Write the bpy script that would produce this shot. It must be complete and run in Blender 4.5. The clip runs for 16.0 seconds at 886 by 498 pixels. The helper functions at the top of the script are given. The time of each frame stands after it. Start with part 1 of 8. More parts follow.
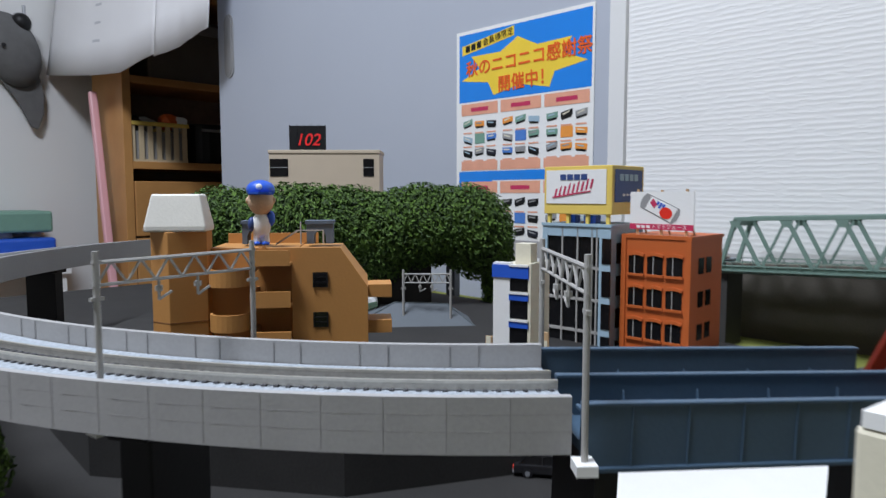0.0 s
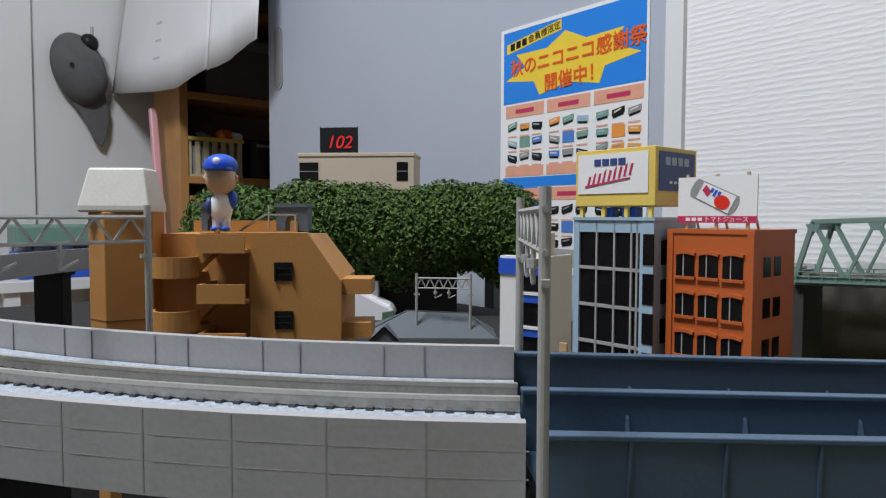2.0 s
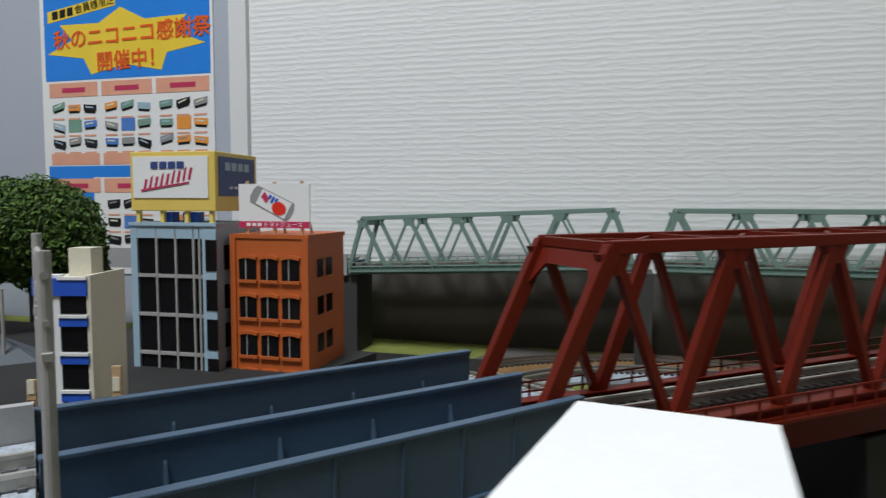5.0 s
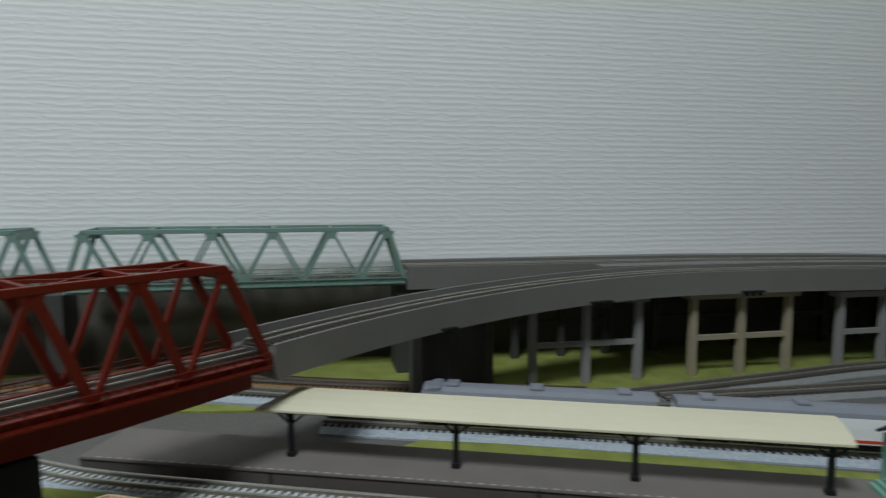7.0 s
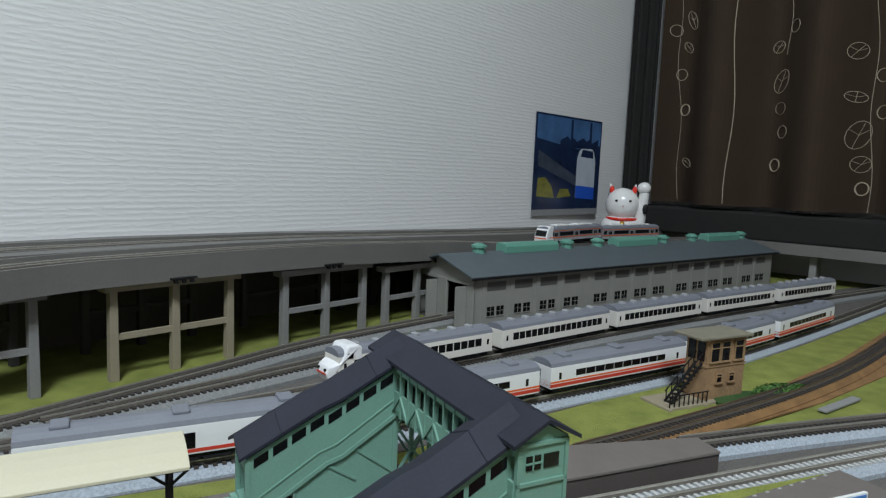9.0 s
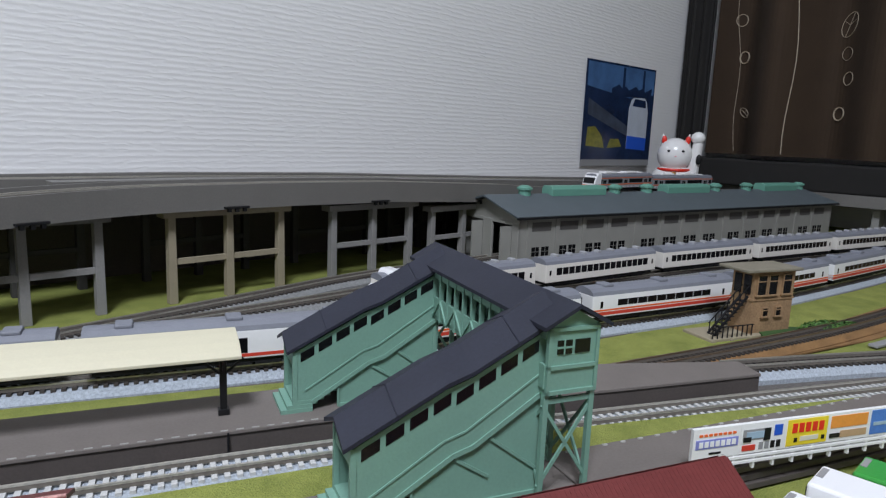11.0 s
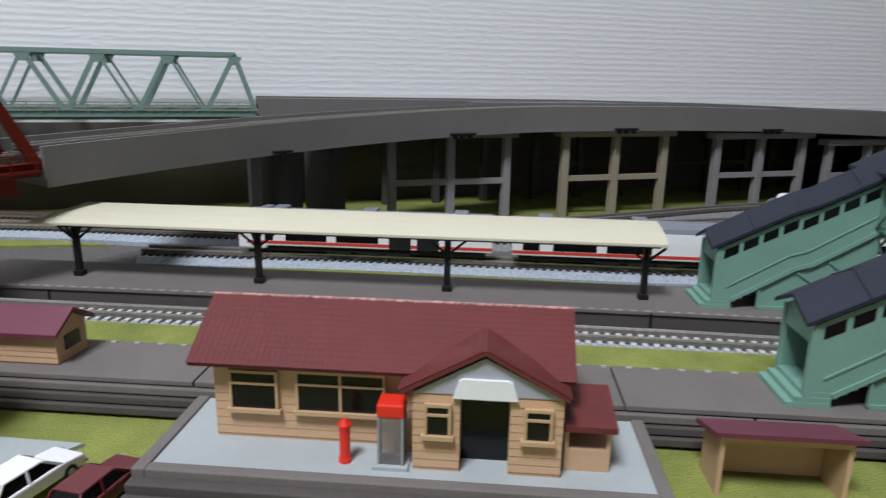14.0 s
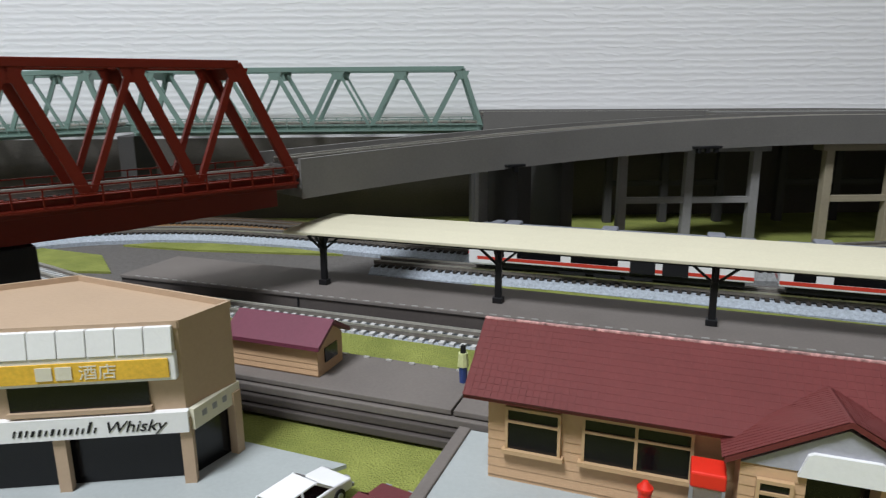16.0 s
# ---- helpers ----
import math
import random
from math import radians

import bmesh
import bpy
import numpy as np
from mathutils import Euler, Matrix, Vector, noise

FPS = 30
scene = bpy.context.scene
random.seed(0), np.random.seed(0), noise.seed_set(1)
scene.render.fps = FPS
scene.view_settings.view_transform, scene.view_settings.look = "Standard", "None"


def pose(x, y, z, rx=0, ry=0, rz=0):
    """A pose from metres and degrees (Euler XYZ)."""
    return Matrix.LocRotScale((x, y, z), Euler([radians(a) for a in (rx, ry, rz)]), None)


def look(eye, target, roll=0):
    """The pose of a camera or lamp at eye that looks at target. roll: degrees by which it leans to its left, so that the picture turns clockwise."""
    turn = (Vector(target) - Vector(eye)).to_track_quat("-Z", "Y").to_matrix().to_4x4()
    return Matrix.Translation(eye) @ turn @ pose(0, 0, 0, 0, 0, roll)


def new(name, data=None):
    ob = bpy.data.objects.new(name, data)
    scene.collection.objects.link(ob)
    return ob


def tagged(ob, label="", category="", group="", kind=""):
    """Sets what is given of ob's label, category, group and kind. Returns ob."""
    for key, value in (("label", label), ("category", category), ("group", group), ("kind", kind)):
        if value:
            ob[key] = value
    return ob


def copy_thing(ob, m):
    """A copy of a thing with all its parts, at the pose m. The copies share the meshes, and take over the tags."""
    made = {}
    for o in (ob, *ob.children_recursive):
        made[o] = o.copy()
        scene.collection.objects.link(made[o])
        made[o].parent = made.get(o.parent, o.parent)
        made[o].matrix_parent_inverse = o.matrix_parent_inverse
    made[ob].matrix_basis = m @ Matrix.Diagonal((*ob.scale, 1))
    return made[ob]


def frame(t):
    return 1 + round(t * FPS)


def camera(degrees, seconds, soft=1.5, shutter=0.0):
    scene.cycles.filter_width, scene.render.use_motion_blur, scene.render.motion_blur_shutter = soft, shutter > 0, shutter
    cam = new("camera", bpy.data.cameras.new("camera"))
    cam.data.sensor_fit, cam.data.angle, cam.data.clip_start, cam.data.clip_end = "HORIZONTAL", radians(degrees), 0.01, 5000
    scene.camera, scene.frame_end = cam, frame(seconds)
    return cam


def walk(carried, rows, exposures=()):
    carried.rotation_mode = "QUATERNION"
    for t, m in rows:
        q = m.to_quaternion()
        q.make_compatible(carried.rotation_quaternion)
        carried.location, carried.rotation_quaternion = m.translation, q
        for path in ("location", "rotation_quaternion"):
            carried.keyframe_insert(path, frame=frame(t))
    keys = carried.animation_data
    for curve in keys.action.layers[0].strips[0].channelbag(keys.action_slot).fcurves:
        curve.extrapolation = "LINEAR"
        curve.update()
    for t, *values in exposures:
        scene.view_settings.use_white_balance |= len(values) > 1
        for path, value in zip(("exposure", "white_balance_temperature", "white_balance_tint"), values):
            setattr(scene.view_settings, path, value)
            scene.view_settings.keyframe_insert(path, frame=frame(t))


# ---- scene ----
cam = camera(67.7, 16.0, soft=1.25, shutter=0.3)
PATH = [
    (0.0, (-0.1776, -0.0577, 0.1179), (-0.8830, 0.6463, 0.0353), -0.00),
    (0.5, (-0.2043, -0.0107, 0.1060), (-0.9459, 0.6599, 0.0865), 1.56),
    (1.0, (-0.2088, 0.0029, 0.1022), (-0.8909, 0.7333, 0.0666), 0.49),
    (1.5, (-0.1980, 0.0008, 0.1018), (-0.9716, 0.6335, 0.0672), -0.70),
    (2.0, (-0.1982, 0.0017, 0.1004), (-0.9707, 0.6349, 0.0512), 0.17),
    (2.5, (-0.1971, 0.0021, 0.1011), (-0.9828, 0.6184, 0.0486), -0.10),
    (3.0, (-0.1972, 0.0011, 0.1000), (-0.9811, 0.6198, 0.0480), 0.05),
    (3.5, (-0.2043, 0.0094, 0.1001), (-0.8959, 0.7281, 0.0281), 0.20),
    (4.0, (-0.2093, 0.0180, 0.1009), (-0.7176, 0.8740, 0.0064), -0.00),
    (4.2, (-0.2115, 0.0229, 0.1001), (-0.6510, 0.9169, 0.0131), 0.10),
    (6.3, (-0.0670, -0.0344, 0.1365), (-0.0800, 0.9634, 0.0699), -0.05),
    (6.6, (-0.0310, -0.0235, 0.1384), (0.0603, 0.9702, 0.0730), -0.13),
    (6.8, (-0.0180, -0.0190, 0.1402), (0.1285, 0.9660, 0.0484), 0.08),
    (7.0, (-0.0003, -0.0194, 0.1398), (0.2106, 0.9533, 0.0430), 0.15),
    (7.5, (0.0359, -0.0115, 0.1450), (0.4903, 0.8705, 0.0202), 0.30),
    (8.0, (0.0725, -0.0057, 0.1499), (0.6712, 0.7862, 0.0296), 1.60),
    (8.5, (0.1046, -0.0062, 0.1486), (0.7816, 0.7206, 0.0325), 1.70),
    (9.0, (0.1192, -0.0039, 0.1384), (0.8723, 0.6435, 0.0216), 2.30),
    (9.2, (0.1217, -0.0047, 0.1379), (0.8656, 0.6528, 0.0180), 1.90),
    (11.3, (0.1151, -0.0149, 0.1148), (0.8098, 0.6828, -0.0605), 2.30),
    (11.5, (0.1155, -0.0151, 0.1151), (0.8079, 0.6871, -0.0508), 1.97),
    (12.0, (0.1137, -0.0130, 0.1116), (0.7800, 0.7118, -0.0635), 2.06),
    (12.5, (0.1047, -0.0160, 0.1053), (0.6709, 0.7832, -0.0960), 2.22),
    (13.0, (0.0876, -0.0216, 0.1012), (0.5353, 0.8469, -0.1114), 1.96),
    (13.5, (0.0795, -0.0206, 0.1013), (0.4789, 0.8680, -0.1246), 1.93),
    (14.0, (0.0689, -0.0119, 0.0929), (0.3521, 0.9131, -0.1602), 1.04),
    (14.5, (0.0530, 0.0011, 0.0875), (0.2684, 0.9433, -0.1693), 0.97),
    (15.0, (0.0400, 0.0142, 0.0836), (0.1741, 0.9728, -0.1674), 0.89),
    (15.5, (0.0415, 0.0194, 0.0873), (0.1291, 0.9859, -0.1542), 0.55),
    (16.0, (0.0456, 0.0150, 0.0894), (0.0598, 0.9876, -0.1427), -0.46),
]
EXPOSURES = [(0.0, 0.1, 6450, 13), (0.5, -0.1, 6450, 9), (1.5, 0.0, 6650, 12), (2.5, 0.03, 6750, 13), (4.2, -0.03, 6900, 13), (6.3, -0.46, 6650, 4), (7.3, -0.38, 6600, 4), (8.0, -0.12, 6550, 5), (9.2, 0.16, 6500, 7), (11.3, 0.26, 6450, 15), (12.5, 0.22, 6400, 11), (14.5, 0.16, 6600, 16), (16.0, 0.18, 6750, 12)]
walk(cam, [(t, look(eye, aim, roll)) for t, eye, aim, roll in PATH], EXPOSURES)

# ---- light ----
world = bpy.data.worlds.new("world")
scene.world = world
world.use_nodes = True
world.node_tree.nodes["Background"].inputs[0].default_value = (0.9, 0.95, 1.0, 1)
world.node_tree.nodes["Background"].inputs[1].default_value = 0.0


def area_lamp(name, place, aim, size, power, colour):
    data = bpy.data.lights.new(name, "AREA")
    data.shape, data.size, data.energy, data.color = "DISK", size, power, colour
    ob = new(name, data)
    ob.matrix_world = look(place, aim)
    return ob


area_lamp("ceiling_lamp_light", (-0.50, -0.50, 1.62), (-0.45, -0.40, 0), 0.50, 40, (0.87, 0.95, 1.06))


# ---- materials ----
def material(name, colour, rough=0.5, metal=0.0, spots=0.12, scale=60.0, bump=0.15, fine=900.0, bump_size=0.0004, spec=0.5, vary=0.0):
    m = bpy.data.materials.new(name)
    m.use_nodes = True
    nt = m.node_tree
    b = nt.nodes["Principled BSDF"]
    b.inputs["Roughness"].default_value, b.inputs["Metallic"].default_value = rough, metal
    b.inputs["Specular IOR Level"].default_value = spec
    co = nt.nodes.new("ShaderNodeTexCoord")
    n1, n2 = nt.nodes.new("ShaderNodeTexNoise"), nt.nodes.new("ShaderNodeTexNoise")
    n1.inputs["Scale"].default_value, n1.inputs["Detail"].default_value = scale, 4
    n2.inputs["Scale"].default_value, n2.inputs["Detail"].default_value = fine, 3
    nt.links.new(co.outputs["Object"], n1.inputs["Vector"])
    nt.links.new(co.outputs["Object"], n2.inputs["Vector"])
    add = nt.nodes.new("ShaderNodeMath")
    add.operation = "ADD"
    nt.links.new(n1.outputs["Fac"], add.inputs[0])
    nt.links.new(n2.outputs["Fac"], add.inputs[1])
    last = add.outputs[0]
    if vary:
        info = nt.nodes.new("ShaderNodeObjectInfo")
        mul = nt.nodes.new("ShaderNodeMath")
        mul.operation = "MULTIPLY_ADD"
        mul.inputs[1].default_value = vary
        nt.links.new(info.outputs["Random"], mul.inputs[0])
        nt.links.new(last, mul.inputs[2])
        last = mul.outputs[0]
    ramp = nt.nodes.new("ShaderNodeMapRange")
    ramp.inputs["From Min"].default_value, ramp.inputs["From Max"].default_value = 0.6, 1.4 + vary
    nt.links.new(last, ramp.inputs["Value"])
    mix = nt.nodes.new("ShaderNodeMix")
    mix.data_type = "RGBA"
    lo, hi = [max(0, c * (1 - spots)) for c in colour], [min(1, c * (1 + spots)) for c in colour]
    mix.inputs["A"].default_value, mix.inputs["B"].default_value = (*lo, 1), (*hi, 1)
    nt.links.new(ramp.outputs["Result"], mix.inputs["Factor"])
    nt.links.new(mix.outputs["Result"], b.inputs["Base Color"])
    if bump:
        bp = nt.nodes.new("ShaderNodeBump")
        bp.inputs["Strength"].default_value, bp.inputs["Distance"].default_value = bump, bump_size
        nt.links.new(n2.outputs["Fac"], bp.inputs["Height"])
        nt.links.new(bp.outputs["Normal"], b.inputs["Normal"])
    return m


def wallpaper(name, colour):
    m = material(name, colour, 0.85, spots=0.03, scale=4, bump=0)
    nt = m.node_tree
    b = nt.nodes["Principled BSDF"]
    co = nt.nodes.new("ShaderNodeTexCoord")

    def scaled(kind, scale):
        mp = nt.nodes.new("ShaderNodeMapping")
        mp.inputs["Scale"].default_value = scale
        n = nt.nodes.new(kind)
        n.inputs["Scale"].default_value = 1.0
        nt.links.new(co.outputs["Object"], mp.inputs["Vector"])
        nt.links.new(mp.outputs["Vector"], n.inputs["Vector"])
        return n

    # straight ribs 5 mm apart, broken into lengths
    ribs = scaled("ShaderNodeTexWave", (30, 30, 63))
    ribs.bands_direction = "Z"
    ribs.inputs["Distortion"].default_value, ribs.inputs["Detail"].default_value = 1.1, 3
    ribs.inputs["Detail Scale"].default_value = 0.8
    gaps = scaled("ShaderNodeTexNoise", (80, 80, 260))
    gaps.inputs["Detail"].default_value = 1
    edge = nt.nodes.new("ShaderNodeMapRange")
    edge.inputs["From Min"].default_value, edge.inputs["From Max"].default_value = 0.34, 0.52
    nt.links.new(gaps.outputs["Fac"], edge.inputs["Value"])
    grain = scaled("ShaderNodeTexNoise", (420, 420, 520))
    broken = nt.nodes.new("ShaderNodeMath")
    broken.operation = "MULTIPLY"
    add = nt.nodes.new("ShaderNodeMath")
    add.operation = "MULTIPLY_ADD"
    add.inputs[1].default_value = 0.22
    bp = nt.nodes.new("ShaderNodeBump")
    bp.inputs["Strength"].default_value, bp.inputs["Distance"].default_value = 0.26, 0.0008
    nt.links.new(ribs.outputs["Fac"], broken.inputs[0])
    nt.links.new(edge.outputs["Result"], broken.inputs[1])
    nt.links.new(grain.outputs["Fac"], add.inputs[0])
    nt.links.new(broken.outputs[0], add.inputs[2])
    nt.links.new(add.outputs[0], bp.inputs["Height"])
    nt.links.new(bp.outputs["Normal"], b.inputs["Normal"])
    return m


def grass(name, dark, light):
    m = material(name, light, 0.95, spots=0.0, bump=0.9, fine=1500, bump_size=0.0012)
    nt = m.node_tree
    mix = [n for n in nt.nodes if n.bl_idname == "ShaderNodeMix"][0]
    mix.inputs["A"].default_value, mix.inputs["B"].default_value = (*dark, 1), (*light, 1)
    return m


WALL = wallpaper("wallpaper_white", (0.80, 0.80, 0.79))
PLAIN = material("paint_offwhite", (0.72, 0.72, 0.71), 0.7, spots=0.03, scale=3, bump=0.05)
DOOR = material("sliding_door_grey_blue", (0.42, 0.45, 0.51), 0.55, spots=0.03, scale=5, bump=0.05)
FLOOR = material("floor_wood", (0.25, 0.16, 0.09), 0.5, spots=0.25, scale=8)
CONC = material("viaduct_grey", (0.36, 0.355, 0.35), 0.6, spots=0.08, scale=40, bump=0.1)
CONC_D = material("viaduct_dark_grey", (0.152, 0.146, 0.134), 0.6, spots=0.12, scale=30, bump=0.1)
PIER = material("pier_grey", (0.24, 0.235, 0.225), 0.65, spots=0.12, scale=50)
PIER_T = material("pier_tan", (0.30, 0.26, 0.18), 0.65, spots=0.12, scale=50)
BALLAST = material("ballast_light_grey", (0.37, 0.41, 0.45), 0.9, spots=0.42, scale=700, bump=0.8, fine=2600)
BALLAST_D = material("ballast_brown_grey", (0.12, 0.11, 0.10), 0.9, spots=0.35, scale=500, bump=0.8, fine=2600)
BALLAST_M = material("ballast_mid_grey", (0.23, 0.235, 0.23), 0.9, spots=0.35, scale=600, bump=0.8, fine=2600)
BALLAST_R = material("ballast_rust", (0.24, 0.13, 0.05), 0.9, spots=0.4, scale=90, bump=0.8, fine=2600)
TIE = material("tie_dark_brown", (0.045, 0.038, 0.032), 0.8, spots=0.2, vary=0.4)
TIE_G = material("tie_concrete", (0.50, 0.50, 0.48), 0.8, spots=0.12, vary=0.3)
RAIL = material("rail_nickel", (0.60, 0.57, 0.50), 0.35, 0.7, spots=0.1, scale=300)
RAIL_W = material("rail_web_brown", (0.17, 0.15, 0.125), 0.7, 0.2, spots=0.2, scale=300)
RAIL_D = material("rail_weathered", (0.30, 0.22, 0.15), 0.4, 0.8, spots=0.3, scale=200)
GREEN = material("truss_green", (0.17, 0.26, 0.22), 0.5, spots=0.08)
RED = material("truss_red", (0.125, 0.011, 0.004), 0.45, spots=0.10, spec=0.25)
BLUEG = material("girder_slate_blue", (0.052, 0.094, 0.145), 0.5, spots=0.08)
GRASS = grass("grass_mat", (0.14, 0.17, 0.028), (0.34, 0.365, 0.085))
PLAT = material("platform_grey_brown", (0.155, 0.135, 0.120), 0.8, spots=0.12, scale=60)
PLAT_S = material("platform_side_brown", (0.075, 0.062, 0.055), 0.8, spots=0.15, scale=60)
CREAM = material("roof_cream", (0.60, 0.56, 0.41), 0.6, spots=0.04, scale=30)
BLACK = material("black_plastic", (0.010, 0.010, 0.011), 0.45, spots=0.15, spec=0.3)
OB_G = material("overbridge_green", (0.17, 0.32, 0.25), 0.55, spots=0.07)
OB_R = material("overbridge_roof_slate", (0.020, 0.022, 0.034), 0.6, spots=0.2, spec=0.3)
MAROON = material("roof_maroon", (0.135, 0.027, 0.025), 0.55, spots=0.15, spec=0.35)
PLUM = material("roof_plum", (0.14, 0.030, 0.052), 0.55, spots=0.1)
TAN = material("plastic_tan", (0.50, 0.33, 0.18), 0.55, spots=0.06)
TANW = material("siding_tan", (0.53, 0.34, 0.195), 0.6, spots=0.06)
APT = material("apartment_ochre", (0.47, 0.22, 0.06), 0.55, spots=0.05)
ORANGE = material("building_orange", (0.48, 0.105, 0.020), 0.55, spots=0.06)
LBLUE = material("building_light_blue", (0.33, 0.46, 0.55), 0.5, spots=0.05)
WHITE = material("white_plastic", (0.80, 0.80, 0.78), 0.45, spots=0.03)
IVORY = material("ivory_plastic", (0.70, 0.66, 0.52), 0.5, spots=0.05)
BLUE = material("blue_plastic", (0.02, 0.10, 0.55), 0.4, spots=0.05)
YELLOW = material("sign_yellow", (0.75, 0.55, 0.12), 0.5, spots=0.05)
NAVY = material("sign_navy", (0.03, 0.06, 0.20), 0.5, spots=0.05)
GLASS_D = material("window_dark", (0.006, 0.006, 0.007), 0.15, spots=0.2, spec=0.35)
GREY = material("grey_plastic", (0.28, 0.28, 0.28), 0.5, spots=0.06)
POLE = material("pole_grey", (0.36, 0.35, 0.33), 0.5, spots=0.08)
BASEG = material("forecourt_grey", (0.36, 0.39, 0.38), 0.75, spots=0.06)
SHEDW = material("shed_wall_grey", (0.265, 0.262, 0.235), 0.65, spots=0.08)
SHEDR = material("shed_roof_grey", (0.085, 0.105, 0.115), 0.6, spots=0.1)
TEAL = material("vent_teal", (0.12, 0.30, 0.23), 0.5, spots=0.06)
SILVER = material("car_silver", (0.34, 0.35, 0.37), 0.35, 0.45, spots=0.04)
CARW = material("car_white", (0.82, 0.82, 0.82), 0.3, spots=0.02)
CARG = material("car_roof_grey", (0.20, 0.21, 0.24), 0.5, spots=0.1)
CARV = material("car_vent_grey", (0.34, 0.345, 0.36), 0.5, spots=0.1)
CARO = material("band_orange", (0.75, 0.13, 0.02), 0.4, spots=0.04)
CARR = material("band_red", (0.60, 0.05, 0.03), 0.4, spots=0.04)
CREAMC = material("car_cream", (0.76, 0.73, 0.66), 0.35, spots=0.03)
UNDER = material("underframe_black", (0.010, 0.010, 0.012), 0.6, spots=0.2, spec=0.3)
CURTAIN = material("curtain_brown", (0.036, 0.020, 0.009), 0.9, spots=0.15, scale=25, fine=1200, bump=0.5)
CURT_D = material("curtain_edge_black", (0.012, 0.011, 0.01), 0.9, spots=0.15)
THREAD = material("embroidery_beige", (0.55, 0.47, 0.36), 0.8, spots=0.1)
WOOD = material("cabinet_wood", (0.52, 0.26, 0.085), 0.5, spots=0.2, scale=12)
SHRED = material("brightred", (0.75, 0.03, 0.015), 0.4, spots=0.04)
PINK = material("pink_plastic", (0.80, 0.42, 0.45), 0.4, spots=0.03)
CLOTH = material("white_cloth", (0.84, 0.84, 0.85), 0.9, spots=0.04, scale=12, bump=0.3, fine=500)
nt_ = CLOTH.node_tree
thin_, mix_ = nt_.nodes.new("ShaderNodeBsdfTranslucent"), nt_.nodes.new("ShaderNodeMixShader")
thin_.inputs["Color"].default_value = (0.80, 0.80, 0.80, 1)
mix_.inputs[0].default_value = 0.04
nt_.links.new(nt_.nodes["Principled BSDF"].outputs[0], mix_.inputs[1])
nt_.links.new(thin_.outputs[0], mix_.inputs[2])
nt_.links.new(mix_.outputs[0], nt_.nodes["Material Output"].inputs["Surface"])
FELT = material("cap_grey", (0.12, 0.12, 0.12), 0.95, spots=0.2, scale=40, bump=0.6, fine=1200)


# ---- mesh helpers ----
I4 = Matrix.Identity(4)


def box(bm, x0, x1, y0, y1, z0, z1, m=I4):
    vs = [bm.verts.new(m @ Vector(p)) for p in ((x0, y0, z0), (x1, y0, z0), (x1, y1, z0), (x0, y1, z0), (x0, y0, z1), (x1, y0, z1), (x1, y1, z1), (x0, y1, z1))]
    for f in ((0, 3, 2, 1), (4, 5, 6, 7), (0, 1, 5, 4), (1, 2, 6, 5), (2, 3, 7, 6), (3, 0, 4, 7)):
        bm.faces.new([vs[i] for i in f])


def rod(bm, a, b, r, seg=8, r2=None, m=I4):
    a, b = Vector(a), Vector(b)
    r2 = r if r2 is None else r2
    q = (b - a).to_track_quat("Z", "Y").to_matrix()
    lo = [bm.verts.new(m @ (a + q @ Vector((r * math.cos(6.28318 * i / seg), r * math.sin(6.28318 * i / seg), 0)))) for i in range(seg)]
    hi = [bm.verts.new(m @ (b + q @ Vector((r2 * math.cos(6.28318 * i / seg), r2 * math.sin(6.28318 * i / seg), 0)))) for i in range(seg)]
    for i in range(seg):
        bm.faces.new((lo[i], lo[(i + 1) % seg], hi[(i + 1) % seg], hi[i]))
    bm.faces.new(lo[::-1])
    bm.faces.new(hi)


def bar(bm, a, b, w, h, m=I4):
    """A square bar from a to b: w sideways, h upwards."""
    a, b = Vector(a), Vector(b)
    d = (b - a)
    side = d.cross(Vector((0, 0, 1)))
    side = side.normalized() if side.length > 1e-6 else Vector((1, 0, 0))
    up = side.cross(d).normalized()
    ring = [(-w / 2, -h / 2), (w / 2, -h / 2), (w / 2, h / 2), (-w / 2, h / 2)]
    lo = [bm.verts.new(m @ (a + side * x + up * y)) for x, y in ring]
    hi = [bm.verts.new(m @ (b + side * x + up * y)) for x, y in ring]
    for i in range(4):
        bm.faces.new((lo[i], lo[(i + 1) % 4], hi[(i + 1) % 4], hi[i]))
    bm.faces.new(lo[::-1])
    bm.faces.new(hi)


def prism(bm, outline, a, b, axis="y", m=I4):
    """An outline of (p, q) pushed out from a to b: axis y takes p, q as x, z; axis x as y, z; axis z as x, y."""
    def put(p, q, s):
        return Vector((p, s, q)) if axis == "y" else Vector((s, p, q)) if axis == "x" else Vector((p, q, s))
    lo = [bm.verts.new(m @ put(p, q, a)) for p, q in outline]
    hi = [bm.verts.new(m @ put(p, q, b)) for p, q in outline]
    n = len(outline)
    for i in range(n):
        bm.faces.new((lo[i], lo[(i + 1) % n], hi[(i + 1) % n], hi[i]))
    bm.faces.new(lo[::-1])
    bm.faces.new(hi)


def sweep(bm, path, outline):
    """A closed outline of (sideways to the left, up) along a path of (x, y, z)."""
    pts = [Vector(p) for p in path]
    rings = []
    for i, p in enumerate(pts):
        d = pts[min(i + 1, len(pts) - 1)] - pts[max(i - 1, 0)]
        left = Vector((-d.y, d.x, 0)).normalized()
        rings.append([bm.verts.new(p + left * s + Vector((0, 0, u))) for s, u in outline])
    n = len(outline)
    for a, b in zip(rings, rings[1:]):
        for i in range(n):
            bm.faces.new((a[i], b[i], b[(i + 1) % n], a[(i + 1) % n]))
    bm.faces.new(rings[0])
    bm.faces.new(rings[-1][::-1])


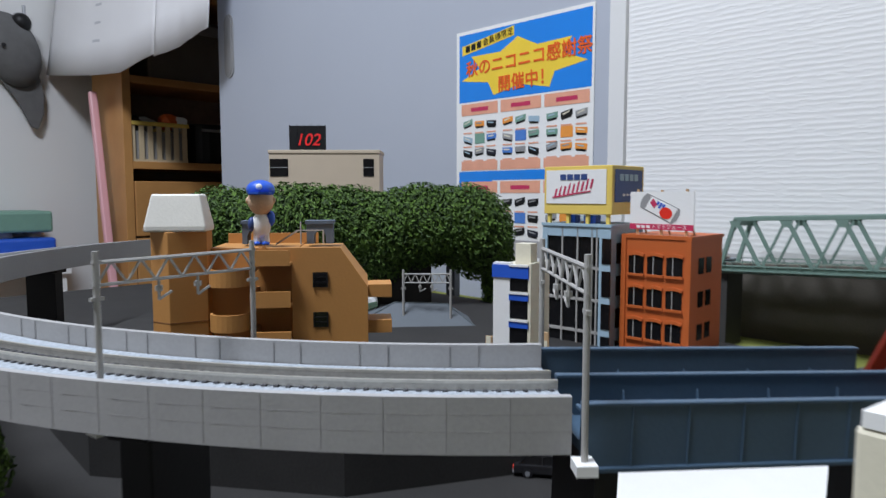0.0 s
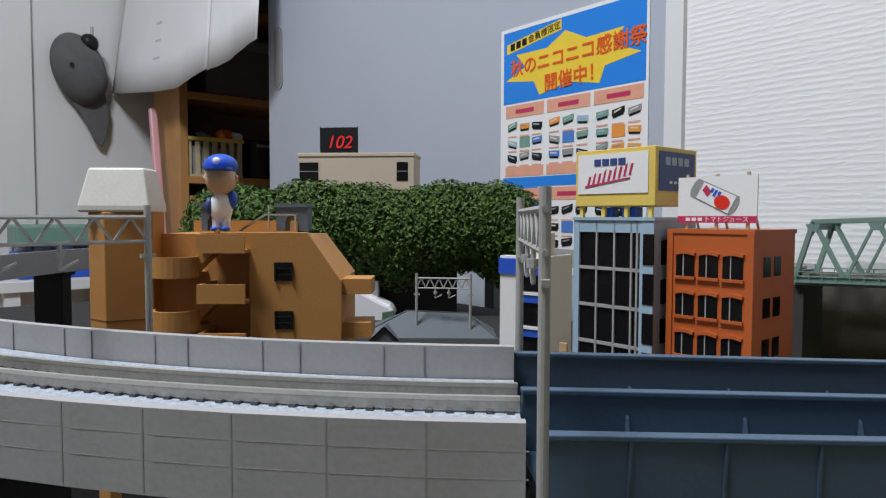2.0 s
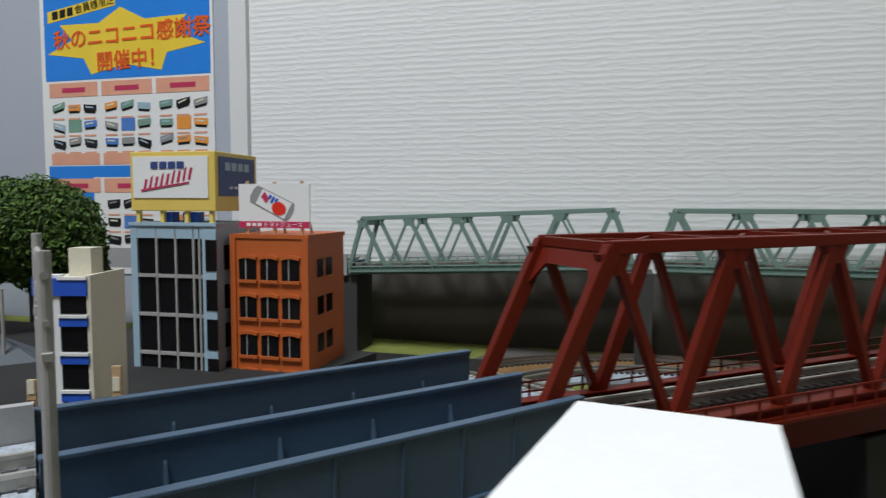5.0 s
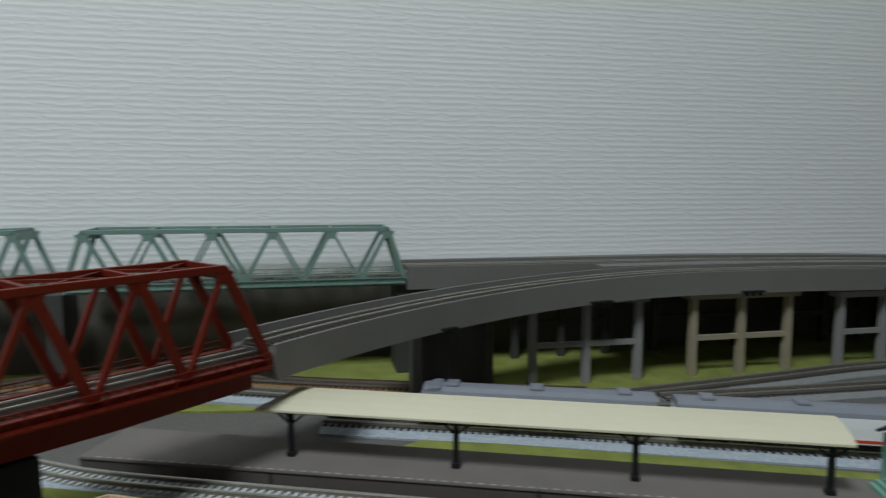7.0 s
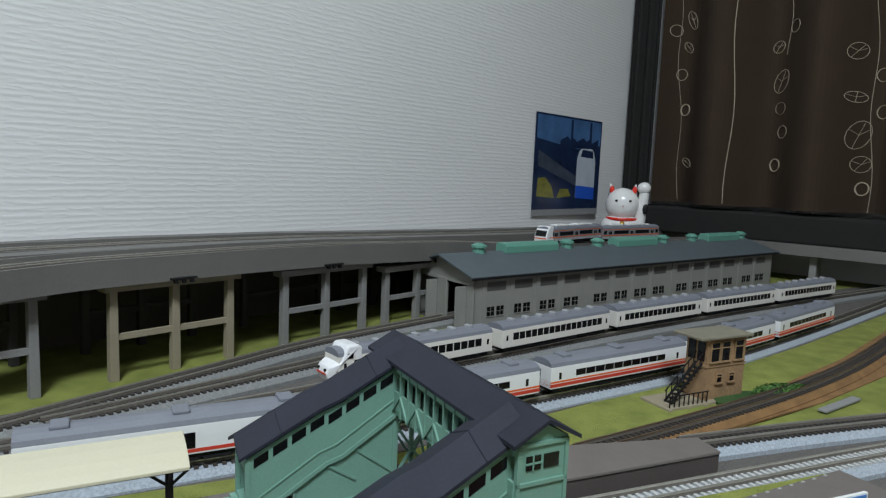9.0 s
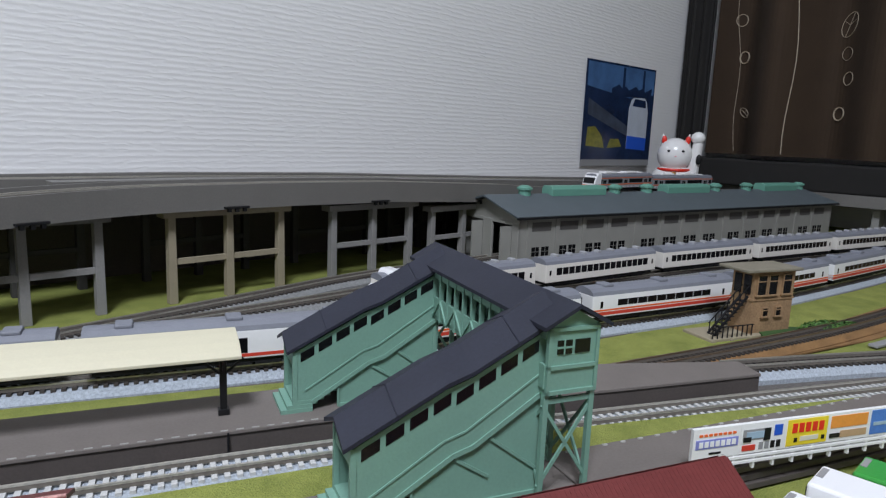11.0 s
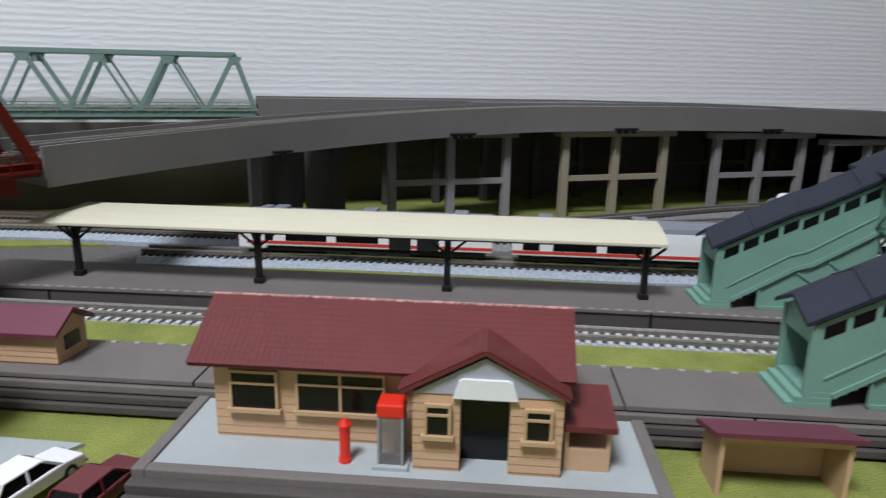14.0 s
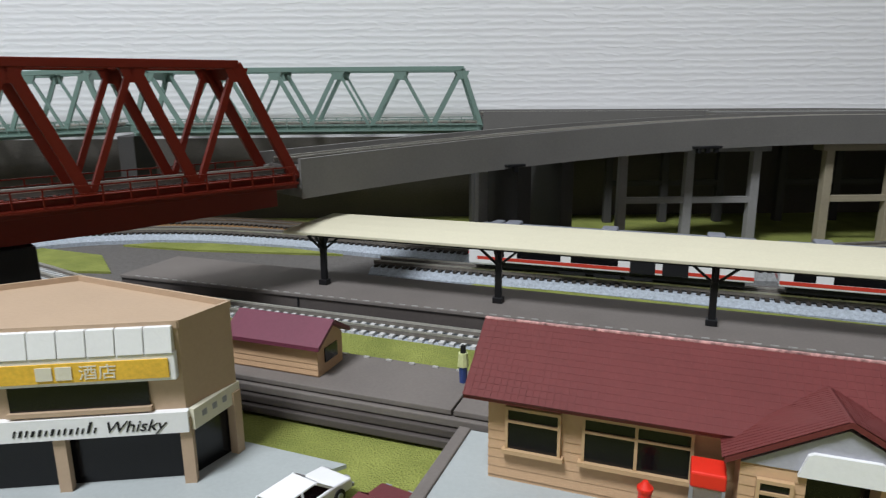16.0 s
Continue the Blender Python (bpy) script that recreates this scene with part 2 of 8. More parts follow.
def mesh(name, bm, mat, smooth=False):
    bmesh.ops.recalc_face_normals(bm, faces=bm.faces)
    me = bpy.data.meshes.new(name)
    bm.to_mesh(me)
    bm.free()
    me.materials.append(mat)
    if smooth:
        me.polygons.foreach_set("use_smooth", [True] * len(me.polygons))
    return me


def part(name, bm, mat, parent, label="", bevel=0.0, smooth=False):
    ob = new(name, mesh(name, bm, mat, smooth))
    ob.parent = parent
    if label:
        ob["label"] = label
    if bevel:
        b = ob.modifiers.new("bevel", "BEVEL")
        b.width, b.segments, b.limit_method = bevel, 2, "ANGLE"
    return ob


def thing(name, m, label, category, group="", kind=""):
    ob = new(name)
    ob.empty_display_size = 0.01
    ob.matrix_world = m
    return tagged(ob, label, category, group, kind)


def structure(name, bm, mat, label, category="", bevel=0.0):
    ob = new(name, mesh(name, bm, mat))
    if bevel:
        b = ob.modifiers.new("bevel", "BEVEL")
        b.width, b.segments, b.limit_method = bevel, 2, "ANGLE"
    return tagged(ob, label, category, kind="structure")


def at(x, y, z=0.0, turn=0.0):
    return pose(x, y, z, 0, 0, turn)


B = bmesh.new
GROUND = -0.012
WALL_Y = 0.56

# ---- the room ----
bm = B()
box(bm, -0.53, 1.45, WALL_Y, WALL_Y + 0.1, -0.75, 1.75)
structure("wall_north", bm, WALL, "white embossed wallpaper wall behind the layout", "wall")
bm = B()
box(bm, 1.36, 1.46, -1.6, WALL_Y, -0.75, 1.75)
structure("wall_east", bm, PLAIN, "off-white wall behind the brown curtain", "wall")
bm = B()
box(bm, -2.25, -2.15, -1.6, WALL_Y, -0.75, 1.75)
structure("wall_west", bm, PLAIN, "off-white side wall beside the closet", "wall")
# never in view: darker than the other walls to lower the bounced light
DIM = material("unseen_wall_beige", (0.30, 0.28, 0.25), 0.8, spots=0.05, scale=3)
bm = B()
box(bm, -2.25, 1.46, -1.7, -1.6, -0.75, 1.75)
structure("wall_south", bm, DIM, "unseen wall behind the camera, dark beige to cut bounce light", "wall")
bm = B()
box(bm, -2.25, 1.46, -1.7, 1.2, -0.80, -0.75)
structure("floor", bm, FLOOR, "brown wooden room floor", "floor")
bm = B()
box(bm, -2.25, 1.46, -1.7, 1.2, 1.75, 1.80)
structure("ceiling", bm, PLAIN, "plain white ceiling", "ceiling")
# closet: lintel, back, side
bm = B()
box(bm, -2.15, -0.53, WALL_Y, WALL_Y + 0.1, 1.1, 1.75)
structure("wall_over_closet", bm, PLAIN, "white wall strip over the closet opening", "wall")
bm = B()
box(bm, -2.25, -0.53, 1.10, 1.20, -0.75, 1.75)
box(bm, -2.25, -2.15, WALL_Y, 1.10, -0.75, 1.75)
structure("closet_wall", bm, PLAIN, "dim inner walls of the closet", "wall")
bm = B()
box(bm, -0.548, -0.53, WALL_Y - 0.006, WALL_Y + 0.03, -0.75, 1.1)
structure("trim", bm, PLAIN, "pale door jamb where the wallpaper ends", "trim")

# table that carries the layout
table = thing("table", at(0, 0, -0.75), "long brown wooden table carrying the railway layout", "table")
bm = B()
box(bm, -1.16, 1.34, -0.44, 0.555, 0.680, 0.7075)
part("tabletop", bm, FLOOR, table, bevel=0.002)
for tx in (-1.12, 0.06, 1.26):
    for ty in (-0.40, 0.47):
        bm = B()
        box(bm, tx, tx + 0.05, ty, ty + 0.05, 0, 0.680)
        part("leg", bm, FLOOR, table, bevel=0.002)
for ty in (-0.385, 0.485):
    bm = B()
    box(bm, -1.07, 1.26, ty, ty + 0.02, 0.60, 0.680)
    part("apron", bm, FLOOR, table)

# brown board along the foot of the wall, added to darken it under the viaducts
bm = B()
box(bm, -0.50, 1.30, WALL_Y - 0.0035, WALL_Y - 0.0005, GROUND, 0.054)
structure("baseboard", bm, material("backing_brown", (0.085, 0.075, 0.062), 0.8, spots=0.3, scale=14), "dull brown board darkening the wall foot under the viaducts", "baseboard")

# layout board
bm = B()
box(bm, -1.15, 1.35, -0.42, WALL_Y - 0.002, GROUND - 0.03, GROUND)
structure("ground", bm, GRASS, "layout board covered with yellow-green grass mat", "ground")
# black board; its right end paints the shade under the red bridge
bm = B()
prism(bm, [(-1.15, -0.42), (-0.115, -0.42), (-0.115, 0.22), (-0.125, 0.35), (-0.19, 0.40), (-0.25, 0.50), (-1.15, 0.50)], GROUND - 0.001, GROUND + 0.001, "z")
structure("baseboard_dark", bm, material("baseboard_black", (0.018, 0.017, 0.016), 0.8, spots=0.4, scale=30), "black part of the layout board, carried on over shaded ground", "ground")

# ---- sliding door with its flyer ----
door = thing("door_1", at(-1.44, WALL_Y + 0.012, -0.75), "grey-blue sliding closet door with a recessed pull", "door", kind="structure")
bm = B()
box(bm, 0, 0.89, 0, 0.03, 0, 1.84)
part("door_leaf", bm, DOOR, door, bevel=0.002)
HZ = 1.153
bm = B()
for k in range(2):
    rr = 0.018 if k == 0 else 0.012
    pts = [(0.047 + rr * math.cos(a), HZ + (0.042 if math.sin(a) > 0 else -0.042) + rr * math.sin(a)) for a in [6.2832 * i / 24 for i in range(24)]]
    prism(bm, pts, -0.002 - 0.001 * k, 0.0)
part("door_handle", bm, GREY, door, "dull metal recessed oval pull")


# ---- tracks ----
def offset_path(path, side, up=0.0):
    pts = [Vector(p) for p in path]
    out = []
    for i, p in enumerate(pts):
        d = pts[min(i + 1, len(pts) - 1)] - pts[max(i - 1, 0)]
        left = Vector((-d.y, d.x, 0)).normalized()
        out.append(p + left * side + Vector((0, 0, up)))
    return out


def along(path, step):
    """Poses along a path at even steps."""
    pts = [Vector(p) for p in path]
    out, rest = [], step / 2
    for a, b in zip(pts, pts[1:]):
        d = b - a
        while rest <= d.length:
            p = a + d * (rest / d.length)
            out.append((p, math.atan2(d.y, d.x)))
            rest += step
        rest -= d.length
    return out


def track(name, path, label, ballast=BALLAST, tie=TIE, rail=RAIL, single=False, parent=None, base=True, fill=0.0, step=0.0043, tie_half=(0.0010, 0.0080), rail_half=0.0005, web=RAIL_W):
    """Path: the middle of the track at the ties' underside."""
    t = parent or thing(name, at(0, 0), label, "track")
    if base:
        bm = B()
        sweep(bm, path, [(-0.0125, -0.006), (-0.0125, -0.003), (-0.0092, fill), (0.0092, fill), (0.0125, -0.003), (0.0125, -0.006)])
        part("ballast", bm, ballast, t)
    ties = along(path, step)
    tw_, tl_ = tie_half
    if single:
        near_ties = [q for q in ties if -0.62 < q[0].x < 0.68][:300]
        bm = B()
        box(bm, -tw_, tw_, -tl_, tl_, 0, 0.0012)
        me = mesh("tie", bm, tie)
        for p, a in near_ties:
            ob = new("tie", me)
            ob.matrix_world = Matrix.Translation(p) @ Matrix.Rotation(a, 4, "Z")
            ob.parent = t
        ties = [q for q in ties if q not in near_ties]
    if ties:
        bm = B()
        for p, a in ties:
            box(bm, -tw_, tw_, -tl_, tl_, 0, 0.0012, Matrix.Translation(p) @ Matrix.Rotation(a, 4, "Z"))
        o = part("tie_strip", bm, tie, t)
        o["kind"] = "stuff"
    for s in (-0.0045, 0.0045):
        bm = B()
        sweep(bm, offset_path(path, s), [(-rail_half, 0.0010), (-rail_half, 0.0034), (rail_half, 0.0034), (rail_half, 0.0010)])
        part("rail_web", bm, web, t)
        bm = B()
        sweep(bm, offset_path(path, s), [(-rail_half - 0.00005, 0.0027), (-rail_half - 0.00005, 0.00345), (rail_half + 0.00005, 0.00345), (rail_half + 0.00005, 0.0027)])
        part("rail", bm, rail, t)
    return t


def hermite(p0, d0, p1, d1, n=24):
    out = []
    for i in range(n + 1):
        t = i / n
        h = (2 * t**3 - 3 * t**2 + 1, t**3 - 2 * t**2 + t, -2 * t**3 + 3 * t**2, t**3 - t**2)
        out.append(tuple(h[0] * a + h[1] * b + h[2] * c + h[3] * d for a, b, c, d in zip(p0, d0, p1, d1)))
    return out


def arc(cx, cy, rx, ry, a0, a1, z0, z1, n=40):
    out = []
    for i in range(n + 1):
        a = radians(a0 + (a1 - a0) * i / n)
        out.append((cx + rx * math.cos(a), cy + ry * math.sin(a), z0 + (z1 - z0) * i / n))
    return out


def viaduct(name, path, label, mat, low=0.0, near=0.020, far=0.020, half=0.0185, floor=0.007):
    """A trough of floor and two parapets along the path of its underside's middle."""
    v = thing(name, at(0, 0), label, "viaduct")
    bm = B()
    sweep(bm, path, [(-half, 0), (-half, floor), (half, floor), (half, 0)])
    part("slab", bm, mat, v)
    for s, hgt in ((1, near), (-1, far)):
        if not hgt:
            continue
        o, i = s * (half + 0.001), s * (half - 0.0012)
        bm = B()
        sweep(bm, path, [(o, -0.0005), (i, floor), (i, hgt), (o, hgt)])
        part("parapet", bm, mat, v)
    return v

# ---- bridges ----
def truss_bridge(name, m, mat, label, length=0.248, width=0.036, height=0.047, inset=0.012, panels=5, thick=1.0, keel=0.0, wide_out=False):
    t = thing(name, m, label, "bridge", group="truss bridges")
    top = [inset + (length - 2 * inset) * i / panels for i in range(panels + 1)]
    low = [0.0] + [(a + b) / 2 for a, b in zip(top, top[1:])] + [length]
    z0, z1 = 0.004, height - 0.002
    for s in (-1, 1):
        y = s * width / 2
        bm = B()
        bar(bm, (0, y, z0 - 0.001), (length, y, z0 - 0.001), 0.0026, 0.006)
        box(bm, 0, length, y - 0.0022, y + 0.0022, z0 + 0.0016, z0 + 0.0022)
        part("bottom_chord", bm, mat, t, bevel=0.0002)
        bm = B()
        bar(bm, (top[0] - 0.001, y, z1), (top[-1] + 0.001, y, z1), 0.0030, 0.0034)
        part("top_chord", bm, mat, t, bevel=0.0003)
        for a, b in ((0, top[0]), (length, top[-1])):
            bm = B()
            bar(bm, (a, y, z0), (b, y, z1), 0.0030, 0.0034 * thick)
            part("end_post", bm, mat, t, bevel=0.0003)
        for i, x in enumerate(top):
            for b in (low[i] if i else None, low[i + 1] if i < panels else None):
                if b is None:
                    continue
                bm = B()
                w = thick * (0.0030 if ((b > x) == (x < length / 2)) != wide_out else 0.0017)
                bar(bm, (x, y, z1), (b, y, z0), 0.0020 * thick, w)
                part("diagonal", bm, mat, t)
            bm = B()
            prism(bm, [(x - 0.005, z1 - 0.0015), (x + 0.005, z1 - 0.0015), (x + 0.0026, z1 - 0.007), (x - 0.0026, z1 - 0.007)], y - 0.0013, y + 0.0013)
            part("gusset", bm, mat, t)
        # walkway rail
        bm = B()
        yo = y + s * 0.0045
        bar(bm, (0.002, yo, z0 + 0.006), (length - 0.002, yo, z0 + 0.006), 0.0006, 0.0006)
        bar(bm, (0.002, yo, z0 + 0.003), (length - 0.002, yo, z0 + 0.003), 0.0005, 0.0005)
        for i in range(26):
            x = 0.003 + (length - 0.006) * i / 25
            bar(bm, (x, yo, z0 - 0.001), (x, yo, z0 + 0.006), 0.0006, 0.0006)
        part("railing", bm, mat, t)
        bm = B()
        box(bm, 0.001, length - 0.001, min(y, yo + s * 0.0006), max(y, yo + s * 0.0006), z0 - 0.0018, z0 - 0.0008)
        part("walkway", bm, mat, t)
    for i, x in enumerate(top):
        bm = B()
        bar(bm, (x, -width / 2, z1), (x, width / 2, z1), 0.0022, 0.0026)
        part("cross_strut", bm, mat, t)
    for i, (a, b) in enumerate(zip(top, top[1:])):
        for k in (-1, 1):
            bm = B()
            bar(bm, (a, k * width / 2, z1 + 0.0001 * k), (b, -k * width / 2, z1 + 0.0001 * k), 0.0014, 0.0014)
            part("top_brace", bm, mat, t)
    for x, e in ((top[0], 0), (top[-1], length)):
        bm = B()
        for s in (-1, 1):
            k = (x - e) / (z1 - z0)
            ys = s * width / 2
            pts = [Vector((x, ys, z1)), Vector((x, 0, z1)), Vector((x, 0, z1 - 0.006)), Vector((x, ys * 0.62, z1 - 0.006)), Vector((x, ys, z1 - 0.014))]
            pts = [Vector((p.x - k * (z1 - p.z), p.y, p.z)) for p in pts]
            lo = [bm.verts.new(p) for p in pts]
            hi = [bm.verts.new(p + Vector((0.0012, 0, 0))) for p in pts]
            n = len(pts)
            bm.faces.new(lo)
            bm.faces.new(hi[::-1])
            for i in range(n):
                bm.faces.new((lo[i], hi[i], hi[(i + 1) % n], lo[(i + 1) % n]))
        part("portal", bm, mat, t)
    bm = B()
    box(bm, 0.0, length, -0.0115, 0.0115, 0.001, 0.0045)
    for i in range(12):
        x = 0.004 + (length - 0.008) * i / 11
        box(bm, x - 0.0012, x + 0.0012, -width / 2, width / 2, 0.0005, 0.0040)
    part("deck", bm, mat, t)
    if keel:
        for s in (-1, 1):
            bm = B()
            y = s * width * 0.36
            prism(bm, [(0.008, 0.0006), (0.008, -keel * 0.8), (length * 0.30, -keel), (length * 0.70, -keel), (length - 0.008, -keel * 0.8), (length - 0.008, 0.0006)], y - 0.001, y + 0.001)
            part("under_girder", bm, mat, t)
    return t


def bridge_track(m, length, z, rail=RAIL):
    t = thing("bridge_track", m, "track on plastic ties across the bridge", "track")
    p = [(0, 0, z), (length * 0.5, 0, z), (length, 0, z)]
    return track("bridge_track", p, "", tie=TIE, rail=rail, parent=t, base=False)


g_y, g_z = 0.5155, 0.060
for ga, gb in ((Vector((-0.404, g_y, 0.0520)), Vector((-0.183, g_y, 0.0610))), (Vector((-0.167, g_y, g_z)), Vector((0.081, g_y, g_z)))):
    gv = gb - ga
    m = Matrix.Translation(ga) @ gv.to_track_quat("X", "Z").to_matrix().to_4x4()
    truss_bridge("truss_bridge", m, GREEN, "grey-green plastic truss railway bridge along the wall", length=gv.length, inset=0.0135)
    bridge_track(m, gv.length, 0.0047)

RED_A, RED_B = Vector((-0.2215, 0.1727, 0.0458)), Vector((-0.0265, 0.3267, 0.0475))
rd = RED_B - RED_A
red_m = Matrix.Translation(RED_A) @ rd.to_track_quat("X", "Z").to_matrix().to_4x4()
truss_bridge("truss_bridge", red_m, RED, "dark red plastic truss railway bridge on black piers", length=rd.length, height=0.0555, width=0.033, thick=1.35, keel=0.010, inset=0.0240, wide_out=True)
bridge_track(red_m, rd.length, 0.0047)

# slate-blue plate girder
GIR_A = Vector((-0.279, 0.085, 0.056))
gd = Vector((-0.2145, 0.1726, 0.0525)) - GIR_A
gir_m = Matrix.Translation(GIR_A) @ gd.to_track_quat("X", "Z").to_matrix().to_4x4()
GL = gd.length
girder = thing("girder_bridge", gir_m, "slate-blue plate girder bridge with ribbed side plates", "bridge")
for y, inner in ((-0.0195, 0.0042), (0.0005, 0.0012), (0.0215, 0.0012)):
    low = 0.0014 if y < -0.01 else -0.0022 if y > 0.01 else 0.0
    bm = B()
    box(bm, 0.0005, GL - 0.001, y - 0.0008, y + 0.0008, -0.0035, 0.0138 - low)
    part("side_plate", bm, BLUEG, girder)
    bm = B()
    box(bm, 0.0003, GL - 0.0008, y - 0.0013, y + 0.0012, 0.0132 - low, 0.0141 - low)
    part("flange", bm, BLUEG, girder, bevel=0.0002)
    bm = B()
    box(bm, 0.0003, GL - 0.0008, y - 0.0018, y + 0.0018, -0.0042, -0.0030)
    part("flange", bm, BLUEG, girder, bevel=0.0002)
    if inner > 0.002:
        bm = B()
        box(bm, 0.0003, GL - 0.0008, y + 0.0008, y + inner, 0.0100, 0.0110)
        part("ledge", bm, BLUEG, girder, bevel=0.0002)
    gap = 0.0145 if y < -0.01 else 0.0215
    for i in range(1, int(GL / gap)):
        x = gap * (i - 0.1) if y < 0.01 else gap * (i + 0.25)
        bm = B()
        if y < -0.01:
            box(bm, x - 0.0002, x + 0.0002, y - 0.0012, y - 0.0008, -0.003, 0.0118)
        else:
            prism(bm, [(y - 0.0008, 0.0030), (y - 0.0030, 0.0030), (y - 0.0012, 0.0092), (y - 0.0008, 0.0098)], x - 0.0003, x + 0.0003, "x")
        part("rib", bm, BLUEG, girder)
bm = B()
box(bm, 0.0005, GL - 0.001, -0.019, 0.019, 0.0005, 0.0030)
part("deck", bm, BLUEG, girder)
for x in (0.006, GL - 0.012):
    bm = B()
    box(bm, x, x + 0.006, -0.016, 0.016, -0.068, -0.0042)
    part("pier", bm, BLACK, girder, "black plastic pier")
bridge_track(gir_m @ Matrix.Translation((0, 0.009, 0)), GL, 0.0032)

RAIL_P = material("rail_web_pale", (0.42, 0.40, 0.36), 0.5, 0.5, spots=0.2, scale=300)
TIE_M = material("tie_dusty_grey", (0.10, 0.10, 0.105), 0.9, spots=0.25, vary=0.5)

# ---- viaducts ----
# loop in front: from the girder round to the far side
loop = [(GIR_A.x, GIR_A.y, 0.057)]
LC = Vector((GIR_A.x - 0.745 * 0.345, GIR_A.y + 0.667 * 0.345))
loop = arc(LC.x, LC.y, 0.345, 0.345, -41.8, -180, 0.057, 0.057, 60) + arc(LC.x, LC.y, 0.345, 0.5155 - LC.y, -180, -270, 0.057, 0.0520, 40)[1:]
loop.append((-0.405, 0.5155, 0.0520))
viaduct("viaduct", loop, "pale grey plastic viaduct curve with solid parapets", CONC, near=0.0135, far=0.0168, half=0.0200, floor=0.0045)
bed = thing("ballast_bed", at(0, 0), "pale blue-grey ballast filling the viaduct trough", "ballast")
bm = B()
sweep(bm, [(x, y, z + 0.0045) for x, y, z in loop], [(-0.0184, 0), (-0.0184, 0.0055), (0.0184, 0.0055), (0.0184, 0)])
part("fill", bm, BALLAST, bed)
ltrack = [(x, y, z + 0.0095) for x, y, z in loop[:60]]
track("track", ltrack, "curved model track on light grey ballast", tie=TIE_M, single=True, fill=0.0006, step=0.0034, tie_half=(0.0006, 0.0058), rail_half=0.00045, web=RAIL_P)
track("track", [(x, y, z + 0.0095) for x, y, z in loop[59:]], "curved model track far side of the loop")

# viaduct from the red bridge to the right, and the one along the wall
vb = hermite((RED_B.x, RED_B.y, 0.0430), (0.27, 0.25, 0.010), (0.30, 0.453, 0.0555), (0.33, 0.0, 0.003), 30) + [(0.40, 0.453, 0.0556), (0.50, 0.453, 0.0540), (0.66, 0.453, 0.0472), (0.80, 0.453, 0.0375), (0.88, 0.4525, 0.0328), (0.96, 0.450, 0.0298), (1.04, 0.442, 0.0280), (1.12, 0.425, 0.0270), (1.22, 0.390, 0.0265)]
viaduct("viaduct", vb, "dark grey viaduct sweeping from the red bridge along the wall", CONC_D, near=0.0185, far=0.0175, floor=0.0125)
track("track", [(x, y, z + 0.0137) for x, y, z in vb], "track on the dark grey viaduct", ballast=BALLAST_D)
va = [(0.082, g_y, 0.0575), (0.35, g_y, 0.0565), (0.50, g_y, 0.0540), (0.66, g_y, 0.0492), (0.80, g_y, 0.0450), (0.96, g_y, 0.0410), (1.08, g_y, 0.0384)]
viaduct("viaduct", va, "dark grey viaduct against the white wall", CONC_D, near=0.0180, far=0.0178, half=0.0225, floor=0.0125)
track("track", [(x, y, z + 0.0137) for x, y, z in va], "track on the viaduct against the wall", ballast=BALLAST_D)
deck = [(0.24, 0.0562), (0.35, 0.0563), (0.50, 0.0540), (0.66, 0.0492), (0.80, 0.0450), (0.96, 0.0410), (1.08, 0.0384)]
bm = B()
prism(bm, deck + [(x, z + 0.0178) for x, z in deck[::-1]], 0.4740, 0.4915, "y")
box(bm, 1.082, 1.25, 0.4590, 0.5385, 0.0335, 0.0500)
ob = new("viaduct_infill", mesh("viaduct_infill", bm, CONC_D))
tagged(ob, "flat dark grey slab between the two viaducts", "viaduct")
# filler added to keep light from leaking down behind the viaduct
bm = B()
deck = [(0.082, 0.0560)] + deck[1:] + [(1.25, 0.0345)]
prism(bm, deck + [(x, z + 0.0176) for x, z in deck[::-1]], 0.5395, 0.5585, "y")
ob = new("viaduct_infill", mesh("viaduct_infill", bm, CONC_D))
tagged(ob, "dark grey filler strip between viaduct and wall", "viaduct")
bm = B()
prism(bm, [(1.2520, 0.430), (1.2520, 0.5580), (1.300, 0.5580), (1.300, -0.35), (1.235, -0.35), (1.228, 0.10), (1.232, 0.34)], 0.0325, 0.0495, "z")
ob = new("viaduct_corner", mesh("viaduct_corner", bm, CONC_D))
tagged(ob, "dark grey viaduct slab turning the corner below the curtain", "viaduct")
for y in (0.34, 0.22, 0.10, -0.02, -0.14, -0.26):
    p = thing("viaduct_pier", at(1.262, y, GROUND), "dark plastic pier under the corner slab", "pier", group="corner piers")
    bm = B()
    box(bm, -0.016, 0.016, -0.005, 0.005, 0, 0.0285 - GROUND)
    part("column", bm, PIER, p, bevel=0.0006)
    bm = B()
    box(bm, -0.020, 0.020, -0.006, 0.006, 0.0285 - GROUND, 0.0325 - GROUND)
    part("cap", bm, PIER, p, bevel=0.0004)

# joints on the parapets of the curve
JOINT = material("viaduct_joint", (0.30, 0.295, 0.29), 0.7, spots=0.1)
vl = bpy.data.objects["viaduct"]
for i in range(1, 58):
    for r, h0, h1 in ((0.345 - 0.01878, 0.0664, 0.0735), (0.345 + 0.02084, 0.0572, 0.0704)):
        a = radians(-41.8 - i * 2.35 - (0.85 if r < 0.345 and i % 2 else 0.0))
        if a < radians(-178):
            break
        bm = B()
        box(bm, -0.00016, 0.00016, -0.0002, 0.0002, h0, h1, Matrix.Translation((LC.x + r * math.cos(a), LC.y + r * math.sin(a), 0)) @ Matrix.Rotation(a + 1.5708, 4, "Z"))
        part("panel_joint", bm, JOINT, vl)
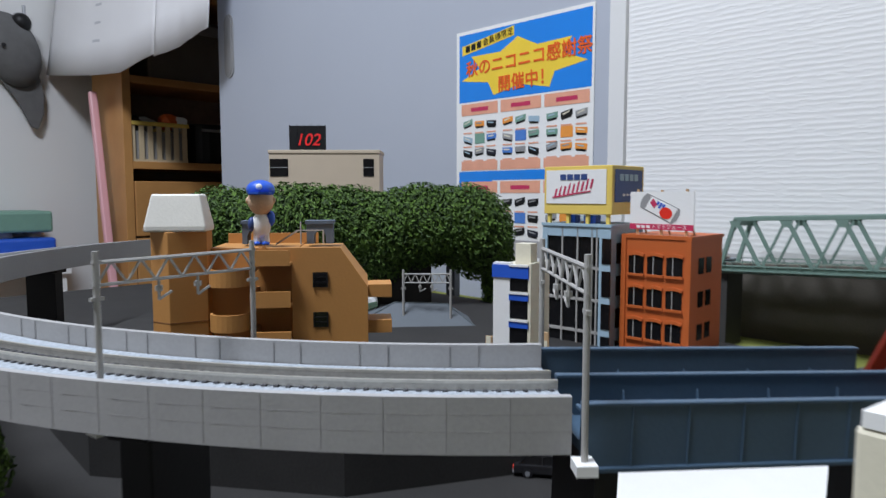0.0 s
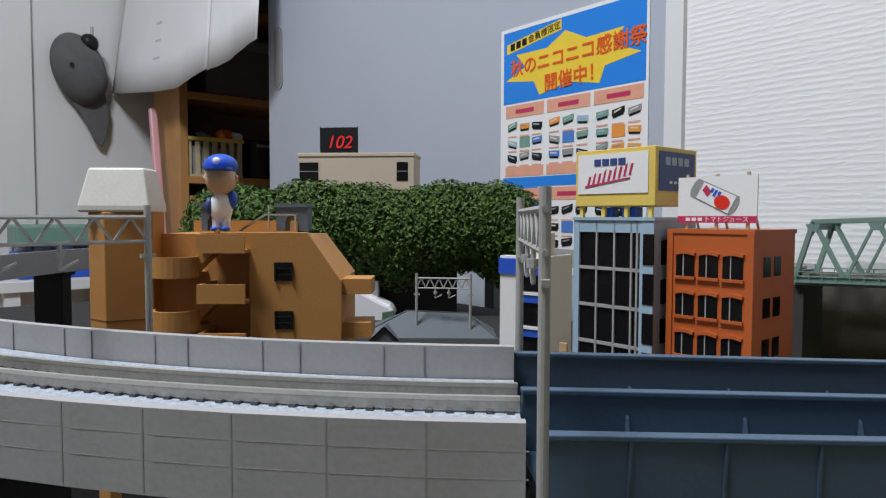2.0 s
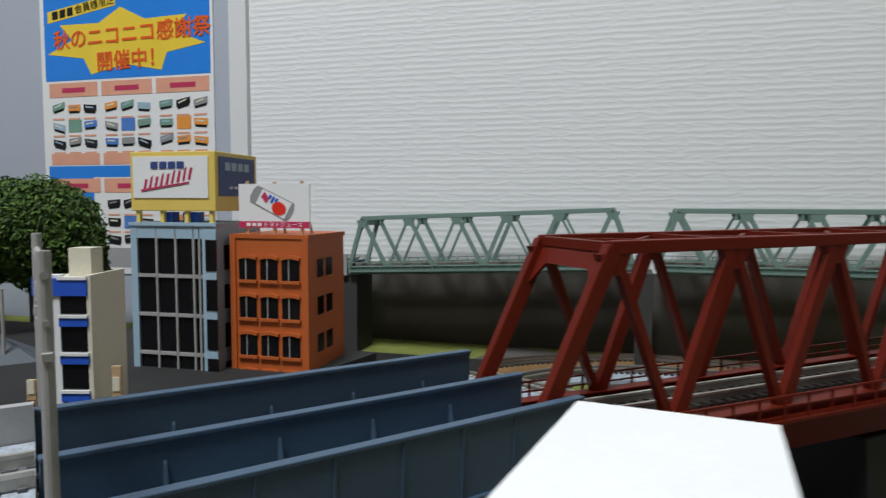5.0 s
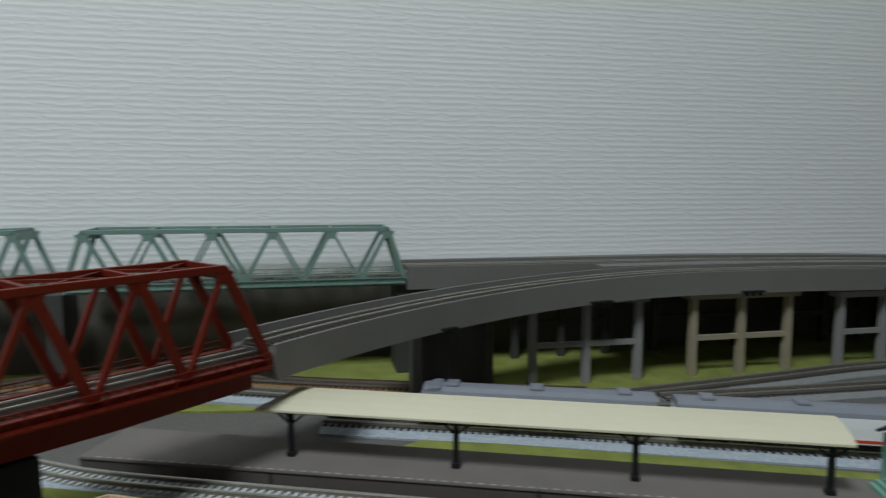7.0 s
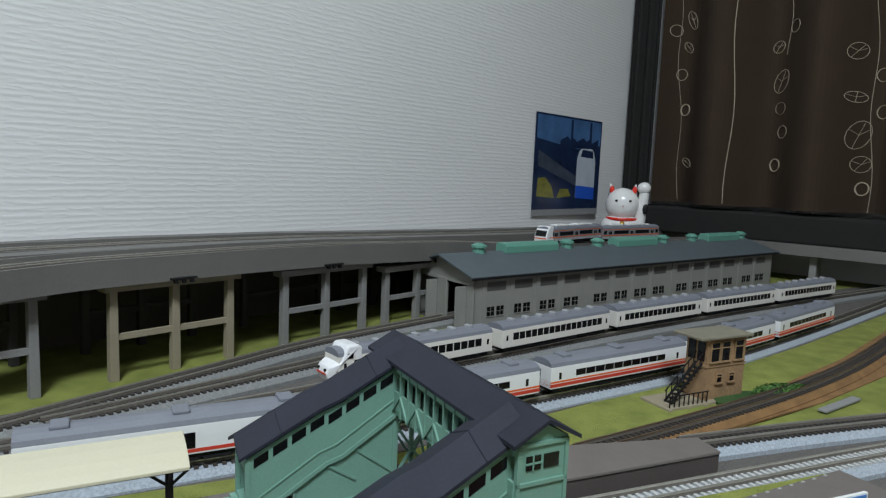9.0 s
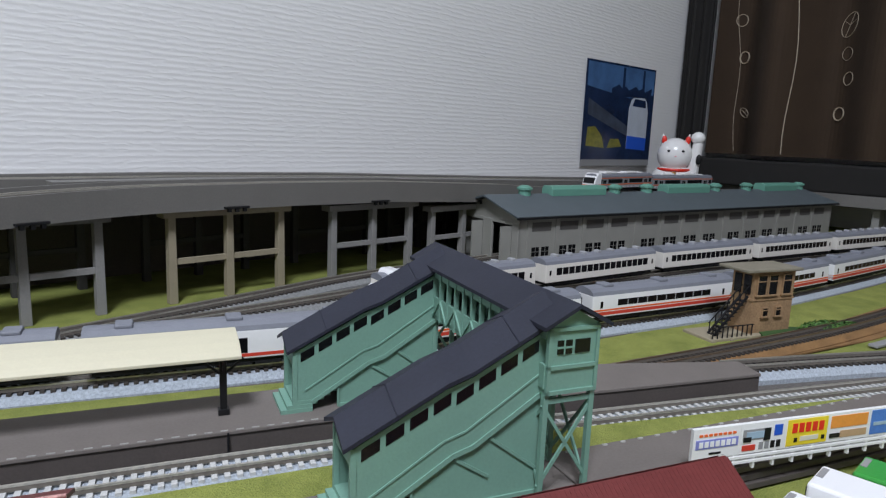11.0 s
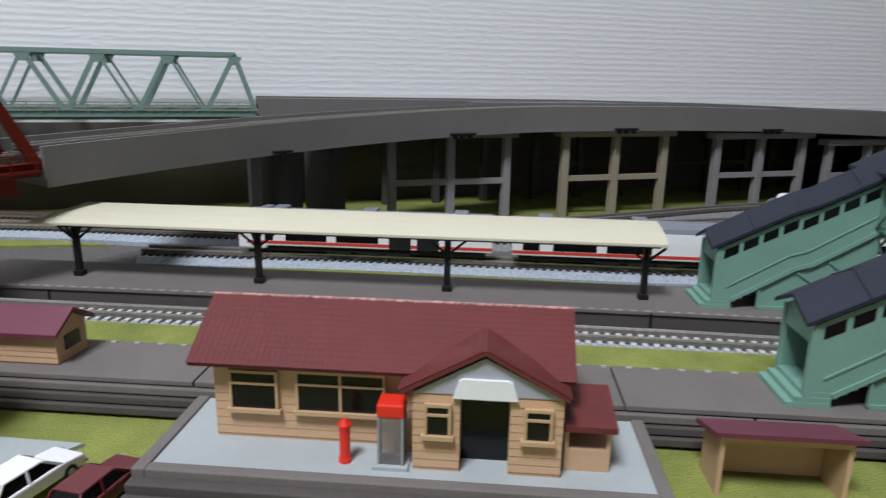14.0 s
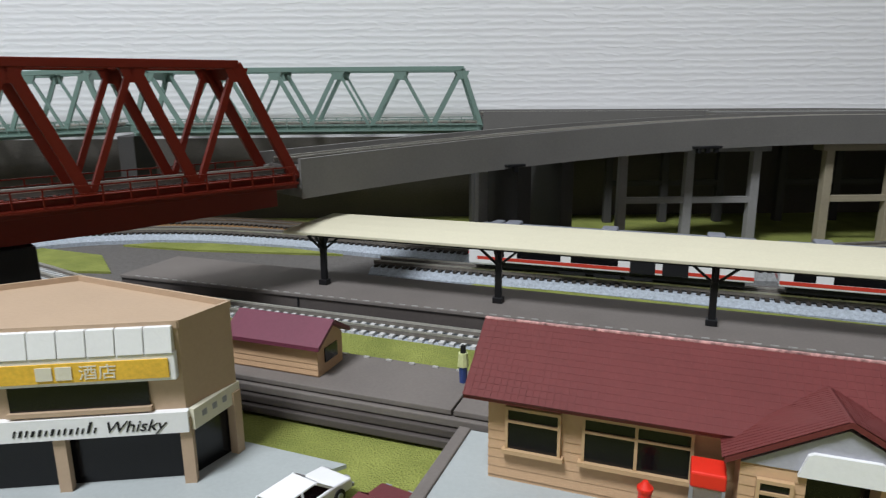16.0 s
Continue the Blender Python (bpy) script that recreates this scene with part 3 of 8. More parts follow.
for dz in (0.0050, 0.0092):
    bm = B()
    sweep(bm, arc(LC.x, LC.y, 0.36582, 0.36582, -41.8, -178, 0.057 + dz, 0.057 + dz, 60), [(-0.0002, 0), (-0.0002, 0.00014), (0.0002, 0.00014), (0.0002, 0)])
    part("ledge_line", bm, JOINT, vl)

# catenary sockets on the viaduct's near edge
def pole_socket(x, half, pegs):
    for a, b in zip(vb, vb[1:]):
        if a[0] <= x < b[0]:
            a, b = Vector(a), Vector(b)
            p = a.lerp(b, (x - a.x) / (b.x - a.x))
            turn = math.degrees(math.atan2(b.y - a.y, b.x - a.x))
            m = at(p.x, p.y, p.z, turn) @ Matrix.Translation((0, -0.0194, 0.0004))
    k = thing("pole_socket", m, "small black empty pole socket on the viaduct edge", "socket", group="pole sockets")
    bm = B()
    box(bm, -half, half, -0.0034, -0.0001, 0.0, 0.0014)
    part("plate", bm, BLACK, k, bevel=0.0002)
    for e in pegs:
        bm = B()
        box(bm, e - 0.0012, e + 0.0012, -0.0030, -0.0006, -0.0026, 0.0)
        part("peg", bm, BLACK, k)


pole_socket(0.0820, 0.0060, (0.0,))
for x in (0.2115, 0.3484, 0.4840, 0.6216, 0.76):
    pole_socket(x, 0.0095, (-0.006, 0.0, 0.006))


# pier grey darkened: the shade under the decks is put into the colour
PIER_SHADED = material("pier_grey_shaded", (0.045, 0.043, 0.040), 0.65, spots=0.15)


def pier(x, y, top, mat, cols=(0.0, 0.0435, 0.0870)):
    p = thing("viaduct_pier", at(x, y, GROUND), "three-legged plastic viaduct pier with a cross beam", "pier", group="viaduct piers")
    h = top - GROUND
    for c in cols:
        bm = B()
        prism(bm, [(c - 0.0030, 0), (c + 0.0030, 0), (c + 0.0026, h - 0.004), (c - 0.0026, h - 0.004)], -0.003, 0.003)
        part("leg", bm, mat, p, bevel=0.0003)
    bm = B()
    box(bm, cols[0], cols[-1], -0.0018, 0.0018, h * 0.42, h * 0.42 + 0.004)
    part("cross_beam", bm, mat, p)
    bm = B()
    box(bm, cols[0] - 0.007, cols[-1] + 0.007, -0.006, 0.006, h - 0.005, h)
    part("cap", bm, mat, p)
    return p


for i, x in enumerate((0.170, 0.305, 0.443, 0.560, 0.70, 0.84, 0.98)):
    low = max(0.0270, 0.0552 - max(0.0, x - 0.36) * (0.0350 if x < 0.5 else 0.0480))
    pier(x, 0.446, low, PIER_T if i == 1 else PIER)
    # back row in the shade-darkened grey
    pier(x + 0.012, 0.525, low + (0.0014 if x < 0.4 else -0.0004), PIER_SHADED)
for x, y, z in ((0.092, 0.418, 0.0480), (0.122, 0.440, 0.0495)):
    p = thing("viaduct_pier", at(x, y, GROUND, 30), "viaduct pier with shade painted into its dark grey", "pier", group="viaduct piers")
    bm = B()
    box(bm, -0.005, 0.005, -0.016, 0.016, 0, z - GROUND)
    part("column", bm, PIER_SHADED, p, bevel=0.0005)
p = thing("viaduct_pier", at(0.0755, 0.4200, GROUND, 20), "single pale grey plastic leg under the viaduct", "pier", group="viaduct piers")
bm = B()
prism(bm, [(-0.0034, 0), (0.0034, 0), (0.0030, 0.0478 - GROUND), (-0.0030, 0.0478 - GROUND)], -0.003, 0.003)
part("leg", bm, PIER, p, bevel=0.0003)
# piers of the red bridge and of the green ones
for f in (0.03, 0.54):
    c = RED_A.lerp(RED_B, f)
    c.z -= 0.011 if f > 0.3 else 0.004
    p = thing("bridge_pier", at(c.x, c.y, GROUND, 42), "black plastic bridge pier", "pier", group="bridge piers")
    bm = B()
    half = 0.010 if f > 0.3 else 0.005
    prism(bm, [(-0.017, 0), (0.017, 0), (0.014, c.z - GROUND), (-0.014, c.z - GROUND)], -half, half, "x")
    part("column", bm, BLACK, p, bevel=0.0006)
# piers by the wall take the same painted shade
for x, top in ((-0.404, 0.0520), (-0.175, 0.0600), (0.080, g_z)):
    p = thing("bridge_pier", at(x, g_y, GROUND), "bridge pier by the wall, painted dark for shade", "pier", group="bridge piers")
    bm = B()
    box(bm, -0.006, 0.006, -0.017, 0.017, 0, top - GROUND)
    part("column", bm, PIER_SHADED, p, bevel=0.0006)
for a in (-60, -85, -110, -140, -175, -210, -240):
    ar = radians(a)
    x, y = LC.x + 0.345 * math.cos(ar), LC.y + (0.345 if a > -180 else 0.5155 - LC.y) * math.sin(ar)
    p = thing("viaduct_pier", at(x, y, GROUND, a), "grey plastic pier under the viaduct curve", "pier", group="curve piers")
    bm = B()
    box(bm, -0.013, 0.013, -0.005, 0.005, 0, 0.053 - GROUND)
    part("column", bm, BLACK, p, bevel=0.0006)
    bm = B()
    box(bm, -0.016, 0.016, -0.006, 0.006, 0.053 - GROUND, 0.057 - GROUND)
    part("cap", bm, BLACK, p, bevel=0.0004)


# ---- catenary gantries ----
def gantry(ax, ay, bx, by, low, top):
    c = Vector((ax, ay, low))
    d = Vector((bx - ax, by - ay, 0))
    g = thing("catenary_gantry", Matrix.Translation(c) @ Matrix.Rotation(math.atan2(d.y, d.x), 4, "Z"), "grey plastic catenary gantry spanning the track", "gantry", group="catenary gantries")
    w, h = d.length, top - low
    for x in (0, w):
        bm = B()
        rod(bm, (x, 0, 0), (x, 0, h), 0.00085, 12)
        box(bm, x - 0.0018, x + 0.0018, -0.0006, 0.0006, h * 0.72, h * 0.72 + 0.001)
        part("post", bm, POLE, g)
    bm = B()
    box(bm, -0.003, 0.003, -0.0025, 0.0025, -0.002, 0.0006)
    part("socket", bm, WHITE, g)
    bm = B()
    zt, zb = h - 0.003, h - 0.009
    rod(bm, (-0.001, 0, zt), (w + 0.001, 0, zt), 0.0006, 6)
    rod(bm, (-0.001, 0, zb), (w + 0.001, 0, zb), 0.0005, 6)
    n = 6
    for i in range(n):
        x0, x1 = w * i / n, w * (i + 1) / n
        rod(bm, (x0, 0, zb), ((x0 + x1) / 2, 0, zt), 0.0004, 5)
        rod(bm, ((x0 + x1) / 2, 0, zt), (x1, 0, zb), 0.0004, 5)
    part("beam", bm, POLE, g)
    bm = B()
    for x in (w * 0.35, w * 0.6):
        rod(bm, (x, 0, zb), (x, 0, zb - 0.006), 0.0005, 6)
        rod(bm, (x, 0, zb - 0.006), (x + 0.004, 0, zb - 0.004), 0.0004, 6)
        rod(bm, (x, 0, zb - 0.002), (x, 0, zb - 0.0035), 0.0011, 8)
    part("hanger", bm, POLE, g)
    return g


gantry(-0.2590, 0.0695, -0.2975, 0.1045, 0.056, 0.1045)
gantry(-0.3640, -0.0005, -0.3725, 0.0492, 0.056, 0.1030)
gantry(-0.4800, -0.0500, -0.4880, -0.0010, 0.056, 0.1025)

# ---- the station yard, laid out on its own axes: u along the platforms, v away from them ----
ST = at(0.2334, 0.2254, 0, -21.5)


def st(u, v, z=0.0, turn=0.0):
    return ST @ at(u, v, z, turn)


def sp(*uv):
    return [tuple(ST @ Vector((u, v, GROUND + 0.006))) for u, v in uv]


def smooth(points, n=8):
    """A Catmull-Rom line through the points."""
    p = [Vector(q) for q in points]
    p = [2 * p[0] - p[1]] + p + [2 * p[-1] - p[-2]]
    out = []
    for i in range(1, len(p) - 2):
        a, b, c, d = p[i - 1:i + 3]
        for k in range(n):
            t = k / n
            out.append(0.5 * (2 * b + (c - a) * t + (2 * a - 5 * b + 4 * c - d) * t * t + (3 * b - a - 3 * c + d) * t**3))
    return out + [p[-2]]


def sheet(name, pts, z0, z1, mat, label):
    bm = B()
    prism(bm, [(p[0], p[1]) for p in (ST @ Vector((u, v, 0)) for u, v in pts)], z0, z1, "z")
    return structure(name, bm, mat, label, "ground")


sheet("trackbed_yard", [(-0.60, -0.068), (0.06, -0.068), (0.30, -0.10), (1.0, -0.20), (1.0, -0.02), (0.30, -0.008), (0.22, 0.03), (0.10, 0.05), (0.62, 0.130), (1.05, 0.22), (1.05, 0.33), (0.34, 0.30), (0.05, 0.225), (-0.25, 0.13), (-0.60, 0.12)], GROUND - 0.001, GROUND + 0.0004, BALLAST_D, "dark brown ballast ground between the tracks")
sheet("grass_strip", [(-0.45, -0.068), (0.12, -0.069), (0.30, -0.092), (0.30, -0.070), (0.12, -0.0515), (-0.45, -0.049)], GROUND + 0.0004, -0.0022, GRASS, "narrow raised grass strip between track and platform")
sheet("grass_patch", [(-0.455, 0.068), (-0.400, 0.072), (-0.330, 0.086), (-0.300, 0.0925), (-0.340, 0.0965), (-0.400, 0.0920), (-0.440, 0.0810)], GROUND + 0.0004, GROUND + 0.0018, GRASS, "grass patch beyond the end of the platform")
sheet("grass_patch_left", [(-0.500, 0.043), (-0.445, 0.041), (-0.407, 0.012), (-0.430, 0.006), (-0.500, 0.018)], GROUND + 0.0004, GROUND + 0.0018, GRASS, "grass patch before the end of the platform")

T1 = smooth(sp((-0.264, 0.0690), (-0.20, 0.0705), (-0.133, 0.0725), (0.04, 0.0710), (0.14, 0.0765), (0.24, 0.0860), (0.38, 0.1010), (0.566, 0.1400), (0.80, 0.20), (1.02, 0.26)))
T2 = smooth(sp((-0.56, 0.005), (-0.48, -0.004), (-0.43, -0.014), (-0.38, -0.027), (-0.33, -0.0325), (-0.2, -0.0335), (0.0, -0.0345), (0.1, -0.040), (0.2256, -0.050), (0.4, -0.066), (0.6, -0.09), (1.0, -0.16)))
T4 = smooth(sp((-0.195, 0.108), (-0.1, 0.1145), (0.06, 0.139), (0.108, 0.1480), (0.264, 0.1785), (0.423, 0.2085), (0.718, 0.2500), (1.02, 0.285)))
T5 = smooth(sp((-0.12, 0.125), (0.03, 0.205), (0.139, 0.262), (0.30, 0.318), (0.36, 0.335)))
T6 = smooth(sp((-0.05, 0.145), (0.05, 0.180), (0.18, 0.225), (0.30, 0.252), (0.6, 0.30), (0.9, 0.34)))
T7 = smooth(sp((0.20, 0.004), (0.30, 0.0135), (0.42, 0.0300), (0.55, 0.060), (0.75, 0.125), (0.95, 0.2)))
T8 = smooth(sp((0.262, -0.010), (0.36, -0.024), (0.5, -0.050), (0.7, -0.095)))
T9 = smooth(sp((-0.565, 0.030), (-0.545, 0.062), (-0.517, 0.0915), (-0.486, 0.116), (-0.424, 0.136), (-0.361, 0.139), (-0.26, 0.140), (-0.10, 0.150)))
T10 = smooth(sp((-0.530, 0.010), (-0.518, 0.038), (-0.500, 0.062), (-0.477, 0.0795), (-0.441, 0.096), (-0.40, 0.1057), (-0.34, 0.110), (-0.26, 0.1075), (-0.197, 0.108)))
T1 = [(x, y, z - 0.0014) for x, y, z in T1]
track("track", T1, "station track on light grey ballast", single=True)
track("track", T2, "main track on light grey ballast with pale ties", tie=TIE_G, single=True)
track("track", T4, "storage track on grey ballast", ballast=BALLAST_M, rail=RAIL, single=True)
track("track", T5, "shed track on grey ballast", ballast=BALLAST_M, rail=RAIL)
track("track", T6, "storage track before the engine shed", ballast=BALLAST_M, rail=RAIL)
track("track", T7, "rusty siding on brown ballast", ballast=BALLAST_R, rail=RAIL_D)
track("track", T8, "branch track leaving the main track", ballast=BALLAST)
track("track", T10, "curved track on light grey ballast beyond the platform")
track("track", T9, "rusty track behind the platform end", ballast=BALLAST_R, rail=RAIL_D)

sheet("grass_strip_behind", [(-0.235, 0.018), (0.08, 0.012), (0.14, 0.008), (0.20, 0.002), (0.20, 0.030), (0.10, 0.050), (-0.05, 0.0575), (-0.15, 0.0600), (-0.20, 0.0590)], GROUND + 0.0004, GROUND + 0.0014, GRASS, "narrow grass strip between platform and station track")
# platforms
isl = thing("station_platform", ST.copy(), "grey-brown island platform with paved top", "platform", group="platforms")
near = [(-0.366, -0.0185), (-0.2, -0.0165), (-0.05, -0.0155), (0.03, -0.0165), (0.10, -0.0200), (0.176, -0.0270), (0.262, -0.0330)]
far = [(0.266, -0.0160), (0.195, 0.0020), (0.14, 0.0130), (0.08, 0.0185), (-0.1, 0.0205), (-0.366, 0.0215)]
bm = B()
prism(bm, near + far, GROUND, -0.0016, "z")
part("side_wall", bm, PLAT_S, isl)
bm = B()
prism(bm, [(u, v - 0.0008) for u, v in near] + [(u, v + 0.0008) for u, v in far], -0.0016, 0.0, "z")
part("paving", bm, PLAT, isl, bevel=0.0003)
for u in (-0.262, -0.131, 0.0, 0.131):
    bm = B()
    box(bm, u - 0.0004, u + 0.0004, -0.0178 if u < 0.1 else -0.0235, -0.0172 if u < 0.1 else -0.0225, -0.011, -0.0004)
    part("joint", bm, BLACK, isl)

bm = B()
box(bm, -0.0014, 0.0014, -0.0003, 0.0003, 0, 0.0003)
kerb_ = mesh("edge_stone", bm, material("kerb_worn_grey", (0.34, 0.33, 0.31), 0.8, spots=0.3, scale=400, vary=0.5))
for i in range(85):
    u = -0.355 + 0.0058 * i
    for (ua, va_), (ub, vb_) in zip(near, near[1:]):
        if ua <= u < ub:
            ob = new("edge_stone", kerb_)
            ob.parent = isl
            ob.matrix_basis = at(u, va_ + (vb_ - va_) * (u - ua) / (ub - ua) - 0.0002, 0.0, math.degrees(math.atan2(vb_ - va_, ub - ua)))

fp = thing("station_platform", ST.copy(), "grey-brown front platform with a stepped stone side", "platform", group="platforms")
bm = B()
box(bm, -0.42, 0.30, -0.0995, -0.0735, GROUND, -0.0018)
part("core", bm, PLAT_S, fp)
for k, u in enumerate((-0.42, -0.2885, -0.157, -0.0255, 0.106)):
    bm = B()
    u1 = min(u + 0.1311, 0.30) if k < 4 else 0.30
    box(bm, u + 0.0003, u1, -0.1005, -0.0725, -0.0018, 0.0)
    part("paving_slab", bm, PLAT, fp, bevel=0.0003)
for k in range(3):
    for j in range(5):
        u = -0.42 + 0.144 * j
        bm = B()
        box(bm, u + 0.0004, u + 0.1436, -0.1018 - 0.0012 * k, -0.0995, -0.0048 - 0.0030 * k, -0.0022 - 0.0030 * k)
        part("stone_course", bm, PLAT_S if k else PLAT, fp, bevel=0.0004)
bm = B()
box(bm, -0.0010, 0.0010, -0.0005, 0.0005, 0, 0.0005)
edge = mesh("edge_block", bm, material("kerb_pale_grey", (0.40, 0.39, 0.36), 0.7, spots=0.2, scale=300))
for i in range(70):
    ob = new("edge_block", edge)
    ob.parent = fp
    ob.matrix_basis = at(-0.30 + 0.0085 * i, -0.0740, 0.0)

# canopy
can = thing("platform_canopy", st(0, 0), "cream platform canopy on black posts", "canopy")
bm = B()
prism(bm, [(-0.0085, 0.0254), (-0.0085, 0.0268), (-0.0055, 0.0285), (0.0000, 0.0302), (0.0080, 0.0315), (0.0150, 0.0319), (0.0150, 0.0303), (0.0060, 0.0296), (-0.0040, 0.0270)], -0.274, 0.0065, "x")
for v in bm.verts:
    if v.co.x < -0.2:
        v.co.x += 0.0135 * min(1.0, max(0.0, (v.co.y + 0.0085) / 0.0130))
part("roof", bm, CREAM, can, bevel=0.0003)
bm = B()
prism(bm, [(-0.0062, 0.0244), (-0.0062, 0.0256), (0.0055, 0.0294), (0.0140, 0.0301), (0.0140, 0.0287), (0.0060, 0.0280)], -0.262, 0.0040, "x")
part("underframe", bm, BLACK, can)
for u in (-0.258, -0.172, -0.086, 0.0):
    bm = B()
    box(bm, u - 0.0014, u + 0.0014, -0.0012, 0.0012, 0.0, 0.0272)
    box(bm, u - 0.0022, u + 0.0022, -0.0020, 0.0020, 0.0, 0.0026)
    part("post", bm, BLACK, can, bevel=0.0003)
    bm = B()
    bar(bm, (u, 0.0, 0.0170), (u, -0.0062, 0.0246), 0.0008, 0.0010)
    bar(bm, (u, 0.0, 0.0170), (u, 0.0070, 0.0250), 0.0008, 0.0010)
    bar(bm, (u - 0.008, 0.0, 0.0232), (u, 0.0, 0.0165), 0.0008, 0.0010)
    bar(bm, (u + 0.008, 0.0, 0.0232), (u, 0.0, 0.0165), 0.0008, 0.0010)
    part("bracket", bm, BLACK, can)


# ---- trains; z 0 is the railhead ----
def car(kind, cab=0, length=0.139, wide=False):
    look_of = {"diesel": (CARW, "white express railcar with red and orange bands and grey roof"), "cream": (CREAMC, "cream express coach with a row of dark windows"), "suburban": (SILVER, "silver suburban railcar with orange bands and white ends")}[kind]
    c = thing("train_car", at(0, 0), look_of[1], "train car", group="train cars")
    h = length / 2
    w, z0, z1, z2 = 0.0095, 0.0050, 0.0195, 0.0242
    side = [(-w, z0), (-w, 0.014), (-w * 0.97, z1), (w * 0.97, z1), (w, 0.014), (w, z0)]
    bm = B()
    prism(bm, side, -h + 0.002, h - 0.002, "x")
    part("body", bm, look_of[0], c, bevel=0.0005)
    bm = B()
    prism(bm, [(-w * 0.97, z1), (-w * 0.88, 0.0218), (-w * 0.55, 0.0236), (0, z2), (w * 0.55, 0.0236), (w * 0.88, 0.0218), (w * 0.97, z1)], -h + 0.002, h - 0.002, "x")
    part("roof", bm, CARG, c, smooth=False)
    bm = B()
    box(bm, -h * 0.92, h * 0.92, -w * 0.82, w * 0.82, 0.0022, z0)
    part("underframe", bm, UNDER, c)
    for x in (-h * 0.68, h * 0.68):
        bm = B()
        box(bm, x - 0.0095, x + 0.0095, -0.0062, -0.0048, 0.0012, 0.0038)
        box(bm, x - 0.0095, x + 0.0095, 0.0048, 0.0062, 0.0012, 0.0038)
        box(bm, x - 0.003, x + 0.003, -0.0062, 0.0062, 0.002, 0.004)
        for xx in (x - 0.0068, x + 0.0068):
            rod(bm, (xx, -0.0052, 0.0027), (xx, 0.0052, 0.0027), 0.0027, 12)
        part("bogie", bm, UNDER, c)
    for x in (-h * 0.25, 0.0, h * 0.22):
        bm = B()
        box(bm, x - 0.006, x + 0.007, -w * 0.86, w * 0.86, 0.0012, 0.0030)
        part("equipment_box", bm, UNDER, c)
    e = 0.00012
    for s in (-1, 1):
        def plate(name, x0, x1, za, zb, mat, out=e):
            bm = B()
            k = (0.97 if za > 0.016 else 0.99) if za > 0.0135 else 1.0
            ya, yb = s * (w * k), s * (w * (k if zb < 0.0145 else 0.985) + out)
            box(bm, x0, x1, min(0, yb), max(0, yb), za, zb)
            part(name, bm, mat, c)
        if wide:
            plate("band", -h + 0.002, h - 0.002, 0.0061, 0.0078, CARR)
            for p, q in ((0.055, 0.120), (0.170, 0.335), (0.372, 0.540)):
                plate("window", -h + p * 2 * h, -h + q * 2 * h, 0.0080, 0.0158, GLASS_D, 0.0002)
            for p, q in ((0.582, 0.668), (0.692, 0.778)) if cab else ():
                plate("door", -h + p * 2 * h, -h + q * 2 * h, 0.0052, 0.0165, UNDER, 0.0003)
        elif kind == "diesel":
            plate("band", -h + 0.002, h - 0.002, 0.0062, 0.0084, CARR)
            plate("band", -h + 0.002, h - 0.002, 0.0090, 0.0101, CARO)
            plate("window", -h * 0.66, h * 0.62, 0.0118, 0.0160, GLASS_D, 0.0002)
            for i in range(1, 10):
                x = -h * 0.66 + h * 1.28 * i / 10
                plate("pillar", x - 0.0004, x + 0.0004, 0.0120, 0.0158, GREY, 0.0003)
            for x in (-h * 0.86, h * 0.82):
                plate("door_window", x - 0.0011, x + 0.0011, 0.0110, 0.0155, GLASS_D, 0.0002)
        elif kind == "cream":
            for i in range(16):
                x = -h * 0.76 + h * 1.52 * i / 15
                plate("window", x - 0.0031, x + 0.0031, 0.0106, 0.0164, GLASS_D, 0.0002)
            for x in (-h * 0.90, h * 0.90):
                plate("door_window", x - 0.0010, x + 0.0010, 0.0108, 0.0150, GLASS_D, 0.0002)
        else:
            plate("band", -h + 0.002, h - 0.002, 0.0095, 0.0107, CARO)
            plate("band", -h + 0.002, h - 0.002, 0.0180, 0.0188, CARO)
            for x in (-h * 0.72, 0.0, h * 0.72):
                plate("door", x - 0.0046, x + 0.0046, 0.0055, 0.0172, GREY, 0.00015)
                plate("door_window", x - 0.0036, x - 0.0003, 0.0115, 0.0160, GLASS_D, 0.0003)
                plate("door_window", x + 0.0003, x + 0.0036, 0.0115, 0.0160, GLASS_D, 0.0003)
            for x0, x1 in ((-h * 0.60, -h * 0.12), (h * 0.12, h * 0.60), (-h * 0.93, -h * 0.84), (h * 0.84, h * 0.93)):
                plate("window", x0, x1, 0.0118, 0.0168, GLASS_D, 0.0002)
            for i in range(3):
                plate("side_line", -h + 0.002, h - 0.002, 0.0058 + 0.0010 * i, 0.0061 + 0.0010 * i, CARW, 0.00015)
    if kind == "suburban":
        for x0, x1 in ((-h * 0.62, -h * 0.25), (h * 0.10, h * 0.48)):
            bm = B()
            box(bm, x0, x1, -0.0060, 0.0060, 0.0235, 0.0262)
            part("air_conditioner", bm, WHITE, c, bevel=0.0010)
        for x0 in (-h * 0.05, h * 0.62):
            bm = B()
            box(bm, x0, x0 + 0.006, -0.0045, 0.0045, 0.0235, 0.0252)
            part("roof_vent", bm, WHITE, c, bevel=0.0006)
    else:
        n = 7 if kind == "cream" else 3
        for i in range(n):
            x = -h * 0.72 + h * 1.44 * i / (n - 1)
            bm = B()
            if kind == "cream":
                box(bm, x - 0.0022, x + 0.0022, -0.0030, 0.0030, 0.0232, 0.0260)
            else:
                box(bm, x - 0.004, x + 0.004, -0.0050, 0.0050, 0.0232, 0.0256)
            part("roof_unit", bm, CARG if kind == "diesel" else CARV, c, bevel=0.0008)
    if cab and kind == "cream":
        d = cab
        bm = B()
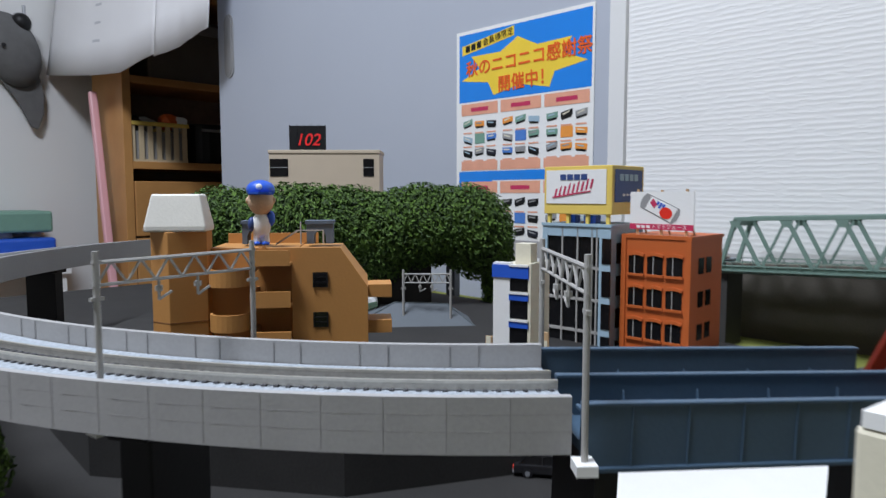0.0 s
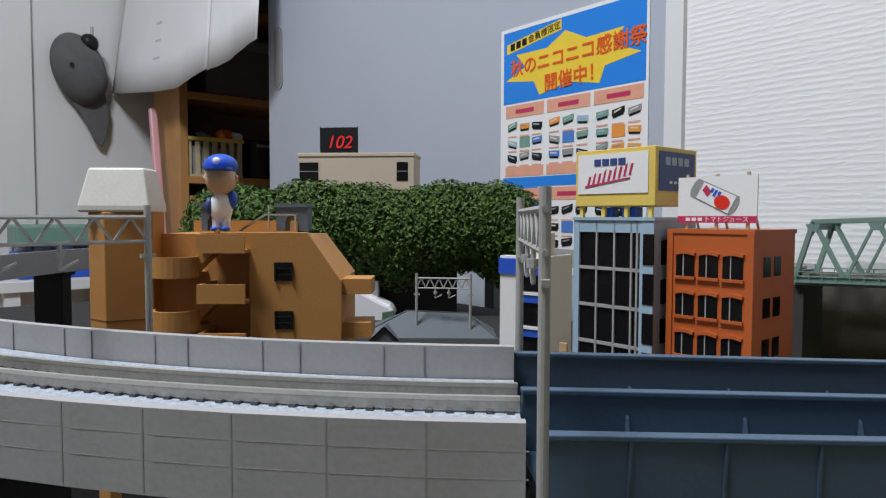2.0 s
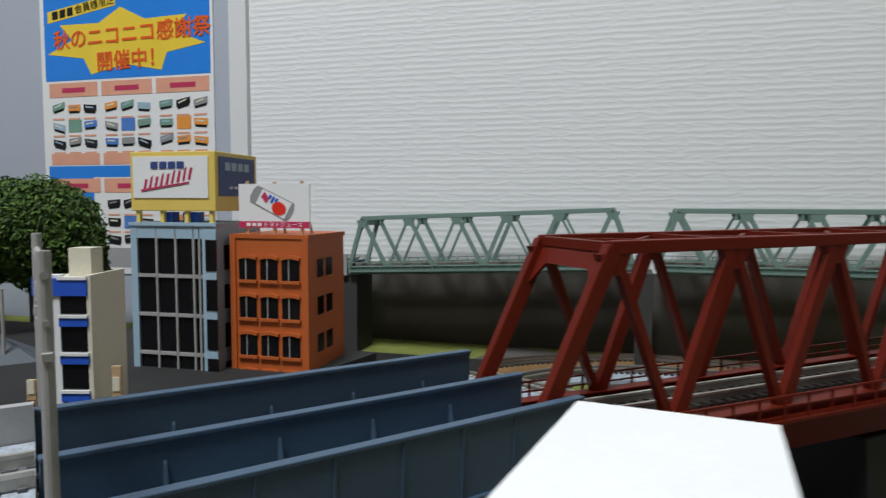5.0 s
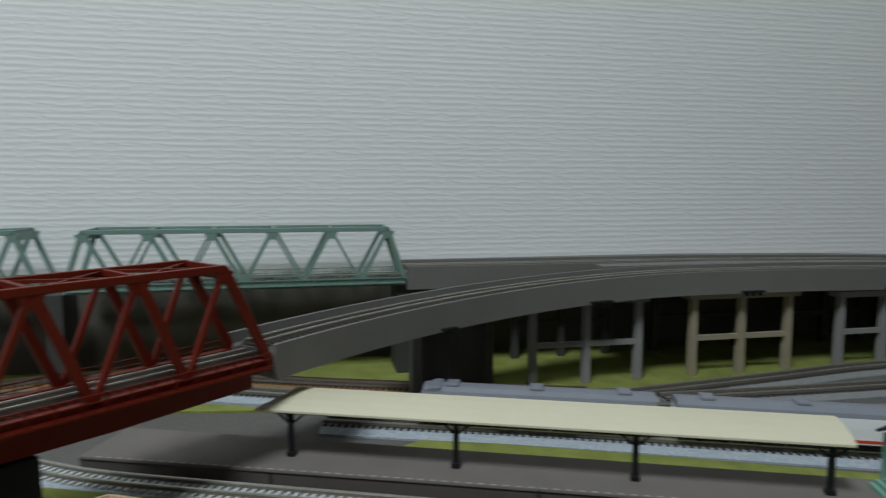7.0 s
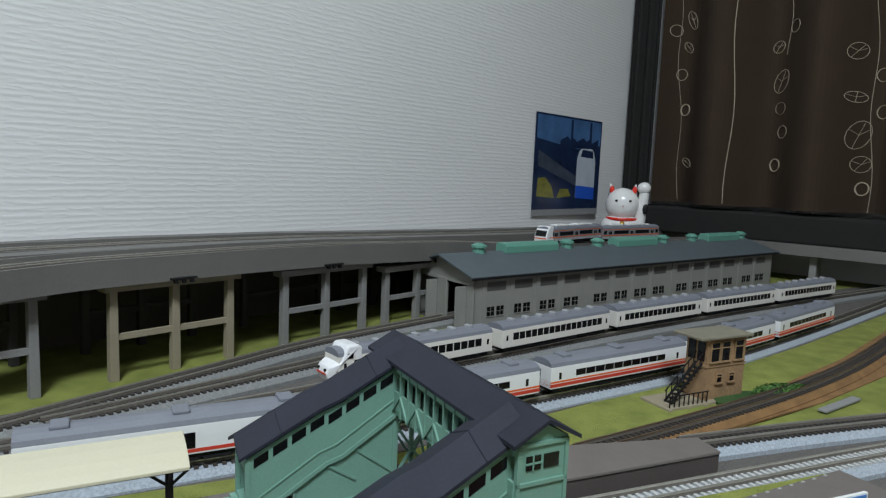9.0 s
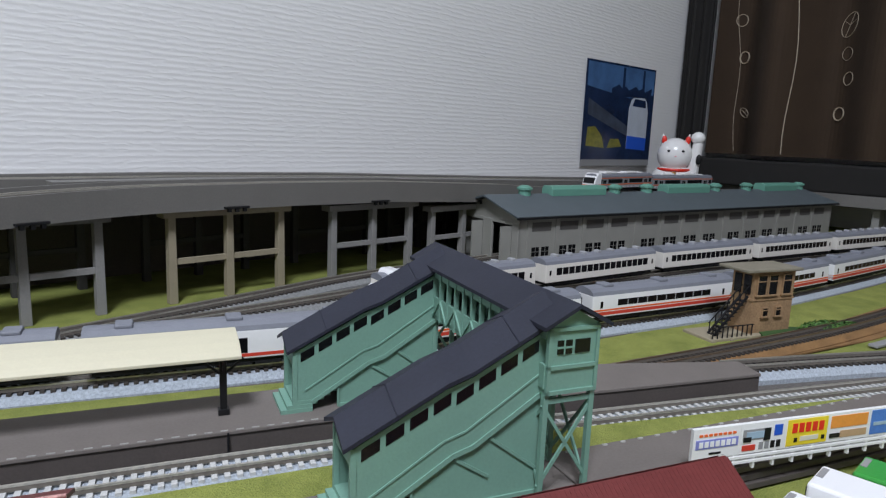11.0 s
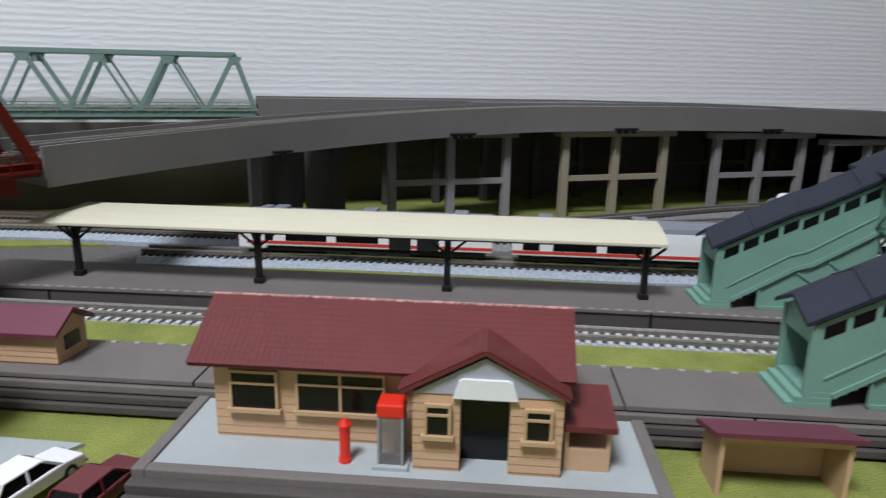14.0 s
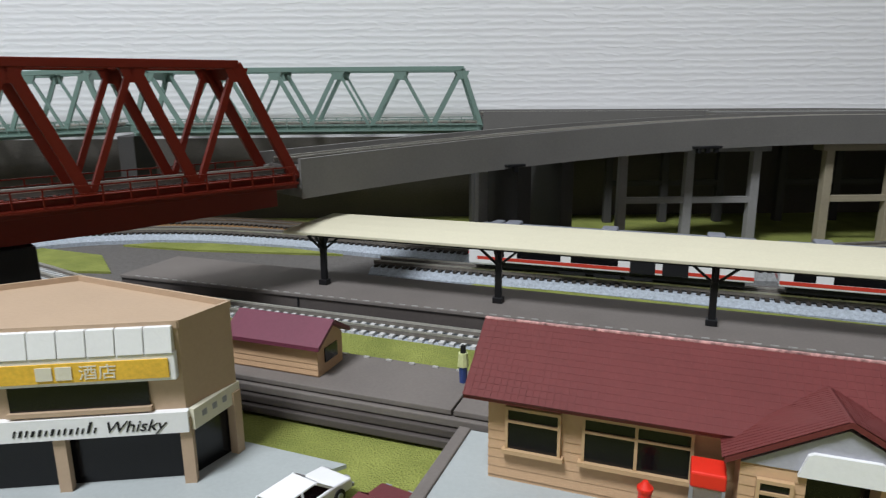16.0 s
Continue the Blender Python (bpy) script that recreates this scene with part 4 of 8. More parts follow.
        prof = [(h - 0.020, z0 - 0.002), (h + 0.003, z0 - 0.002), (h + 0.0055, 0.0085), (h + 0.0040, 0.0135), (h - 0.0030, 0.0165), (h - 0.0065, 0.0215), (h - 0.0090, 0.0262), (h - 0.0175, 0.0262), (h - 0.020, 0.0240)]
        prism(bm, [(d * x, z) for x, z in prof], -w * 1.01, w * 1.01, "y")
        for v in bm.verts:
            if v.co.x * d > h - 0.002:
                v.co.y *= 0.72
        part("cab", bm, CARW, c, "rounded white bonnet cab", bevel=0.0014)
        for y0, y1 in ((-0.0072, -0.0028), (-0.0022, 0.0022), (0.0028, 0.0072)):
            bm = B()
            prism(bm, [(d * (h - 0.0038), 0.0176), (d * (h - 0.0045), 0.0176), (d * (h - 0.0068), 0.0212), (d * (h - 0.0060), 0.0212)], y0, y1, "y")
            part("windscreen", bm, GLASS_D, c)
        bm = B()
        box(bm, min(d * (h - 0.001), d * (h + 0.0056)), max(d * (h - 0.001), d * (h + 0.0056)), -w * 0.60, w * 0.60, 0.0082, 0.0092)
        part("front_band", bm, CARR, c)
        for s in (-1, 1):
            bm = B()
            rod(bm, (d * (h + 0.0030), s * w * 0.45, 0.0112), (d * (h + 0.0056), s * w * 0.45, 0.0112), 0.0009, 10)
            part("headlight", bm, GLASS_D, c)
            bm = B()
            xm = d * (h - 0.0105)
            box(bm, xm - 0.0022, xm + 0.0022, min(0, s * w * 1.03), max(0, s * w * 1.03), 0.0178, 0.0212)
            part("cab_window", bm, GLASS_D, c)
            bm = B()
            box(bm, min(d * (h - 0.020), d * (h - 0.002)), max(d * (h - 0.020), d * (h - 0.002)), min(0, s * w * 1.025), max(0, s * w * 1.025), 0.0082, 0.0092)
            part("side_band", bm, CARR, c)
    elif cab:
        d = cab
        bm = B()
        x0, x1 = d * (h - 0.013), d * (h + 0.003)
        if kind == "diesel":
            prism(bm, [(x0, z0 - 0.002), (x1, z0 - 0.002), (x1, 0.0120), (d * (h - 0.0005), 0.0194), (x0, 0.0196)], -w * 1.01, w * 1.01, "y")
            cap_ = B()
            prism(cap_, [(x0, 0.0192), (d * h, 0.0192), (d * (h - 0.003), 0.0225), (d * (h - 0.008), 0.0246), (x0, 0.0246)], -w * 0.90, w * 0.90, "y")
            part("cab_roof", cap_, CARG, c, "grey cab roof", bevel=0.0010)
        else:
            prism(bm, [(x0, z0 - 0.002), (x1, z0 - 0.002), (x1, 0.0120), (d * (h - 0.0005), 0.0200), (d * (h - 0.006), 0.0250), (x0, 0.0246)], -w * 1.01, w * 1.01, "y")
        part("cab", bm, CARW if kind != "cream" else CREAMC, c, "white cab end", bevel=0.0012)
        bm = B()
        xa, xb = d * (h + 0.0033), d * (h + 0.0002)
        prism(bm, [(xa, 0.0120), (xa - d * 0.0005, 0.0120), (xb - d * 0.0008, 0.0192), (xb, 0.0192)], -w * 0.85, w * 0.85, "y")
        part("windscreen", bm, GLASS_D, c)
        bm = B()
        box(bm, min(x1, x1 + d * 0.0003), max(x1, x1 + d * 0.0003), -w * 0.95, w * 0.95, 0.0085, 0.0098)
        part("front_band", bm, CARO if kind == "suburban" else CARR, c)
        for s in (-1, 1):
            bm = B()
            rod(bm, (x1 - d * 0.0005, s * w * 0.62, 0.0074), (x1 + d * 0.0005, s * w * 0.62, 0.0074), 0.0010, 10)
            part("headlight", bm, WHITE, c)
            bm = B()
            box(bm, min(x0 * 0.985, x0 * 1.03), max(x0 * 0.985, x0 * 1.03), min(0, s * w * 1.03), max(0, s * w * 1.03), 0.0120, 0.0170)
            part("cab_window", bm, GLASS_D, c)
    else:
        bm = B()
        box(bm, h - 0.002, h + 0.0022, -0.0050, 0.0050, 0.006, 0.0190)
        part("gangway", bm, UNDER, c)
    return c


def on_track(path, dist):
    pts = [Vector(p) for p in path]
    for a, b in zip(pts, pts[1:]):
        d = b - a
        if dist <= d.length:
            p = a + d * (dist / d.length)
            return Matrix.Translation(p + Vector((0, 0, 0.0034))) @ Matrix.Rotation(math.atan2(d.y, d.x), 4, "Z")
        dist -= d.length
    return Matrix.Translation(pts[-1])


def length_to(path, x):
    """The way along a path up to where it passes that x."""
    total = 0.0
    for a, b in zip(path, path[1:]):
        a, b = Vector(a), Vector(b)
        if b.x >= x:
            return total + (b - a).length * (x - a.x) / (b.x - a.x)
        total += (b - a).length
    return total


def train(kind, path, start, n, front=-1, pitch=0.1455, rear=False):
    """Cars on a path; the way of the first car's middle is start, its cab to the path's beginning."""
    if front:
        head = car(kind, -1, wide=kind == "diesel")
        head.matrix_world = on_track(path, start)
    first = 1 if front else 0
    if kind == "diesel":
        car(kind, 0, wide=True).matrix_world = on_track(path, start + pitch)
        first = 2
    mid_car = car(kind, 0)
    mid_car.matrix_world = on_track(path, start + pitch * first)
    for i in range(first + 1, n - (1 if rear else 0)):
        copy_thing(mid_car, on_track(path, start + pitch * i))
    if rear:
        tail = car(kind, 1)
        tail.matrix_world = on_track(path, start + pitch * (n - 1))


def wx(u, v):
    return (ST @ Vector((u, v, 0))).x


train("diesel", T1, length_to(T1, wx(-0.1340, 0.0725)), 6)
train("cream", T4, length_to(T4, wx(0.178, 0.162)), 5)
VB = [(x, y, z + 0.0137) for x, y, z in vb]
train("suburban", VB, length_to(VB, 0.915), 2)


# ---- the footbridge ----
ob_ = thing("footbridge", ST @ at(0.0055, 0, 0) @ Matrix.Diagonal((1, 1, 1.04, 1)), "green wooden station footbridge with dark slate roofs and two covered stairs", "footbridge")
prof_roof = [(0.0182, 0.0246), (0.0500, 0.0400), (0.0585, 0.0428), (0.0880, 0.0575)]


def stair(vc, half=0.0095):
    top = prof_roof
    for s in (-1, 1):
        y = vc + s * half
        bm = B()
        low = [(0.0215, 0.0030), (0.0290, 0.0030), (0.0530, 0.0170), (0.0600, 0.0190), (0.0850, 0.0340)]
        up = [(0.0850, 0.0545), (0.0585, 0.0415), (0.0500, 0.0387), (0.0215, 0.0248)]
        prism(bm, low + up, y - 0.0005, y + 0.0005)
        part("stair_side", bm, OB_G, ob_)
        bm = B()
        for (a, za), (b, zb) in zip(low[1:], low[2:]):
            bar(bm, (a, y + s * 0.0006, za + 0.0008), (b, y + s * 0.0006, zb + 0.0008), 0.0008, 0.0016)
            bar(bm, (a - 0.003, y + s * 0.0006, za + 0.0060), (b - 0.003, y + s * 0.0006, zb + 0.0060), 0.0006, 0.0006)
        part("stringer", bm, OB_G, ob_)
        for i in range(8):
            u0 = 0.0240 + 0.0074 * i
            k = 0.0160 / 0.033 if u0 < 0.05 else 0.0147 / 0.0295
            base = (0.0240 + (u0 - 0.0170) * k) if u0 < 0.05 else (0.0428 + (u0 - 0.0585) * k)
            bm = B()
            du = 0.0056
            pts = [(u0, base - 0.0066), (u0 + du, base - 0.0066 + du * k), (u0 + du, base - 0.0030 + du * k), (u0, base - 0.0030)]
            prism(bm, pts, y - 0.0007, y + 0.0007)
            part("window", bm, GLASS_D, ob_)
        # panel below with braces
        bm = B()
        prism(bm, [(0.0400, 0.0008), (0.0850, 0.0008), (0.0850, 0.0335), (0.0600, 0.0185), (0.0530, 0.0165), (0.0400, 0.0085)], y - 0.0003 - s * 0.0008, y + 0.0003 - s * 0.0008)
        part("lower_panel", bm, OB_G, ob_)
        bm = B()
        yy = y - s * 0.0002
        bar(bm, (0.0540, yy, 0.0165), (0.0660, yy, 0.0090), 0.0008, 0.0010)
        bar(bm, (0.0660, yy, 0.0215), (0.0840, yy, 0.0085), 0.0008, 0.0010)
        bar(bm, (0.0400, yy, 0.0008), (0.0850, yy, 0.0008), 0.0008, 0.0014)
        bar(bm, (0.0400, yy, 0.0008), (0.0400, yy, 0.0088), 0.0008, 0.0012)
        part("brace", bm, OB_G, ob_)
    for (a, za), (b, zb) in zip(top, top[1:]):
        bm = B()
        for s in (-1, 1):
            lo = [Vector((a, vc, za + 0.0050)), Vector((b, vc, zb + 0.0050)), Vector((b, vc + s * (half + 0.0022), zb)), Vector((a, vc + s * (half + 0.0022), za))]
            vs = [bm.verts.new(p) for p in lo] + [bm.verts.new(p + Vector((0, 0, 0.0013))) for p in lo]
            for f in ((0, 1, 2, 3), (4, 5, 6, 7), (0, 1, 5, 4), (1, 2, 6, 5), (2, 3, 7, 6), (3, 0, 4, 7)):
                bm.faces.new([vs[i] for i in f])
        part("stair_roof", bm, OB_R, ob_)
        n = max(1, round((b - a) / 0.016))
        for i in range(1, n):
            k = i / n
            u, z = a + (b - a) * k, za + (zb - za) * k
            bm = B()
            for s in (-1, 1):
                bar(bm, (u, vc, z + 0.0064), (u, vc + s * (half + 0.0022), z + 0.0014), 0.0004, 0.0003)
            part("roof_seam", bm, OB_R, ob_)
    bm = B()
    prism(bm, [(vc - half, 0.0190), (vc + half, 0.0190), (vc + half, 0.0250), (vc, 0.0300), (vc - half, 0.0250)], 0.0212, 0.0220, "x")
    part("end_gable", bm, OB_G, ob_)
    for s in (-1, 1):
        bm = B()
        box(bm, 0.0208, 0.0226, vc + s * half - 0.0009, vc + s * half + 0.0009, 0.0, 0.0250)
        part("post", bm, OB_G, ob_)
    for i in range(3):
        bm = B()
        box(bm, 0.0160 + 0.0025 * i, 0.0290, vc - half - 0.001 + 0.0002 * i, vc + half + 0.001 - 0.0002 * i, 0.0016 * i, 0.0016 * (i + 1))
        part("step", bm, OB_G, ob_)
    bm = B()
    for i in range(22):
        u = 0.026 + 0.0027 * i
        z = 0.0035 + (u - 0.0290) * (0.031 / 0.056)
        box(bm, u, u + 0.0027, vc - half + 0.0006, vc + half - 0.0006, z - 0.001, z + 0.0006)
    o = part("treads", bm, OB_G, ob_)
    o["kind"] = "stuff"


stair(0.0020)
stair(-0.0855)
uc, hw, v0, v1 = 0.0920, 0.0095, -0.0985, 0.0130
bm = B()
box(bm, uc - hw, uc + hw, v0, v1, 0.0345, 0.0365)
part("crossing_floor", bm, OB_G, ob_)
for s in (-1, 1):
    x = uc + s * hw
    spans = [(v0, v1)] if s > 0 else [(v0, -0.0950), (-0.0760, -0.0075), (0.0115, v1)]
    for a, b in spans:
        bm = B()
        box(bm, x - 0.0005, x + 0.0005, a, b, 0.0365, 0.0440)
        box(bm, x - 0.0005, x + 0.0005, a, b, 0.0520, 0.0560)
        part("crossing_side", bm, OB_G, ob_)
    n = 9
    for i in range(n + 1):
        v = -0.0760 + 0.0685 * i / n
        bm = B()
        box(bm, x - 0.0009, x + 0.0009, v - 0.0006, v + 0.0006, 0.0345, 0.0560)
        part("stud", bm, OB_G, ob_)
        if i < n:
            bm = B()
            v2 = -0.0760 + 0.0685 * (i + 1) / n
            bar(bm, (x - 0.0008, v, 0.0350 if i % 2 else 0.0435), (x - 0.0008, v2, 0.0435 if i % 2 else 0.0350), 0.0008, 0.0008)
            part("lattice", bm, OB_G, ob_)
    bm = B()
    lo = [Vector((uc, v0 - 0.0035, 0.0618)), Vector((uc, v1 + 0.0035, 0.0618)), Vector((uc + s * 0.0125, v1 + 0.0035, 0.0555)), Vector((uc + s * 0.0125, v0 - 0.0035, 0.0555))]
    vs = [bm.verts.new(pp) for pp in lo] + [bm.verts.new(pp + Vector((0, 0, 0.0013))) for pp in lo]
    for f in ((0, 1, 2, 3), (4, 5, 6, 7), (0, 1, 5, 4), (1, 2, 6, 5), (2, 3, 7, 6), (3, 0, 4, 7)):
        bm.faces.new([vs[i] for i in f])
    part("crossing_roof", bm, OB_R, ob_)
for v, s in ((v0, -1), (v1, 1)):
    bm = B()
    prism(bm, [(uc - hw, 0.0345), (uc + hw, 0.0345), (uc + hw, 0.0560), (uc, 0.0612), (uc - hw, 0.0560)], v - 0.0005, v + 0.0005)
    part("gable_wall", bm, OB_G, ob_)
    bm = B()
    for z in (0.0345, 0.0425, 0.0545):
        box(bm, uc - hw, uc + hw, v - 0.0005 + s * 0.0008, v + 0.0005 + s * 0.0008, z, z + 0.0012)
    for x in (uc - hw, uc + hw - 0.0012):
        box(bm, x, x + 0.0012, v - 0.0005 + s * 0.0008, v + 0.0005 + s * 0.0008, 0.0345, 0.0557)
    part("gable_trim", bm, OB_G, ob_)
    bm = B()
    box(bm, uc - 0.0060, uc - 0.0006, v - 0.0005 + s * 0.0004, v + 0.0005 + s * 0.0004, 0.0472, 0.0515)
    box(bm, uc + 0.0006, uc + 0.0062, v - 0.0005 + s * 0.0004, v + 0.0005 + s * 0.0004, 0.0472, 0.0515)
    part("window", bm, GLASS_D, ob_)
    bm = B()
    box(bm, uc - 0.0038, uc - 0.0033, v - 0.0005 + s * 0.0006, v + 0.0005 + s * 0.0006, 0.0470, 0.0517)
    box(bm, uc - 0.0062, uc - 0.0002, v - 0.0005 + s * 0.0006, v + 0.0005 + s * 0.0006, 0.0490, 0.0496)
    part("window_bar", bm, OB_G, ob_)
for va_, vb_ in ((-0.0980, -0.0765), (-0.0065, 0.0125)):
    for u in (uc - hw + 0.0008, uc + hw - 0.0008):
        for v in (va_, vb_):
            bm = B()
            box(bm, u - 0.0009, u + 0.0009, v - 0.0009, v + 0.0009, 0.0, 0.0345)
            part("leg", bm, OB_G, ob_)
        bm = B()
        bar(bm, (u, va_, 0.004), (u, vb_, 0.031), 0.0008, 0.0011)
        bar(bm, (u, vb_, 0.004), (u, va_, 0.031), 0.0008, 0.0011)
        part("cross_brace", bm, OB_G, ob_)
    for v in (va_, vb_):
        bm = B()
        bar(bm, (uc - hw, v, 0.004), (uc + hw, v, 0.031), 0.0008, 0.0011)
        bar(bm, (uc + hw, v, 0.004), (uc - hw, v, 0.031), 0.0008, 0.0011)
        part("cross_brace", bm, OB_G, ob_)
        bm = B()
        bar(bm, (uc - hw, v, 0.0320), (uc + hw, v, 0.0320), 0.0010, 0.0016)
        part("tie_beam", bm, OB_G, ob_)


# ---- houses of the station ----
def roof_slab(bm, a, b, c, d, thick=0.0011, m=I4):
    """A sloping slab over four corners in order."""
    lo = [Vector(p) for p in (a, b, c, d)]
    vs = [bm.verts.new(m @ p) for p in lo] + [bm.verts.new(m @ (p + Vector((0, 0, thick)))) for p in lo]
    for f in ((0, 1, 2, 3), (4, 5, 6, 7), (0, 1, 5, 4), (1, 2, 6, 5), (2, 3, 7, 6), (3, 0, 4, 7)):
        bm.faces.new([vs[i] for i in f])


def tiled_slope(parent, a, b, c, d, rows, cols, mat):
    """Ribs and steps of roof tiles on a slope: a-b is the ridge, d-c the eave."""
    a, b, c, d = (Vector(p) for p in (a, b, c, d))
    nrm = (b - a).cross(d - a).normalized()
    nrm = nrm if nrm.z > 0 else -nrm
    bm = B()
    for j in range(rows):
        t0, t1 = j / rows, (j + 1) / rows
        p, q = a.lerp(d, t0), b.lerp(c, t0)
        r, s_ = b.lerp(c, t1), a.lerp(d, t1)
        up0, up1 = nrm * 0.00116, nrm * 0.00120
        vs = [bm.verts.new(v) for v in (p + up0, q + up0, r + up1, s_ + up1, s_ + up0 * 0.6, r + up0 * 0.6)]
        bm.faces.new(vs[:4])
        bm.faces.new((vs[3], vs[2], vs[5], vs[4]))
    for i in range(cols + 1):
        t = i / cols
        p, q = a.lerp(b, t), d.lerp(c, t)
        bar(bm, p + nrm * 0.0012, q + nrm * 0.00124, 0.00024, 0.00010)
    o = part("roof_tiles", bm, mat, parent)
    o["kind"] = "stuff"


def clapboard(parent, x0, x1, y, z0, z1, mat, n, out=-1, axis="y", name="board"):
    """Boards one over another on a wall face, each tilted a little outwards at its foot."""
    h = (z1 - z0) / n
    for i in range(n):
        bm = B()
        za = z0 + h * i
        prof = [(y, za), (y + out * 0.00030, za), (y + out * 0.00014, za + h), (y, za + h)]
        prism(bm, prof, x0, x1, "x") if axis == "y" else prism(bm, prof, x0, x1, "y")
        part(name, bm, mat, parent)


def window_unit(parent, x0, x1, y, z0, z1, frame_mat=TAN, out=-1, bars=1):
    w = bpy.data.objects.new("window", None)
    scene.collection.objects.link(w)
    w.parent = parent
    t = 0.0007
    bm = B()
    box(bm, x0, x1, min(y, y + out * 0.0007), max(y, y + out * 0.0007), z0, z1)
    part("pane", bm, GLASS_D, w)
    bm = B()
    ya, yb = sorted((y, y + out * 0.0012))
    for a, b, c, d in ((x0 - t, x1 + t, z1, z1 + t), (x0 - t, x0, z0, z1), (x1, x1 + t, z0, z1)):
        box(bm, a, b, ya, yb, c, d)
    for i in range(1, bars):
        x = x0 + (x1 - x0) * i / bars
        box(bm, x - t / 2, x + t / 2, ya, yb, z0, z1)
    box(bm, x0, x1, ya, yb - 0.0002, z0 + (z1 - z0) * 0.68, z0 + (z1 - z0) * 0.68 + t * 0.8)
    part("window_frame", bm, frame_mat, w)
    bm = B()
    ya, yb = sorted((y, y + out * 0.0018))
    box(bm, x0 - 0.0014, x1 + 0.0014, ya, yb, z0 - 0.0010, z0)
    part("window_sill", bm, frame_mat, w)


BZ = -0.003
base = thing("station_forecourt", ST.copy(), "pale grey forecourt slab with brown stone kerb", "pavement")
bm = B()
box(bm, -0.150, -0.0245, -0.1400, -0.1045, GROUND, BZ)
part("slab", bm, BASEG, base)
for a, b, c, d in ((-0.1535, -0.150, -0.1435, -0.1045), (-0.0245, -0.0210, -0.1435, -0.1045), (-0.150, -0.0245, -0.1435, -0.1400)):
    bm = B()
    box(bm, a, b, c, d, GROUND, BZ + 0.0008)
    part("kerb", bm, PLAT, base, bevel=0.0004)
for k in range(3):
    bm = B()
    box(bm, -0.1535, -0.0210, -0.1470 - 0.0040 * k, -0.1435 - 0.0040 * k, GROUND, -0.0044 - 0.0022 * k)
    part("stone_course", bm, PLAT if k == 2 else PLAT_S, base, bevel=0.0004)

hs = thing("station_house", ST @ Matrix.Translation((0.0022, 0.0012, BZ)) @ Matrix.Diagonal((1, 1, 1.08, 1)) @ Matrix.Translation((0, 0, -BZ)), "tan station house with maroon tiled roof and gabled porch", "house")
bm = B()
box(bm, -0.1412, -0.0500, -0.1258, -0.0885, BZ, 0.0182)
part("wall", bm, TANW, hs)
clapboard(hs, -0.1412, -0.0865, -0.1258, BZ + 0.0010, 0.0178, TANW, 9)
bm = B()
prism(bm, [(-0.1258, 0.0182), (-0.0885, 0.0182), (-0.1074, 0.0272)], -0.1412, -0.0500, "x")
part("gable", bm, TANW, hs)
ra, rb = (-0.1475, -0.1076, 0.0278), (-0.0455, -0.1076, 0.0278)
en, en2 = (-0.0465, -0.1305, 0.0177), (-0.1460, -0.1305, 0.0177)
ef, ef2 = (-0.0465, -0.0835, 0.0177), (-0.1460, -0.0835, 0.0177)
bm = B()
roof_slab(bm, ra, rb, en, en2)
roof_slab(bm, ra, rb, ef, ef2)
part("roof", bm, MAROON, hs)
tiled_slope(hs, ra, rb, en, en2, 12, 62, MAROON)
# spotted pale pink paints the broken glint along the ridge
bm = B()
bar(bm, (-0.1477, -0.1076, 0.0288), (-0.0453, -0.1076, 0.0288), 0.0011, 0.0010)
part("ridge", bm, material("ridge_glint_pink", (0.42, 0.22, 0.20), 0.4, spots=0.9, scale=500), hs, "ridge tiles with pale glints painted on", bevel=0.0003)
window_unit(hs, -0.1360, -0.1242, -0.1262, 0.0056, 0.0150)
window_unit(hs, -0.1180, -0.0955, -0.1262, 0.0058, 0.0156, bars=2)
# porch
for a, b, z in ((-0.0865, -0.0748, 0.0168), (-0.0626, -0.0497, 0.0168)):
    bm = B()
    box(bm, a, b, -0.1362, -0.1255, BZ, z)
    part("porch_wall", bm, TANW, hs)
    clapboard(hs, a, b, -0.1362, BZ + 0.001, z - 0.0005, TANW, 9)
# solid dark block painting the shade inside the doorway
bm = B()
box(bm, -0.0748, -0.0626, -0.1300, -0.1255, BZ, 0.0185)
part("doorway", bm, GLASS_D, hs, "open doorway, its shade painted as a dark block")
bm = B()
prism(bm, [(-0.0865, 0.0168), (-0.0497, 0.0168), (-0.0690, 0.0258)], -0.1366, -0.1255)
part("porch_gable", bm, material("gable_lavender_grey", (0.36, 0.36, 0.40), 0.6, spots=0.1), hs, "grey boarded gable")
bm = B()
prism(bm, [(-0.0766, 0.0162), (-0.0608, 0.0162), (-0.0622, 0.0204), (-0.0632, 0.0209), (-0.0742, 0.0209), (-0.0752, 0.0204)], -0.1376, -0.1366)
part("sign_board", bm, WHITE, hs, "blank white name board")
pa, pb = (-0.0690, -0.1380, 0.0270), (-0.0690, -0.1160, 0.0244)
bm = B()
for s in (-1, 1):
    roof_slab(bm, pa, pb, (-0.0690 + s * 0.0205, -0.1160, 0.0160), (-0.0690 + s * 0.0205, -0.1380, 0.0166))
part("porch_roof", bm, MAROON, hs)
for s in (-1, 1):
    tiled_slope(hs, pa, pb, (-0.0690 + s * 0.0205, -0.1160, 0.0160), (-0.0690 + s * 0.0205, -0.1380, 0.0166), 10, 18, MAROON)
window_unit(hs, -0.0828, -0.0776, -0.1366, 0.0068, 0.0138)
window_unit(hs, -0.0585, -0.0530, -0.1366, 0.0068, 0.0138)
# lean-to shop
sh_ = thing("station_kiosk", st(0.0022, 0.0012), "small tan kiosk with maroon roof beside the porch", "kiosk")
bm = B()
box(bm, -0.0485, -0.0372, -0.1325, -0.1180, BZ, 0.0030)
